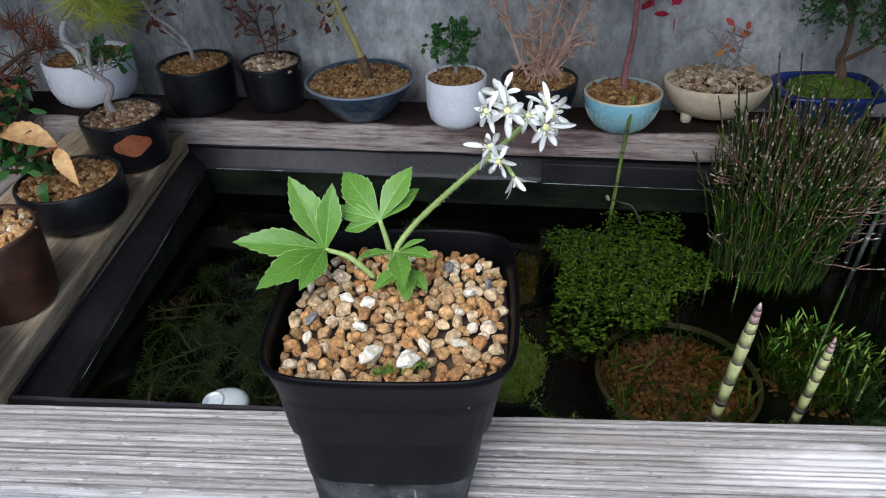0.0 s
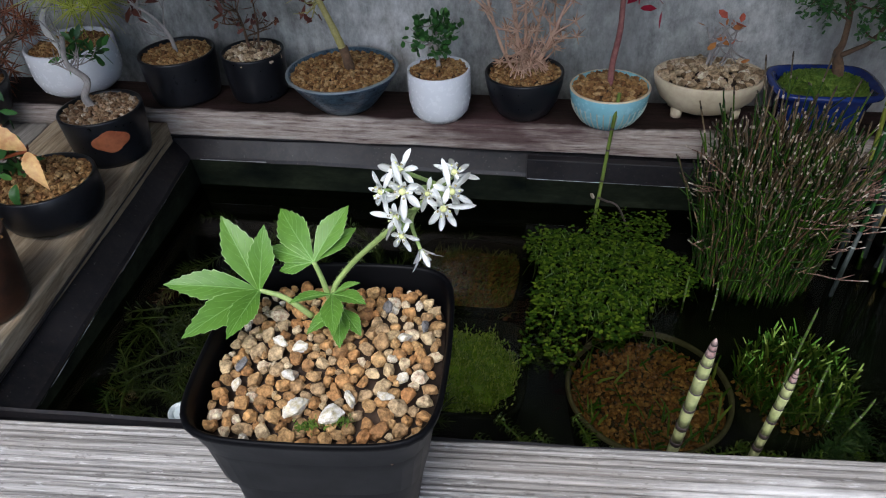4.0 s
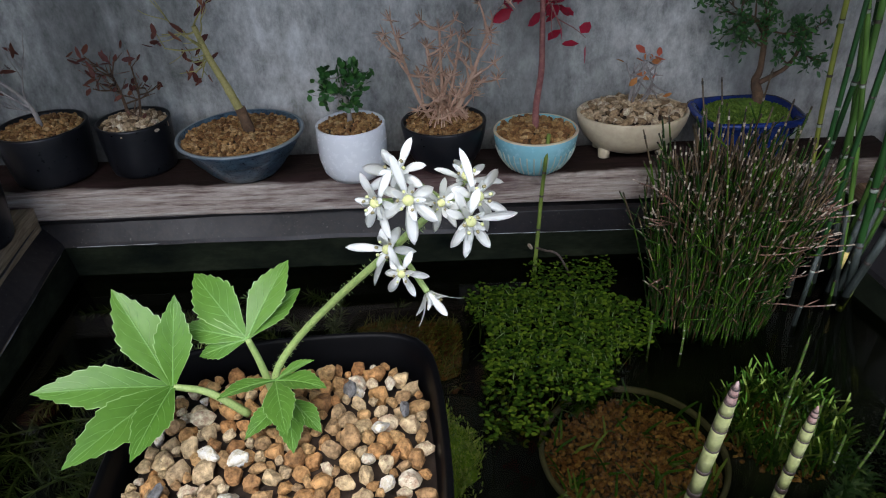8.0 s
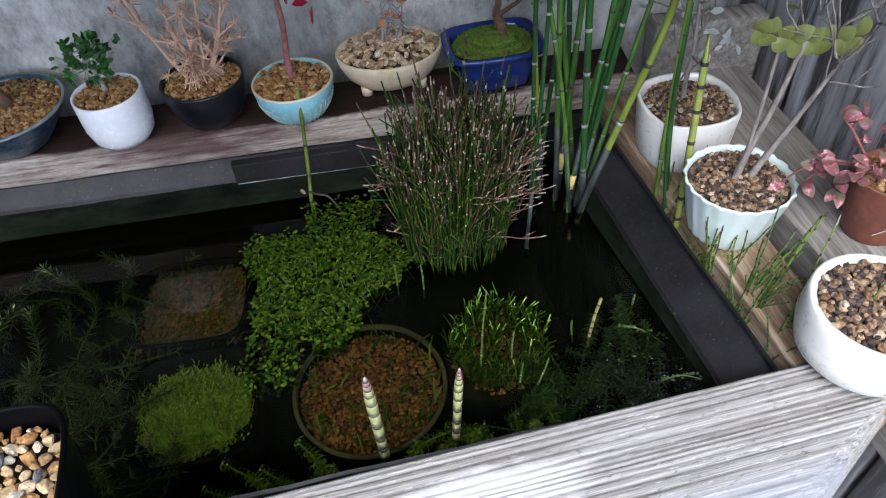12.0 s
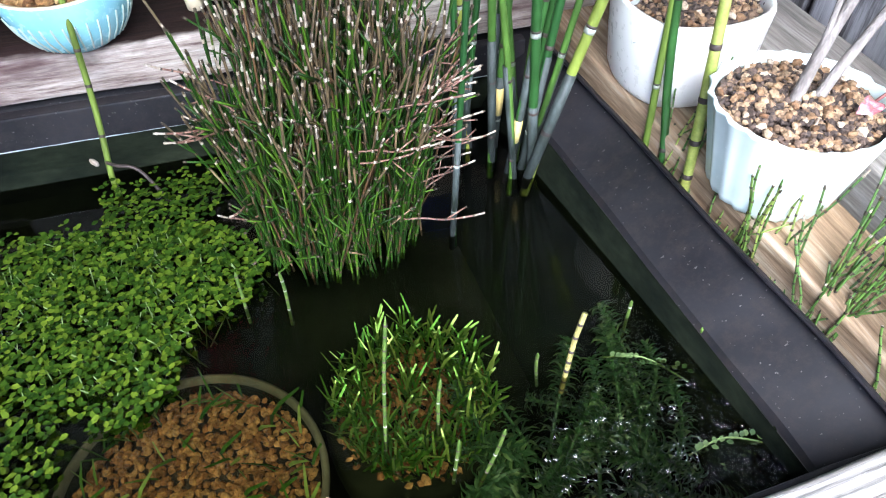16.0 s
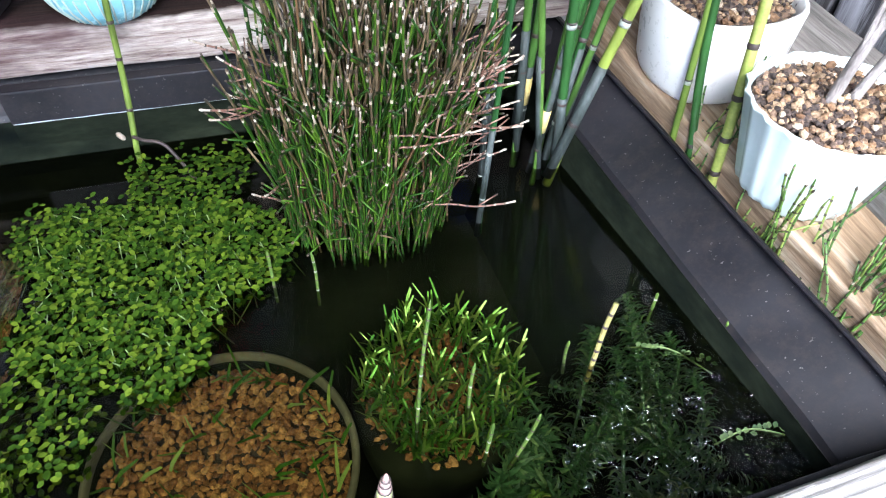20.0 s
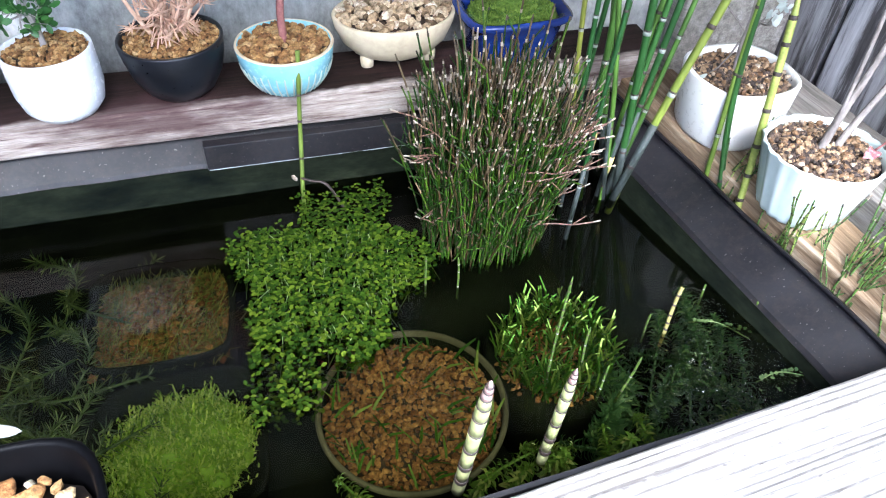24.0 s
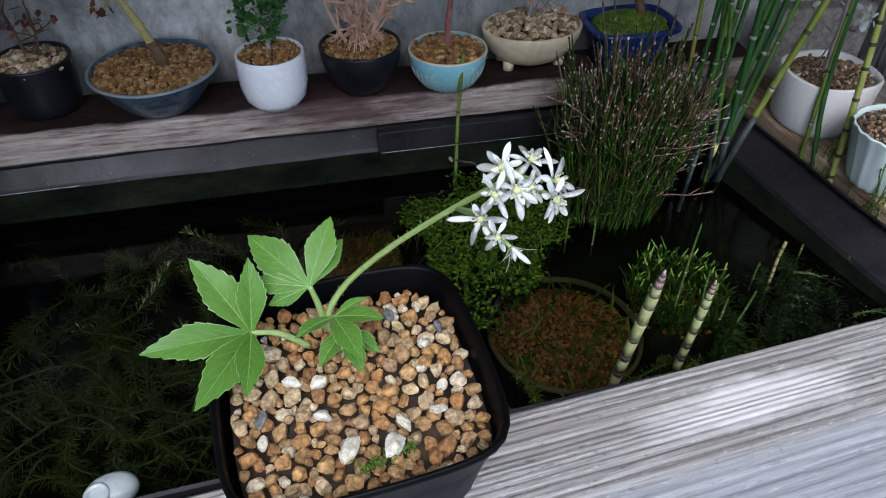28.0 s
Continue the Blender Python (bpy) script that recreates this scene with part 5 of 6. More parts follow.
TALL = "tall horsetails in the pond's corner"
GREEN_STALK = "tall jointed green horsetail stalk rising from the water"
LINES = [
    ([(0.3412, 0.5192, -0.06), (0.3412, 0.5192, 0.0), (0.3404, 0.5192, 0.155), (0.342, 0.52, 0.24)], 0.0024, 0.034),
    ([(0.374, 0.5227, -0.06), (0.3737, 0.5227, 0.0), (0.3877, 0.5227, 0.11), (0.40, 0.523, 0.24)], 0.003, 0.04),
    ([(0.384, 0.5201, -0.06), (0.3827, 0.5201, 0.0), (0.3755, 0.5201, 0.149), (0.372, 0.52, 0.26)], 0.0038, 0.042),
    ([(0.380, 0.5237, -0.06), (0.3818, 0.5237, 0.0), (0.4008, 0.5237, 0.144), (0.413, 0.524, 0.25)], 0.0034, 0.045),
    ([(0.372, 0.5159, -0.06), (0.3855, 0.5159, 0.0), (0.406, 0.5159, 0.07), (0.4277, 0.5159, 0.143), (0.44, 0.516, 0.24)], 0.0042, 0.052),
    ([(0.371, 0.5471, -0.06), (0.3731, 0.5471, 0.0), (0.3798, 0.5471, 0.137), (0.386, 0.547, 0.25)], 0.0034, 0.04),
    ([(0.366, 0.535, -0.06), (0.366, 0.535, 0.0), (0.362, 0.535, 0.12), (0.358, 0.535, 0.25)], 0.0032, 0.044),
    ([(0.388, 0.54, -0.06), (0.388, 0.54, 0.0), (0.402, 0.54, 0.12), (0.418, 0.54, 0.25)], 0.0034, 0.05),
    ([(0.358, 0.551, -0.06), (0.358, 0.551, 0.0), (0.35, 0.551, 0.12), (0.347, 0.551, 0.24)], 0.0026, 0.04),
    ([(0.3745, 0.557, -0.06), (0.3745, 0.557, 0.0), (0.377, 0.558, 0.1), (0.369, 0.56, 0.24)], 0.003, 0.045),
    ([(0.3572, 0.552, -0.06), (0.3572, 0.552, 0.0), (0.366, 0.552, 0.11), (0.378, 0.553, 0.24)], 0.0028, 0.04),
    ([(0.38, 0.532, -0.06), (0.38, 0.532, 0.0), (0.392, 0.536, 0.1), (0.428, 0.548, 0.23)], 0.003, 0.05),
    ([(0.371, 0.518, -0.06), (0.371, 0.518, 0.0), (0.362, 0.522, 0.09), (0.34, 0.53, 0.22)], 0.0026, 0.046),
    ([(0.384, 0.548, -0.06), (0.384, 0.548, 0.0), (0.37, 0.552, 0.12), (0.352, 0.556, 0.25)], 0.003, 0.044),
    ([(0.39, 0.53, -0.06), (0.39, 0.53, 0.0), (0.414, 0.535, 0.1), (0.446, 0.548, 0.22)], 0.0028, 0.05),
    ([(0.33, 0.487, -0.05), (0.3297, 0.485, 0.0), (0.3345, 0.485, 0.093), (0.339, 0.485, 0.2)], 0.0022, 0.034),
]
for i, (line, r, gap) in enumerate(LINES):
    r *= 0.62
    line = [Vector(line[1]).lerp(Vector(line[0]), 0.5), *line[1:]]
    ob = stalk("horsetail", line, r, GREEN_STALK, TALL, gap, 0.6, 100 + i)
    a, b = Vector(line[1]) - Vector(line[0]), (Vector(line[2]) - Vector(line[1])).normalized()
    bm = bmesh.new()
    q = 0.04 + 0.016 * math.sin(i * 2.3)
    tube(bm, [a - b * 0.025, a + b * q * 0.5, a + b * q], [r * 1.07, r * 1.08, r * 1.06], 10)
    part("base_sheath", bm, BLOOM, ob, "blackish lower joint with whitish bloom")
    if i in (1, 5):
        bm = bmesh.new()
        a, b = Vector(line[1]) - Vector(line[0]), Vector(line[2]) - Vector(line[1])
        tube(bm, [a + b * 0.02, a + b * 0.08, a + b * 0.14], [r * 1.2, r * 1.26, r * 1.2], 10)
        part("sheath", bm, SHOOT_YELLOW, ob, "yellowed sheath at the waterline")
SIDE = "horsetails between tub and rail"
stalk("horsetail", [(0.4255, 0.4845, -0.01), (0.4265, 0.486, 0.012), (0.427, 0.4905, 0.06), (0.428, 0.4945, 0.11), (0.4285, 0.497, 0.2)], 0.0017, "slim dark green horsetail beside the wooden rail", SIDE, 0.045, 0.3, 131)
stalk("horsetail", [(0.4285, 0.4725, -0.01), (0.4285, 0.4735, 0.016), (0.4292, 0.485, 0.05), (0.4287, 0.4925, 0.095), (0.429, 0.496, 0.16)], 0.0019, "slim dark green horsetail beside the wooden rail", SIDE, 0.06, 0.2, 132)
stalk("horsetail", [(0.4285, 0.453, -0.01), (0.4288, 0.4545, 0.024), (0.4315, 0.465, 0.085), (0.435, 0.4776, 0.148)], 0.0023, "yellow-green horsetail shoot with dark rings and a pointed tip", SIDE, 0.019, 0.0, 133, True, mat=SHOOT_GREEN)
lone = stalk("horsetail", [(0.1702, 0.5713, -0.028), (0.1708, 0.5725, -0.012), (0.1715, 0.5737, -0.004), (0.1738, 0.58, 0.015), (0.1762, 0.5855, 0.039), (0.1805, 0.5894, 0.0847)], 0.0015, "single thin green horsetail stem leaning over the water", "", 0.024, 0.1, 134)
bm = bmesh.new()
tube(bm, bend([(0.0011, 0.0022, 0.028), (0.0066, -0.0028, 0.0285), (0.0166, -0.0068, 0.026), (0.0266, -0.0148, 0.008)], 6), 0.0009, 6)
part("root", bm, SHOOT_BAND, lone, "blackish root trailing on the water")
bm = bmesh.new()
lathe(bm, [(0.0006, 0.0), (0.0013, 0.001), (0.0014, 0.004), (0.0007, 0.0052)], 10)
part("bud", bm, REED_TIP, lone, "pale dry bud").matrix_basis = pose(-0.0024, 0.0002, 0.0285, 0, -30, 0)


def shoot(line, r, label, seed, group="pale horsetail shoots"):
    """A thick pale shoot, banded dark, with a pinkish pointed tip of scales."""
    rnd = random.Random(seed)
    a, b = Vector(line[0]), Vector(line[1])
    ob = thing("horsetail_shoot", a, label, "horsetail shoot", group)
    d = b - a
    L = d.length
    d.normalize()
    gaps = [0.012, 0.011, 0.0115, 0.0105, 0.009, 0.0065, 0.0045, 0.0032, 0.0024]
    gaps = [g * L / sum(gaps) for g in gaps]
    s = 0.0

    def girth(q):
        return r * (1 - 0.5 * max((q / L - 0.8) / 0.2, 0) ** 1.3)
    for k, g in enumerate(gaps):
        bm = bmesh.new()
        tube(bm, [d * s, d * (s + g * 0.5), d * (s + g * 0.8), d * (s + g)], [girth(s) * 0.97, girth(s + g * 0.5) * 1.0, girth(s + g * 0.8) * 1.03, girth(s + g) * 1.05], 12)
        part("segment", bm, SHOOT if k < 7 else SHOOT_TIP, ob)
        bm = bmesh.new()
        w = r * (1.1 if k < 2 else 0.6 if k < 3 else 0.24)
        e = s + g
        tube(bm, [d * (e - w), d * (e - w * 0.5), d * e, d * (e + r * 0.06)], [girth(e) * 1.06, girth(e) * 1.09, girth(e) * 1.09, girth(e) * 1.02], 12)
        part("band", bm, SHOOT_BAND, ob)
        s += g
    bm = bmesh.new()
    tube(bm, [d * s, d * (s + r * 0.8), d * (s + r * 1.3)], [r * 0.42, r * 0.25, r * 0.04], 10)
    part("tip", bm, SHOOT_TIP, ob)
    return ob


shoot(((0.2035, 0.3345, -0.008), (0.2052, 0.319, 0.0955)), 0.003, "pale green horsetail shoot with black bands standing in the water", 1)
shoot(((0.2462, 0.337, -0.008), (0.2515, 0.336, 0.0625)), 0.0025, "shorter pale green horsetail shoot with black bands", 2)
stalk("horsetail_shoot", [(0.3455, 0.391, -0.02), (0.3469, 0.3924, -0.0086), (0.351, 0.397, 0.006), (0.355, 0.4, 0.0175)], 0.0011, "thin yellowish shoot just above the water", "pale horsetail shoots", 0.0055, 0.0, 3, mat=SHOOT_DULL)
STEMS = (
    ((0.2722, 0.3859, -0.0093), (0.2788, 0.3932, 0.0543)), ((0.2932, 0.3669, -0.0076), (0.2951, 0.3683, 0.0101)), ((0.3034, 0.3627, -0.0071), (0.31, 0.3641, 0.0168)),
    ((0.3367, 0.3965, -0.0119), (0.3342, 0.3938, 0.009)), ((0.3838, 0.4116, -0.0125), (0.3852, 0.4132, -0.0021)), ((0.4013, 0.3854, -0.0098), (0.4024, 0.3892, 0.0031)),
    ((0.2932, 0.3875, -0.0091), (0.2955, 0.3915, 0.0131)), ((0.228, 0.469, -0.0145), (0.2285, 0.4705, 0.008)), ((0.246, 0.462, -0.014), (0.2463, 0.464, 0.009)),
)
for i, (a, b) in enumerate(STEMS):
    a, b = Vector(a), Vector(b)
    stalk("horsetail", [a - (b - a).normalized() * 0.01, a.lerp(b, 0.5) + Vector((0.0006 * (i % 3 - 1), 0, 0)), b], 0.0007, "short thin horsetail stem just above the water", "short stems in the water", 0.006, 0.3, 140 + i, True, mat=SHORT_STEM)


# ---- the dense clump of thin reeds ----
def reed_mesh(seed, length, lean, forks=0, green=REED, r=0.00056, top=REED_BROWN):
    rnd = random.Random(seed)
    bm = bmesh.new()
    pts = [Vector((0, 0, 0))]
    d = Vector((lean, 0, 1)).normalized()
    nodes = rnd.randint(8, 10)
    for i in range(nodes):
        d = (d + ball(rnd) * 0.07).normalized()
        pts.append(pts[-1] + d * length / nodes)
    for i in range(nodes):
        a, b = pts[i], pts[i + 1]
        tube(bm, [a, b], [r * 0.95, r], 5, 3 if i >= nodes - rnd.choice((0, 0, 0, 1, 1, 2)) else 0, False)
        tube(bm, [b - d * r * 1.6, b + d * r * 1.4], [r * 1.22, r * 1.22], 5, 2 if (i == nodes - 1 and seed % 3 == 0) or (i > nodes - 4 and rnd.random() < 0.2) or rnd.random() < 0.02 else 1, False)
    tube(bm, [pts[-1], pts[-1] + d * rnd.choice((0.001, 0.002, 0.004))], [r * 1.0, r * 0.7], 5, rnd.choice((1, 3, 2)))
    for _ in range(forks):
        k = rnd.randint(2, nodes - 1)
        q = pts[k]
        e = (d + ball(rnd) * 0.7).normalized()
        tube(bm, [q, q + e * 0.014], [r * 0.9, r * 0.8], 5, 0)
        tube(bm, [q + e * 0.014, q + e * 0.0155], [r * 1.05, r], 5, 1)
    me = bpy.data.meshes.new("reed")
    bm.to_mesh(me)
    bm.free()
    for x in (green, REED_JOINT, REED_TIP, top):
        me.materials.append(x)
    me.shade_smooth()
    return me


rnd = random.Random(21)
REEDS = [reed_mesh(i, 0.103 + 0.004 * (i % 6), 0.02 * (i % 4), 1 + i % 3) for i in range(14)]
DRY = [reed_mesh(60 + 3 * i, 0.06, 0.05, 1, REED_RUST, 0.00046, REED_TIP) for i in range(4)]
clump = thing("reed_clump", (0.279, 0.505, -0.02), "dense clump of thin jointed green reeds with pale dry tips", "reeds")
for i in range(300):
    a, q = rnd.uniform(0, 6.28), math.sqrt(rnd.random()) * (1.0 if i % 8 else 1.14)
    x, y = 0.037 * q * math.cos(a), 0.03 * q * math.sin(a)
    tilt_x, tilt_y = x * 75 + 1.5 + rnd.gauss(0, 4), -y * 110 + rnd.gauss(0, 4)
    s = 1.12 * max(rnd.gauss(1.03, 0.14), 0.5) * (1.0 - 0.2 * q)
    if i % 9 == 0:
        tilt_x, tilt_y, s = tilt_x * 1.3 + rnd.uniform(-9, 9), tilt_y * 1.2 + 6, s * 0.8
    share("reed", REEDS[rnd.randrange(14)], clump, Matrix.Translation((x, y, 0)) @ pose(0, 0, 0, tilt_y, tilt_x, 0) @ pose(0, 0, 0, 0, 0, rnd.uniform(0, 360)) @ Matrix.Diagonal((1, 1, s, 1)))
for i in range(44):
    a = rnd.uniform(-1.4, 1.0) if i % 5 else rnd.uniform(2.4, 3.6)
    x, y = 0.036 * math.cos(a), 0.03 * math.sin(a) - 0.004
    share("dry_reed", DRY[rnd.randrange(4)], clump, Matrix.Translation((x, y, rnd.uniform(0.022, 0.096))) @ pose(0, 0, 0, rnd.uniform(-20, 50), (62 if math.cos(a) > 0 else -62) * rnd.uniform(0.6, 1.2), 0) @ Matrix.Diagonal((1, 1, rnd.uniform(0.3, 0.65), 1)))
verts, faces, slots = [], [], []
for i in range(300):
    a, q = rnd.uniform(0, 6.28), math.sqrt(rnd.random())
    x, y = 0.04 * q * math.cos(a), 0.033 * q * math.sin(a)
    me = REEDS[rnd.randrange(14)]
    mm = np.array(Matrix.Translation((x, y, 0)) @ pose(0, 0, 0, -y * 110 + rnd.gauss(0, 4), x * 75 + 1.5 + rnd.gauss(0, 4), 0) @ pose(0, 0, 0, 0, 0, rnd.uniform(0, 360)) @ Matrix.Diagonal((0.9, 0.9, rnd.uniform(0.9, 1.25) * (1 - 0.18 * q), 1)))
    n0 = len(verts)
    verts += [tuple(mm[:3, :3] @ np.array(v.co) + mm[:3, 3]) for v in me.vertices]
    for p in me.polygons:
        faces.append([n0 + k for k in p.vertices])
        slots.append(p.material_index)
rest = joined("reed_rest", verts, faces, REED_STUFF, clump)
for x in (REED_JOINT, REED_TIP, REED_BROWN):
    rest.data.materials.append(x)
rest.data.polygons.foreach_set("material_index", slots)
# thin tufts along the rail
rnd = random.Random(22)
THIN = [reed_mesh(200 + i, 0.075, 0.03 * (i % 3), i % 2, TUFT, 0.0005, TUFT) for i in range(7)]
for t, (cy, count, tall) in enumerate(((0.462, 9, 0.8), (0.424, 15, 0.85), (0.399, 12, 0.9), (0.372, 22, 1.15), (0.346, 4, 0.9), (0.33, 2, 1.3))):
    cx = 0.4375 - 0.0759 * (cy - 0.322)
    tuft = thing("reed_tuft", (cx, cy, 0.012), "sparse tuft of thin green jointed stems beside the rail", "reeds", "tufts along the rail")
    for i in range(count):
        s = rnd.uniform(0.35, 1.0) * tall
        dy = rnd.uniform(-0.013, 0.013)
        share("reed", THIN[rnd.randrange(7)], tuft, Matrix.Translation((-0.0759 * dy + rnd.uniform(-0.001, 0.0015), dy, 0)) @ pose(0, 0, 0, rnd.gauss(-8, 11), rnd.gauss(16, 9), 0) @ pose(0, 0, 0, 0, 0, rnd.uniform(0, 360)) @ Matrix.Diagonal((1, 1, s, 1)))

# ---- floating creeper mat ----
rnd = random.Random(31)


def in_mat(x, y):
    u, v = (x - 0.174) / 0.057, (y - 0.482) / 0.056
    a = math.atan2(v, u)
    edge = 1 + 0.16 * math.sin(3 * a + 0.6) + 0.1 * math.sin(5 * a + 2) + 0.12 * noise.noise((x * 60, y * 60, 1))
    return math.hypot(u, v) / edge


mat = thing("floating_plant_mat", (0, 0.006, -0.009), "mat of small round bright green leaves floating on the water", "water plant")
verts, faces, sv = [], [], bmesh.new()
spots = []
tries = 0
while len(spots) < 3300 and tries < 30000:
    tries += 1
    x, y = rnd.uniform(0.095, 0.25), rnd.uniform(0.39, 0.57)
    d = in_mat(x, y)
    tail = abs(x - 0.137 - 0.1 * (y - 0.41)) < 0.018 and 0.385 < y < 0.45 and rnd.random() < 0.55
    back = abs(x - 0.195) < 0.03 and 0.53 < y < 0.562 and rnd.random() < 0.5
    if d < 1 or tail or back:
        spots.append((x, y, d if d < 1 else 0.95))
for i, (x, y, d) in enumerate(spots):
    low = i % 5 > 2
    h = 0.003 * (1 - d * d) + (rnd.uniform(-0.011, -0.005) if low else rnd.uniform(-0.004, 0.003))
    top = Vector((x + rnd.gauss(0, 0.0015), y + rnd.gauss(0, 0.0015), h))
    foot = Vector((x + rnd.gauss(0, 0.007), y + rnd.gauss(0, 0.007), -0.02))
    if i % 7 == 0 and d < 0.9:
        tube(sv, [foot, foot.lerp(top, 0.5) + ball(rnd) * 0.001, top], 0.0003, 4)
    spin = rnd.uniform(0, 6.28)
    for k in range(rnd.choice((1, 2, 2))):
        a = spin + k * 3.1 + rnd.gauss(0, 0.5)
        ax = Vector((math.cos(a), math.sin(a), rnd.uniform(-0.15, 0.25))).normalized()
        nrm = Vector((-ax.x * 0.2, -ax.y * 0.2, 1)) + ball(rnd) * 0.18
        nrm = (nrm - ax * nrm.dot(ax)).normalized()
        s = rnd.uniform(0.75, 1.2)
        tiny_leaf(verts, faces, top, ax, nrm, 0.0034 * s, 0.00112 * s)
part("stem", sv, MAT_STEM, mat, kind="stuff")
joined("leaves", verts, faces, MAT_LEAF, mat)

# ---- sunken pots and beds ----
def blades(parent, spots, rnd, length, width, mat, name="grass", lean=0.5, up=1.0):
    v, f = [], []
    for p in spots:
        d = ball(rnd, 0)
        ax = Vector((d.x * lean, d.y * lean, up)).normalized()
        nrm = ax.orthogonal().normalized()
        L = length * rnd.uniform(0.6, 1.25)
        q = Vector(p)
        side = ax.cross(nrm)
        i = len(v)
        curl = Vector((d.x, d.y, -0.2)) * L * 0.25
        v += [q - side * width * 0.7, q + side * width * 0.7, q + ax * L * 0.5 - side * width, q + ax * L * 0.5 + side * width, q + ax * L * 0.5 - nrm * width * 0.6, q + ax * L + curl - side * width * 0.55, q + ax * L + curl + side * width * 0.55, q + ax * L * 1.04 + curl * 1.05]
        f += [(i, i + 1, i + 4), (i, i + 4, i + 2), (i + 1, i + 3, i + 4), (i + 2, i + 4, i + 5), (i + 4, i + 6, i + 5), (i + 4, i + 3, i + 6), (i + 5, i + 6, i + 7)]
    return joined(name, v, f, mat, parent)


RX, RY = 0.1985, 0.3935
bowl = thing("sunken_bowl", (RX, RY, -0.09), "clay bowl of brown gravel sunk under the water", "bowl")
bm = bmesh.new()
# walls coloured dark, the inner one to draw the dark gap round the gravel
lathe(bm, [(0.04, 0), (0.046, 0.03), (0.0508, 0.062), (0.0514, 0.067), (0.0512, 0.0685), (0.0502, 0.0695), (0.0488, 0.069), (0.0482, 0.066), (0.0478, 0.05), (0.045, 0.03)], 64, mats=[1, 1, 1, 0, 0, 0, 0, 1, 1])
part("bowl", bm, [CLAY, SUNK_BLACK], bowl)
gravel("gravel", bowl, GRAVEL_SUNKEN, disc_spots(0.0472, 0.0472, 0.0605, 0.0026, 0.003), 0.0016, seed=3)
bm = bmesh.new()
lathe(bm, [(0.03, 0.03), (0.047, 0.058), (0.01, 0.062)], 32)
part("soil", bm, SOIL, bowl)
rnd = random.Random(33)
spots = []
for _ in range(130):
    a = rnd.uniform(0, 6.28)
    q = rnd.choice((0.043, 0.041, 0.044, 0.02, 0.033)) + rnd.gauss(0, 0.002)
    spots.append((q * math.cos(a), q * math.sin(a), 0.061))
blades(bowl, spots, rnd, 0.014, 0.0009, GRASS, "sprout", lean=0.7)

rnd = random.Random(34)
clump = thing("water_grass_clump", (0.288, 0.4085, -0.045), "clump of short bright green water grass", "water grass")
spots = []
for _ in range(820):
    a, q = rnd.uniform(0, 6.28), rnd.uniform(0.25, 1) ** 0.5 if rnd.random() < 0.8 else rnd.random()
    spots.append((0.034 * q * math.cos(a), 0.035 * q * math.sin(a), 0.014 + rnd.uniform(0, 0.012)))
blades(clump, spots, rnd, 0.0125, 0.0007, GRASS, lean=0.4)
gravel("gravel", clump, GRAVEL_SUNKEN, disc_spots(0.034, 0.034, 0.012, 0.0032, 0.006), 0.002, seed=5)
bm = bmesh.new()
lathe(bm, [(0.03, -0.052), (0.038, 0.004), (0.036, 0.013), (0.01, 0.017)], 32, square=0.5)
part("pot", bm, SUNK_BLACK, clump)

box = thing("sunken_planter", (0.0715, 0.506, -0.09), "square black planter of brown gravel under the water", "planter", turn=-4)
bm = bmesh.new()
lathe(bm, [(0.036, 0), (0.043, 0.056), (0.0445, 0.06), (0.042, 0.061), (0.040, 0.057), (0.038, 0.04)], 48, 1.0, 0.95, square=0.85)
part("pot", bm, SUNK_BLACK, box)
gravel("gravel", box, GRAVEL_SUNKEN, disc_spots(0.039, 0.037, 0.05, 0.0036, 0.004, True), 0.0022, seed=6)
bm = bmesh.new()
lathe(bm, [(0.03, 0.03), (0.04, 0.048), (0.01, 0.052)], 32, square=0.8)
part("soil", bm, SOIL, box)
rnd = random.Random(36)
blades(box, [(rnd.uniform(-0.037, 0.037), rnd.uniform(-0.035, 0.035), 0.05) for _ in range(1500)], rnd, 0.012, 0.0003, GOLD_WEED, "hair_grass", lean=1.4)

rnd = random.Random(37)
algae = thing("algae_clump", (0.078, 0.4115, -0.056), "bright yellow-green algae clump in a sunken black pot", "algae")
bm = bmesh.new()
lathe(bm, [(0.036, -0.03), (0.044, 0.022), (0.045, 0.025), (0.042, 0.025), (0.04, 0.01)], 48, square=0.85)
part("pot", bm, SUNK_BLACK, algae)
bm = bmesh.new()
bmesh.ops.create_icosphere(bm, subdivisions=4, radius=1)
for v in bm.verts:
    k = 1 + 0.22 * noise.noise(v.co * 2.2) + 0.1 * noise.noise(v.co * 6)
    v.co = Vector((v.co.x * 0.034 * k, v.co.y * 0.03 * k, max(v.co.z, -0.3) * 0.018 * k + 0.012))
tops = [v.co.copy() for v in bm.verts if v.co.z > 0.008]
part("core", bm, ALGAE, algae, kind="stuff")
v, f = [], []
for _ in range(1300):
    p = tops[rnd.randrange(len(tops))] + ball(rnd) * 0.003
    d = ball(rnd, 0.9)
    L = rnd.uniform(0.004, 0.011)
    side = d.orthogonal().normalized()
    tiny_leaf(v, f, p, d, side, L, 0.00035)
    for k in range(5):
        ax = (d * 0.6 + ball(rnd, 0.2)).normalized()
        tiny_leaf(v, f, p + d * L * (0.3 + 0.17 * k), ax, ax.orthogonal().normalized(), 0.0028, 0.0006)
joined("tuft", v, f, ALGAE, algae)


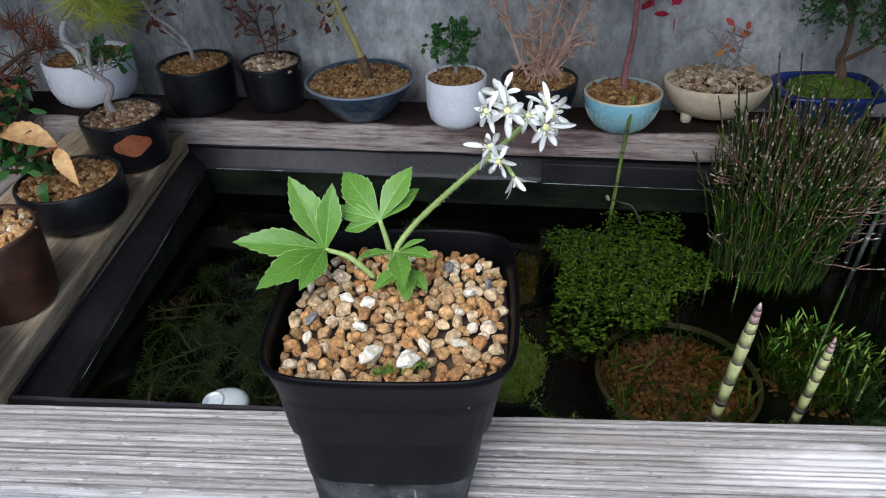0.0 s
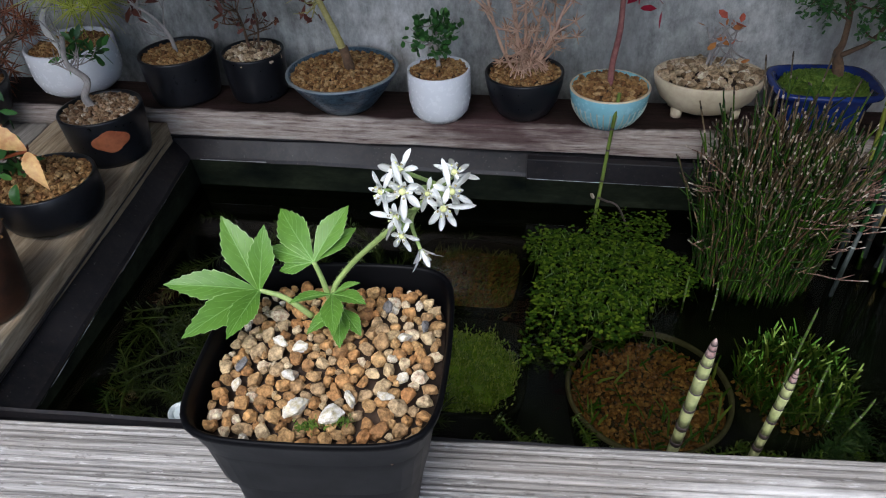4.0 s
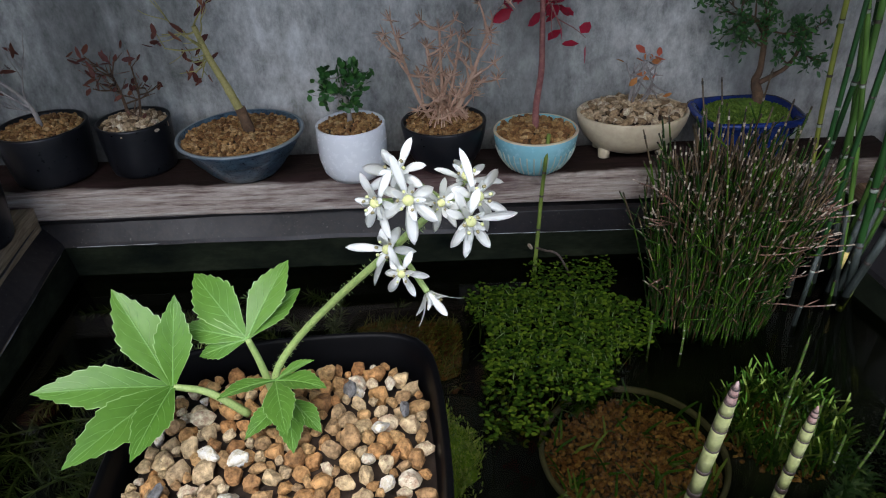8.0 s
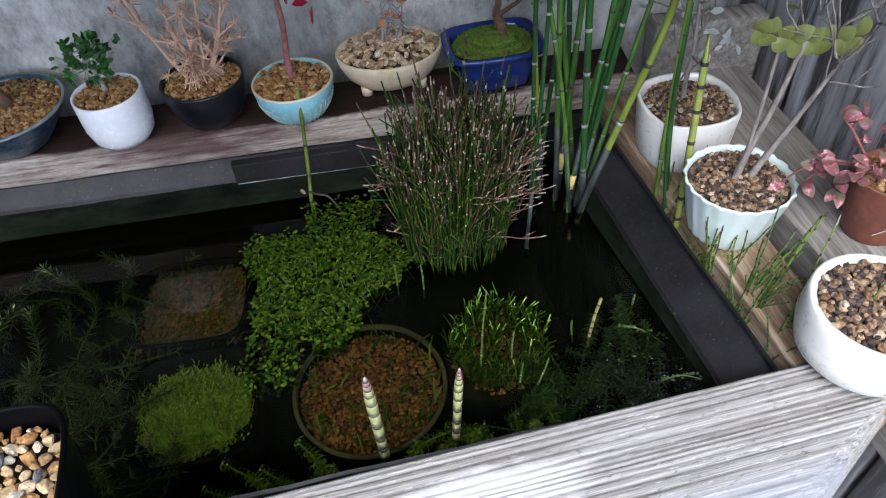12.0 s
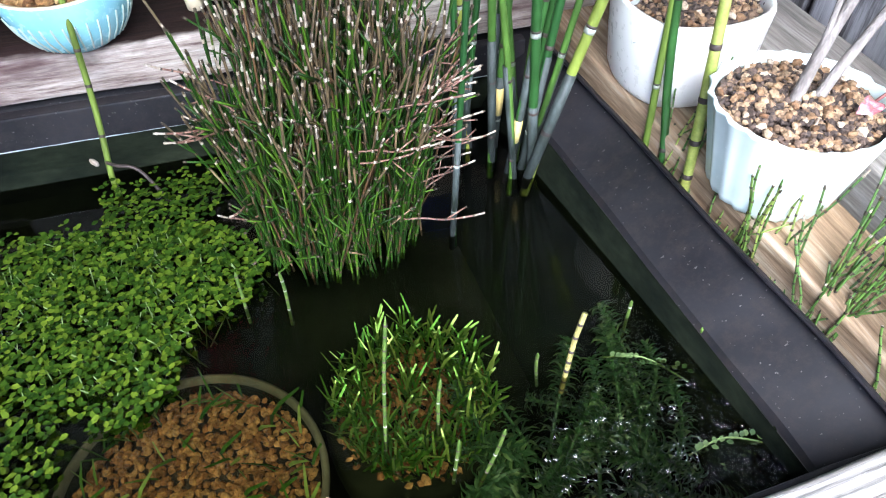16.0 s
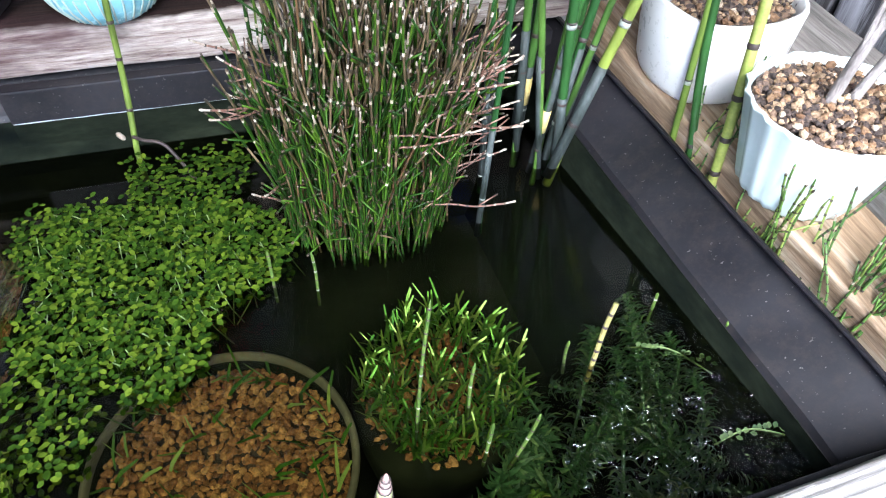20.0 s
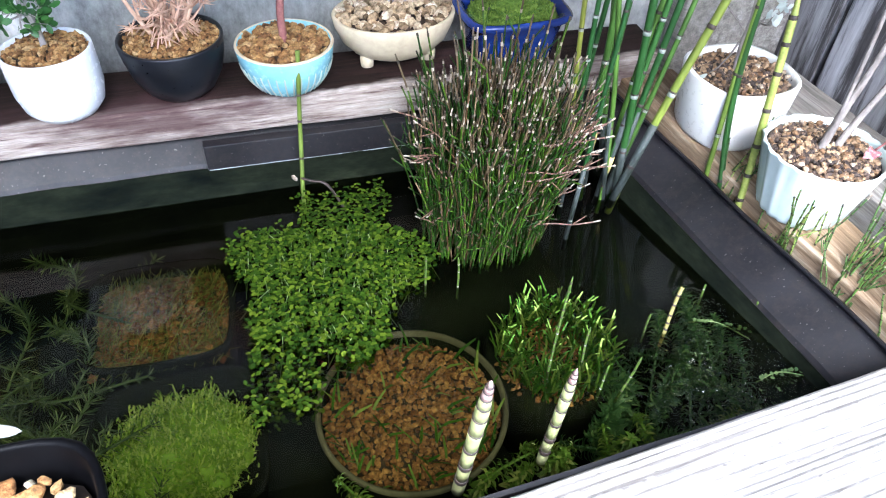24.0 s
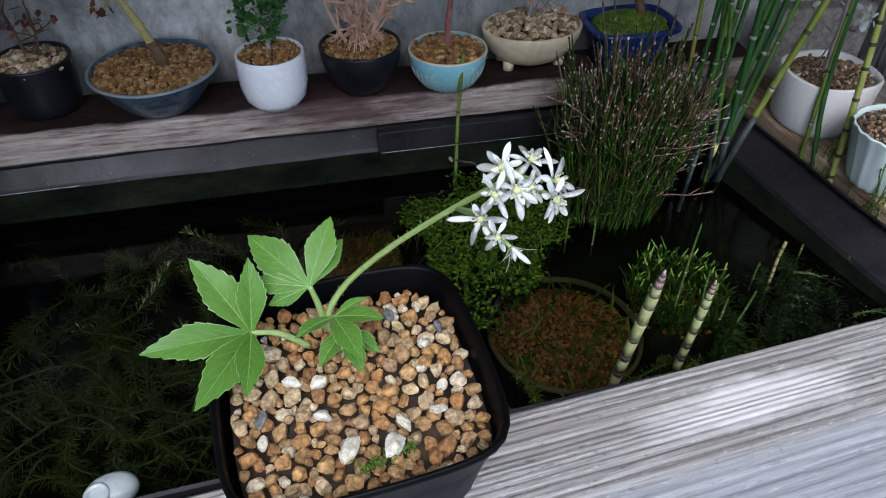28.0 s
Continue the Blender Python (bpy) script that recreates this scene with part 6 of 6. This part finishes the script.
# ---- waterweed ----
def waterweed(name, lines, label, seed, mat, leaf=0.008, step=0.0028, ring=5, width=0.0009):
    rnd = random.Random(seed)
    ob = thing(name, (0, 0, 0), label, "waterweed")
    for line in lines:
        pts = bend(line, 8)
        v, f = [], []
        bm = bmesh.new()
        tube(bm, pts, 0.0008, 5)
        run, last = 0.0, pts[0]
        for (p, s, u, t) in frames_along(pts):
            run += (p - last).length
            last = p
            while run > step:
                run -= step
                a0 = rnd.uniform(0, 6.28)
                for k in range(ring):
                    a = a0 + 6.28 * k / ring
                    out = s * math.cos(a) + u * math.sin(a)
                    ax = (out + t * 0.55).normalized()
                    nrm = (t - ax * t.dot(ax)).normalized()
                    L = leaf * rnd.uniform(0.75, 1.15)
                    tiny_leaf(v, f, p, ax, nrm, L, width, 0.3)
        stem = part("strand", bm, mat, ob)
        joined("whorl_leaf", v, f, mat, stem)
    return ob


def curl_leaf(v, f, p, out, t, length, width):
    """A strap leaf that leaves the stem outwards and curls back down."""
    side = out.cross(t).normalized()
    i0 = len(v)
    for k in range(4):
        q = k / 3
        c = p + out * length * (q - 0.18 * q * q) + t * length * (0.55 * q - 0.75 * q * q)
        w = width * (0.6, 1.0, 0.9, 0.15)[k]
        v += [c - side * w, c + side * w]
    f += [(i0 + 2 * k, i0 + 2 * k + 1, i0 + 2 * k + 3, i0 + 2 * k + 2) for k in range(3)]


def whorled_weed(lines, label, seed, mat, leaf, width, step=0.0024, ring=6):
    """A bunch of thick-stemmed waterweed; the whorls close up towards the tips."""
    rnd = random.Random(seed)
    ob = thing("waterweed_bunch", (0, 0, 0), label, "waterweed")
    for line in lines:
        pts = bend(line, 8)
        bm = bmesh.new()
        tube(bm, pts, 0.0008, 5)
        stem = part("strand", bm, mat, ob)
        v, f = [], []
        run, last = 0.0, pts[0]
        for n, (p, s, u, t) in enumerate(frames_along(pts)):
            run += (p - last).length
            last = p
            gap = step * (1.25 - 0.6 * n / len(pts))
            while run > gap:
                run -= gap
                a0 = rnd.uniform(0, 6.28)
                for k in range(ring):
                    a = a0 + 6.28 * k / ring + rnd.gauss(0, 0.15)
                    out = (s * math.cos(a) + u * math.sin(a) + t * rnd.uniform(0.1, 0.5)).normalized()
                    curl_leaf(v, f, p, out, t, leaf * rnd.uniform(0.7, 1.15) * (1.05 - 0.35 * n / len(pts)), width)
        joined("whorl_leaf", v, f, mat, stem)
    return ob


rnd = random.Random(41)
lines = []
for i in range(32):
    x, y = rnd.uniform(0.31, 0.395), rnd.uniform(0.325, 0.385)
    a = rnd.uniform(0.4, 5.6)
    L = rnd.uniform(0.03, 0.055)
    z = rnd.uniform(-0.036, -0.017)
    ends = [(x + L * q * math.cos(a), y + L * q * math.sin(a)) for q in (0.5, 1.0)]
    lines.append([(x, y, z - 0.02), (*ends[0], z), (min(ends[1][0], 0.39), max(ends[1][1], 0.328), z + rnd.uniform(0.001, 0.006))])
whorled_weed(lines, "dark green waterweed with curling leaf whorls under the surface", 42, WEED, 0.0105, 0.0008)
lines = []
for i in range(16):
    x, y = (0.115, 0.13, 0.15, 0.145, 0.165, 0.215, 0.235, 0.255, 0.27, 0.285, 0.3, 0.295, 0.31, 0.33, 0.12, 0.26)[i], rnd.uniform(0.322, 0.346)
    a = rnd.uniform(0, 6.28)
    L = rnd.uniform(0.02, 0.035)
    lines.append([(x, y, -0.045), (x + L * 0.3 * math.cos(a), y + L * 0.1 * math.sin(a), -0.02), (x + L * math.cos(a), y + L * 0.3 * math.sin(a) + 0.003, level(y) - rnd.uniform(0.002, 0.005))])
whorled_weed(lines, "bright yellow-green waterweed tips along the near side of the tub", 43, WEED_BRIGHT, 0.0085, 0.0008)
lines = []
for i in range(90):
    x, y = rnd.uniform(-0.15, 0.03), rnd.triangular(0.32, 0.57, 0.37)
    a = rnd.uniform(0, 6.28)
    L = rnd.uniform(0.04, 0.09)
    z = rnd.uniform(-0.052, -0.028)
    lines.append([(x, y, z), (x + L * 0.5 * math.cos(a), y + L * 0.5 * math.sin(a), z + 0.01), (x + L * math.cos(a + 0.6), y + L * math.sin(a + 0.6), min(z + rnd.uniform(-0.005, 0.018), level(y) - 0.006))])
waterweed("waterweed_bunch", lines, "drifting olive waterweed strands below the dark water", 44, WEED_WARM, 0.0085, 0.0026, 6, 0.0004)
# sprigs of small round leaves floating by the right-hand side
rnd = random.Random(45)
for x0, y0, a in ((0.365, 0.396, -0.35), (0.375, 0.347, 0.1)):
    sprig = thing("floating_sprig", (x0, y0, level(y0) - 0.0006), "floating sprig with tiny pale green leaves", "water plant", "floating sprigs")
    bm = bmesh.new()
    tube(bm, bend([(0, 0, 0), (0.016 * math.cos(a), 0.016 * math.sin(a), 0.001), (0.034 * math.cos(a - 0.3), 0.034 * math.sin(a - 0.3), 0)], 5), 0.0004, 4)
    part("stem", bm, MAT_STEM, sprig)
    v, f = [], []
    for i in range(16):
        d = 0.002 * i + 0.003
        p = Vector((d * math.cos(a - 0.01 * i), d * math.sin(a - 0.01 * i), 0.0008))
        b = a + rnd.choice((-1, 1)) * rnd.uniform(0.6, 1.4)
        tiny_leaf(v, f, p, Vector((math.cos(b), math.sin(b), 0.2)).normalized(), Vector((0, 0, 1)), 0.0028, 0.0011)
    joined("leaves", v, f, SPRIG, sprig)
# white plastic float
ob = thing("plastic_float", (-0.072, 0.331, -0.0045), "small white plastic float at the near edge of the water", "float")
bm = bmesh.new()
lathe(bm, [(0.003, -0.003), (0.0115, -0.002), (0.0135, 0.002), (0.0125, 0.005), (0.009, 0.0075), (0.002, 0.0085)], 32, 1.0, 0.7, wobble=0.1)
part("dome", bm, SHELL, ob)
bm = bmesh.new()
lathe(bm, [(0.004, 0.002), (0.006, 0.004), (0.0066, 0.008), (0.005, 0.0095), (0.0045, 0.006)], 24)
part("ring", bm, SHELL, ob).matrix_basis = pose(-0.006, -0.003, 0.0, 12, 0, 0)

# ---- the square black pot with the flowering plant ----
POT = (0.0524, 0.261, 0.0368)
plant = thing("flower_pot", POT, "square black plastic pot of tan gravel with a white-flowered woodland plant", "potted plant", turn=3)
bm = bmesh.new()
UP = 1.06
H = 0.0985 * UP
PROF = [(0.033, 0.0), (0.034, 0.001), (0.0355, 0.022), (0.0365, 0.03), (0.03735, 0.0482), (0.0408, 0.079), (0.0422, 0.0835), (0.0442, 0.0945), (0.0452, 0.0965), (0.0452, H), (0.0442, H + 0.0008), (0.0432, H - 0.0006), (0.042, 0.085), (0.04, 0.06)]
PROF = [(r * 1.01, z * UP if z < 0.098 else z) for r, z in PROF]
lathe(bm, PROF, 72, square=0.86, mats=[1, 1, 1] + [0] * (len(PROF) - 4))
# feet pressed in along the lower sides
for v in bm.verts:
    if v.co.z < 0.025:
        s = v.co.x if abs(v.co.y) > abs(v.co.x) else v.co.y
        if 0.007 < abs(s) < 0.012:
            v.co.x *= 0.95
            v.co.y *= 0.95
# the pot leans a little on the uneven plank
LEAN = Matrix.Identity(4)
LEAN[0][2], LEAN[1][2], LEAN[0][3], LEAN[1][3] = 0.0083 / H, -0.0105 / H, -0.0083, 0.0105
bm.transform(LEAN)
part("pot", bm, [BLACK_POT, LIME], plant)
for k in range(4):
    for s in (-1, 1):
        bm = bmesh.new()
        slab(bm, [(-0.0004, -0.0004), (0.0004, -0.0004), (0.0004, 0.0008), (-0.0004, 0.0008)], 0.0, 0.034, 0.0001)
        for v in bm.verts:
            v.co.x *= 1 + 3.5 * max(1 - v.co.z / 0.034, 0) ** 1.4
        part("rib", bm, LIME_PALE, plant, "whitish lime-stained moulded rib").matrix_basis = LEAN @ pose(0, 0, 0, 0, 0, 90 * k) @ pose(s * 0.0125, -0.0341, 0.001, 3.9, 0, 0)
    bm = bmesh.new()
    slab(bm, [(-0.0008, -0.0004), (0.0008, -0.0004), (0.0008, 0.0006), (-0.0008, 0.0006)], 0.0, 0.0055, 0.0001)
    part("drain_hole", bm, SOIL, plant).matrix_basis = LEAN @ pose(0, 0, 0, 0, 0, 90 * k) @ pose(0.001, -0.0343, 0.004, 3.9, 0, 0)
bm = bmesh.new()
lathe(bm, [(0.03, 0.05), (0.0415, 0.086 * UP), (0.01, 0.0885 * UP)], 40, square=0.86)
part("soil", bm, SOIL, plant)
STONES = []
for i in range(14):
    bm = pebble(500 + i, 0.8, 2)
    for v in bm.verts:
        v.co *= 1 + 0.16 * noise.noise(v.co * 3.5 + Vector((i * 7, 0, 0)))
    me = bpy.data.meshes.new("stone")
    bm.to_mesh(me)
    bm.free()
    me.materials.append(GRAVEL_PUMICE)
    STONES.append(me)
rnd = random.Random(51)
placed = []
for step, size in enumerate((0.0031, 0.0027, 0.0024, 0.0021, 0.0018, 0.0015)):
    for _ in range((90, 400, 900, 1800, 2600, 4000)[step]):
        x, y = rnd.uniform(-0.0405, 0.0405), rnd.uniform(-0.0405, 0.0405)
        if (abs(x) ** 5 + abs(y) ** 5) ** 0.2 > 0.0408 - size * 0.8:
            continue
        if all((q[0] - x) ** 2 + (q[1] - y) ** 2 > ((q[2] + size) * 0.84) ** 2 for q in placed):
            placed.append((x, y, size))
placed.sort(key=lambda q: q[1] + (0.03 if q[2] < 0.0017 else 0))
verts, faces = [], []
for i, (x, y, s) in enumerate(placed):
    z = 0.0897 * UP + rnd.uniform(-0.0012, 0.0014) + 0.002 * (1 - (x * x + y * y) / 0.0017)
    mm = Matrix.Translation((x, y, z)) @ pose(0, 0, 0, rnd.uniform(-50, 50), rnd.uniform(-50, 50), rnd.uniform(0, 360)) @ Matrix.Diagonal((s, s * rnd.uniform(0.8, 1), s, 1))
    me = STONES[rnd.randrange(14)]
    if i < 300:
        share("stone", me, plant, mm)
    else:
        n0 = len(verts)
        verts += [mm @ v.co for v in me.vertices]
        faces += [[n0 + k for k in p.vertices] for p in me.polygons]
joined("stone_rest", verts, faces, GRAVEL_FAR, plant, smooth=False)
for k, (dx, dy, s, mt) in enumerate(((-0.006, -0.0265, 0.0042, WHITE_STONE), (0.007, -0.0285, 0.0044, WHITE_STONE), (0.018, 0.025, 0.003, GREY_STONE), (-0.02, 0.0045, 0.0036, WHITE_STONE), (-0.011, 0.002, 0.0032, WHITE_STONE), (-0.031, -0.008, 0.0026, GREY_STONE), (0.012, -0.022, 0.003, WHITE_STONE), (0.024, -0.02, 0.003, WHITE_STONE), (0.027, 0.008, 0.0029, WHITE_STONE), (0.034, 0.014, 0.0026, GREY_STONE), (-0.012, -0.012, 0.003, WHITE_STONE))):
    bm = pebble(900 + k, 0.8, 3)
    part("large_stone", bm, mt, plant, smooth=False).matrix_basis = Matrix.Translation((dx, dy, 0.0938 * UP)) @ pose(0, 0, 0, 25, 10, 50 * k + (60 if k == 0 else 0)) @ Matrix.Diagonal((s * 0.98, s * 0.66, s * 0.66, 1))
v, f = [], []
for _ in range(260):
    c = rnd.choice(((0.001, -0.0325), (0.006, -0.031), (-0.002, -0.0335), (0.011, -0.03)))
    ax = ball(rnd, 0.7)
    tiny_leaf(v, f, Vector((c[0] + rnd.gauss(0, 0.0014), c[1] + rnd.gauss(0, 0.001), 0.0925 * UP)), ax, ax.orthogonal().normalized(), 0.0016, 0.0004)
joined("moss", v, f, MOSS, plant)
INV = plant.matrix_basis.inverted()


def loc(p):
    return INV @ Vector(p)


def lobed_leaf(name, joint, tips, root, widths, seed):
    """A hand-shaped leaf: toothed leaflets from one joint, ribs, and the stalk down to the gravel."""
    j, root = loc(joint), loc(root)
    ts = [loc(t) for t in tips]
    nrm = Vector((0, 0, 0))
    for a, b in zip(ts, ts[1:]):
        nrm += (b - j).cross(a - j)
    nrm.normalize()
    if nrm.z < 0:
        nrm = -nrm
    bm, ribs = bmesh.new(), bmesh.new()
    rnd = random.Random(seed)
    for t, w in zip(ts, widths):
        ax = t - j
        L = ax.length
        ax.normalize()
        side = ax.cross(nrm).normalized()
        up = side.cross(ax)
        w *= 0.83

        def span(s):
            k = 0.16 + 0.84 * math.sin(math.pi / 2 * s / 0.55) ** 1.5 if s < 0.55 else max(1 - ((s - 0.55) / 0.45) ** 1.35, 0.0)
            return w * L * k

        def at(s, q):
            return j + ax * L * s + side * q * span(s) + up * (0.06 * L * (1 - s - (s - 0.5) ** 2 * 4) + span(s) * (0.24 * abs(q) ** 0.75 + 0.03 * math.sin(s * 26 + abs(q) * 9) * abs(q)))
        N, rows = 48, []
        for i in range(N + 1):
            s = i / N
            saw = ((i % 5) / 4 - 0.35) if 0.3 < s < 0.985 else 0.0
            reach = 1 + 0.13 * saw * min(max(s - 0.3, 0) * 5, 1) + (0.12 * saw if s > 0.8 else 0)
            ahead = ax * 0.006 * L * max(saw, 0)
            rows.append([bm.verts.new(at(s, q * (reach if abs(q) > 0.7 else 1)) + (ahead if abs(q) > 0.7 else Vector())) for q in (-1, -0.96, -0.6, -0.25, 0, 0.25, 0.6, 0.96, 1)])
        for a, b in zip(rows, rows[1:]):
            for k in range(8):
                bm.faces.new((a[k], a[k + 1], b[k + 1], b[k])).material_index = 1 if k in (0, 7) else 0
        tube(ribs, [at(i / 24, 0) + up * 0.00006 for i in range(23)], [0.00032 * (1 - 0.8 * i / 24) for i in range(23)], 4)
        for k in range(5):
            for sgn in (-1, 1):
                s0 = 0.16 + 0.14 * k + rnd.uniform(-0.02, 0.02)
                tube(ribs, [at(min(s0 + 0.045 * i + 0.004 * i * i, 0.97), sgn * 0.2 * i * (1 - 0.02 * i)) + up * 0.00003 for i in range(5)], [0.00008 - 0.000012 * i for i in range(5)], 3)
    leaf = part(name, bm, [LEAF, LEAF_EDGE], plant)
    part("ribs", ribs, VEIN, leaf)
    st = bmesh.new()
    m = j.lerp(root, 0.5) + Vector((0, 0, 0.003))
    line = bend([j, m, root], 8)
    tube(st, line, [0.0009 + 0.0004 * i / (len(line) - 1) for i in range(len(line))], 8)
    part("leaf_stalk", st, STEM, leaf)


lobed_leaf("leaf", (0.022, 0.278, 0.149), [(0.02, 0.251, 0.151), (0.006, 0.247, 0.154), (-0.01, 0.268, 0.159), (0.008, 0.29, 0.175), (0.026, 0.286, 0.174)], (0.0395, 0.281, 0.134), [0.21, 0.2, 0.2, 0.235, 0.22], 1)
lobed_leaf("leaf", (0.0432, 0.2848, 0.159), [(0.0285, 0.2838, 0.1545), (0.0225, 0.2905, 0.1605), (0.025, 0.304, 0.17), (0.054, 0.302, 0.174), (0.057, 0.299, 0.166)], (0.0468, 0.286, 0.133), [0.24, 0.2, 0.26, 0.24, 0.22], 2)
lobed_leaf("leaf", (0.0497, 0.2808, 0.1465), [(0.036, 0.2711, 0.1508), (0.056, 0.2594, 0.148), (0.0656, 0.2711, 0.1527), (0.0612, 0.281, 0.1538)], (0.0495, 0.285, 0.133), [0.22, 0.24, 0.22, 0.2], 3)
lobed_leaf("leaf", (0.0525, 0.28, 0.14), [(0.042, 0.267, 0.139), (0.056, 0.262, 0.138), (0.063, 0.268, 0.139)], (0.0505, 0.284, 0.133), [0.25, 0.25, 0.25], 4)
SCAPE = [(0.048, 0.285, 0.13), (0.0482, 0.286, 0.1435), (0.0557, 0.287, 0.1553), (0.0697, 0.2804, 0.1735), (0.0859, 0.2676, 0.1953), (0.0996, 0.2516, 0.2169)]
line = bend([loc(p) for p in SCAPE], 8)
bm = bmesh.new()
tube(bm, line, [0.0012 - 0.0004 * i / (len(line) - 1) for i in range(len(line))], 10)
part("flower_stalk", bm, STEM, plant)
rnd = random.Random(52)
hairs = bmesh.new()
for p, s, u, t in frames_along(line):
    for _ in range(7):
        a = rnd.uniform(0, 6.28)
        o = s * math.cos(a) + u * math.sin(a)
        q = p + t * rnd.uniform(0, 0.0015)
        tube(hairs, [q + o * 0.0011, q + o * 0.0019], [0.00009, 0.00004], 3)
part("stalk_hairs", hairs, STEM, plant, kind="stuff")


def petal_mesh(length, width, seed):
    """A slender white petal, narrow at the base and rounded at the end."""
    bm = bmesh.new()
    shape = lambda s: (0.5 + 0.5 * min(s / 0.5, 1) ** 1.2) * (1.0 if s < 0.5 else max(1 - ((s - 0.5) / 0.5) ** 2.6, 0.0) ** 0.75)
    leaf_blade(bm, (0, 0, 0), (length, 0, 0), (0, 0, 1), width, 10, droop=0.08, cup=0.1, shape=shape)
    bmesh.ops.solidify(bm, geom=bm.faces[:], thickness=0.0002)
    me = bpy.data.meshes.new("petal")
    bm.to_mesh(me)
    bm.free()
    me.materials.append(PETAL)
    me.shade_smooth()
    return me


PETALS = [petal_mesh(0.0052 + 0.0006 * i, 0.00086 + 0.00009 * (i % 3), i) for i in range(4)]
SMALL = [petal_mesh(0.0028, 0.0006, 9), petal_mesh(0.0036, 0.0007, 8)]
HUB = Vector(loc((0.0995, 0.2525, 0.2165)))
FORK = ((0.0885, 0.265, 0.1985), (0.0885, 0.2535, 0.2075))
FLOWERS = [
    ((0.0919, 0.2377, 0.2304), (-0.25, -0.7, 0.65), 1.0), ((0.0935, 0.2319, 0.228), (-0.05, -0.9, 0.4), 1.0), ((0.0884, 0.2313, 0.2282), (-0.5, -0.8, 0.25), 0.85),
    ((0.0988, 0.236, 0.2249), (0.0, -0.9, 0.4), 0.75), ((0.1038, 0.2497, 0.2224), (0.05, -0.45, 0.9), 0.95), ((0.1048, 0.236, 0.2256), (0.4, -0.75, 0.5), 1.0),
    ((0.1034, 0.2318, 0.2237), (0.15, -0.95, 0.05), 0.95), ((0.0887, 0.2421, 0.2124), (-0.4, -0.75, 0.5), 1.0), ((0.0911, 0.236, 0.2111), (-0.1, -0.9, 0.2), 0.8), ((0.0957, 0.237, 0.2052), (0.45, -0.5, -0.7), 0.9),
]
for i, (p, face, s) in enumerate(FLOWERS):
    p, face = loc(p), Vector(face).normalized()
    rnd = random.Random(60 + i)
    rot = face.to_track_quat("Z", "Y").to_matrix().to_4x4()
    fl = new("flower")
    fl.parent = plant
    fl.empty_display_size = 0.003
    fl.matrix_basis = Matrix.Translation(p) @ rot @ Matrix.Diagonal((s, s, s, 1))
    a0 = rnd.uniform(0, 72)
    lift = -50 if i == 9 else -12
    for k in range(7 if i % 3 == 0 else 6):
        ang = a0 + k * (51.4 if i % 3 == 0 else 60) + rnd.gauss(0, 7)
        share("petal", PETALS[rnd.randrange(4)], fl, pose(0, 0, -0.0005, 0, 0, ang) @ pose(0.0008, 0, 0, 0, lift + rnd.gauss(0, 9), 0) @ pose(0, 0, 0, rnd.gauss(0, 12), 0, 0) @ Matrix.Diagonal((rnd.choice((0.6, 0.85, 1.0, 1.05, 1.15)), 1, 1, 1)))
    for k in range(5):
        share("inner_petal", SMALL[k % 2], fl, pose(0, 0, 0.0004, 0, 0, a0 + 36 + 72 * k) @ pose(0.0005, 0, 0, 0, -38 + rnd.gauss(0, 8), 0))
    bm = bmesh.new()
    lathe(bm, [(0.0005, 0.0), (0.001, 0.0005), (0.0009, 0.0012), (0.0003, 0.0017)], 10)
    part("pistil", bm, ANTHER, fl)
    for k in range(6):
        a = 2 * math.pi * k / 6 + rnd.uniform(-0.2, 0.2)
        bm = bmesh.new()
        q = Vector((math.cos(a) * 0.0016, math.sin(a) * 0.0016, 0.0021))
        tube(bm, [Vector((math.cos(a) * 0.0005, math.sin(a) * 0.0005, 0.0002)), q], 0.00012, 4, 0)
        tube(bm, [q - Vector((0, 0, 0.0002)), q + Vector((0, 0, 0.0004))], 0.0003, 5, 1)
        part("stamen", bm, [PETAL, ANTHER_DARK if k % 2 else ANTHER], fl)
    bm = bmesh.new()
    back = p - face * 0.0006
    tube(bm, bend([HUB if i not in (7, 8, 9) else loc(FORK[0]), HUB.lerp(back, 0.6) if i not in (7, 8, 9) else loc(FORK[1]).lerp(back, 0.4), back], 5), 0.0006, 6)
    part("flower_stem", bm, STEM, plant)
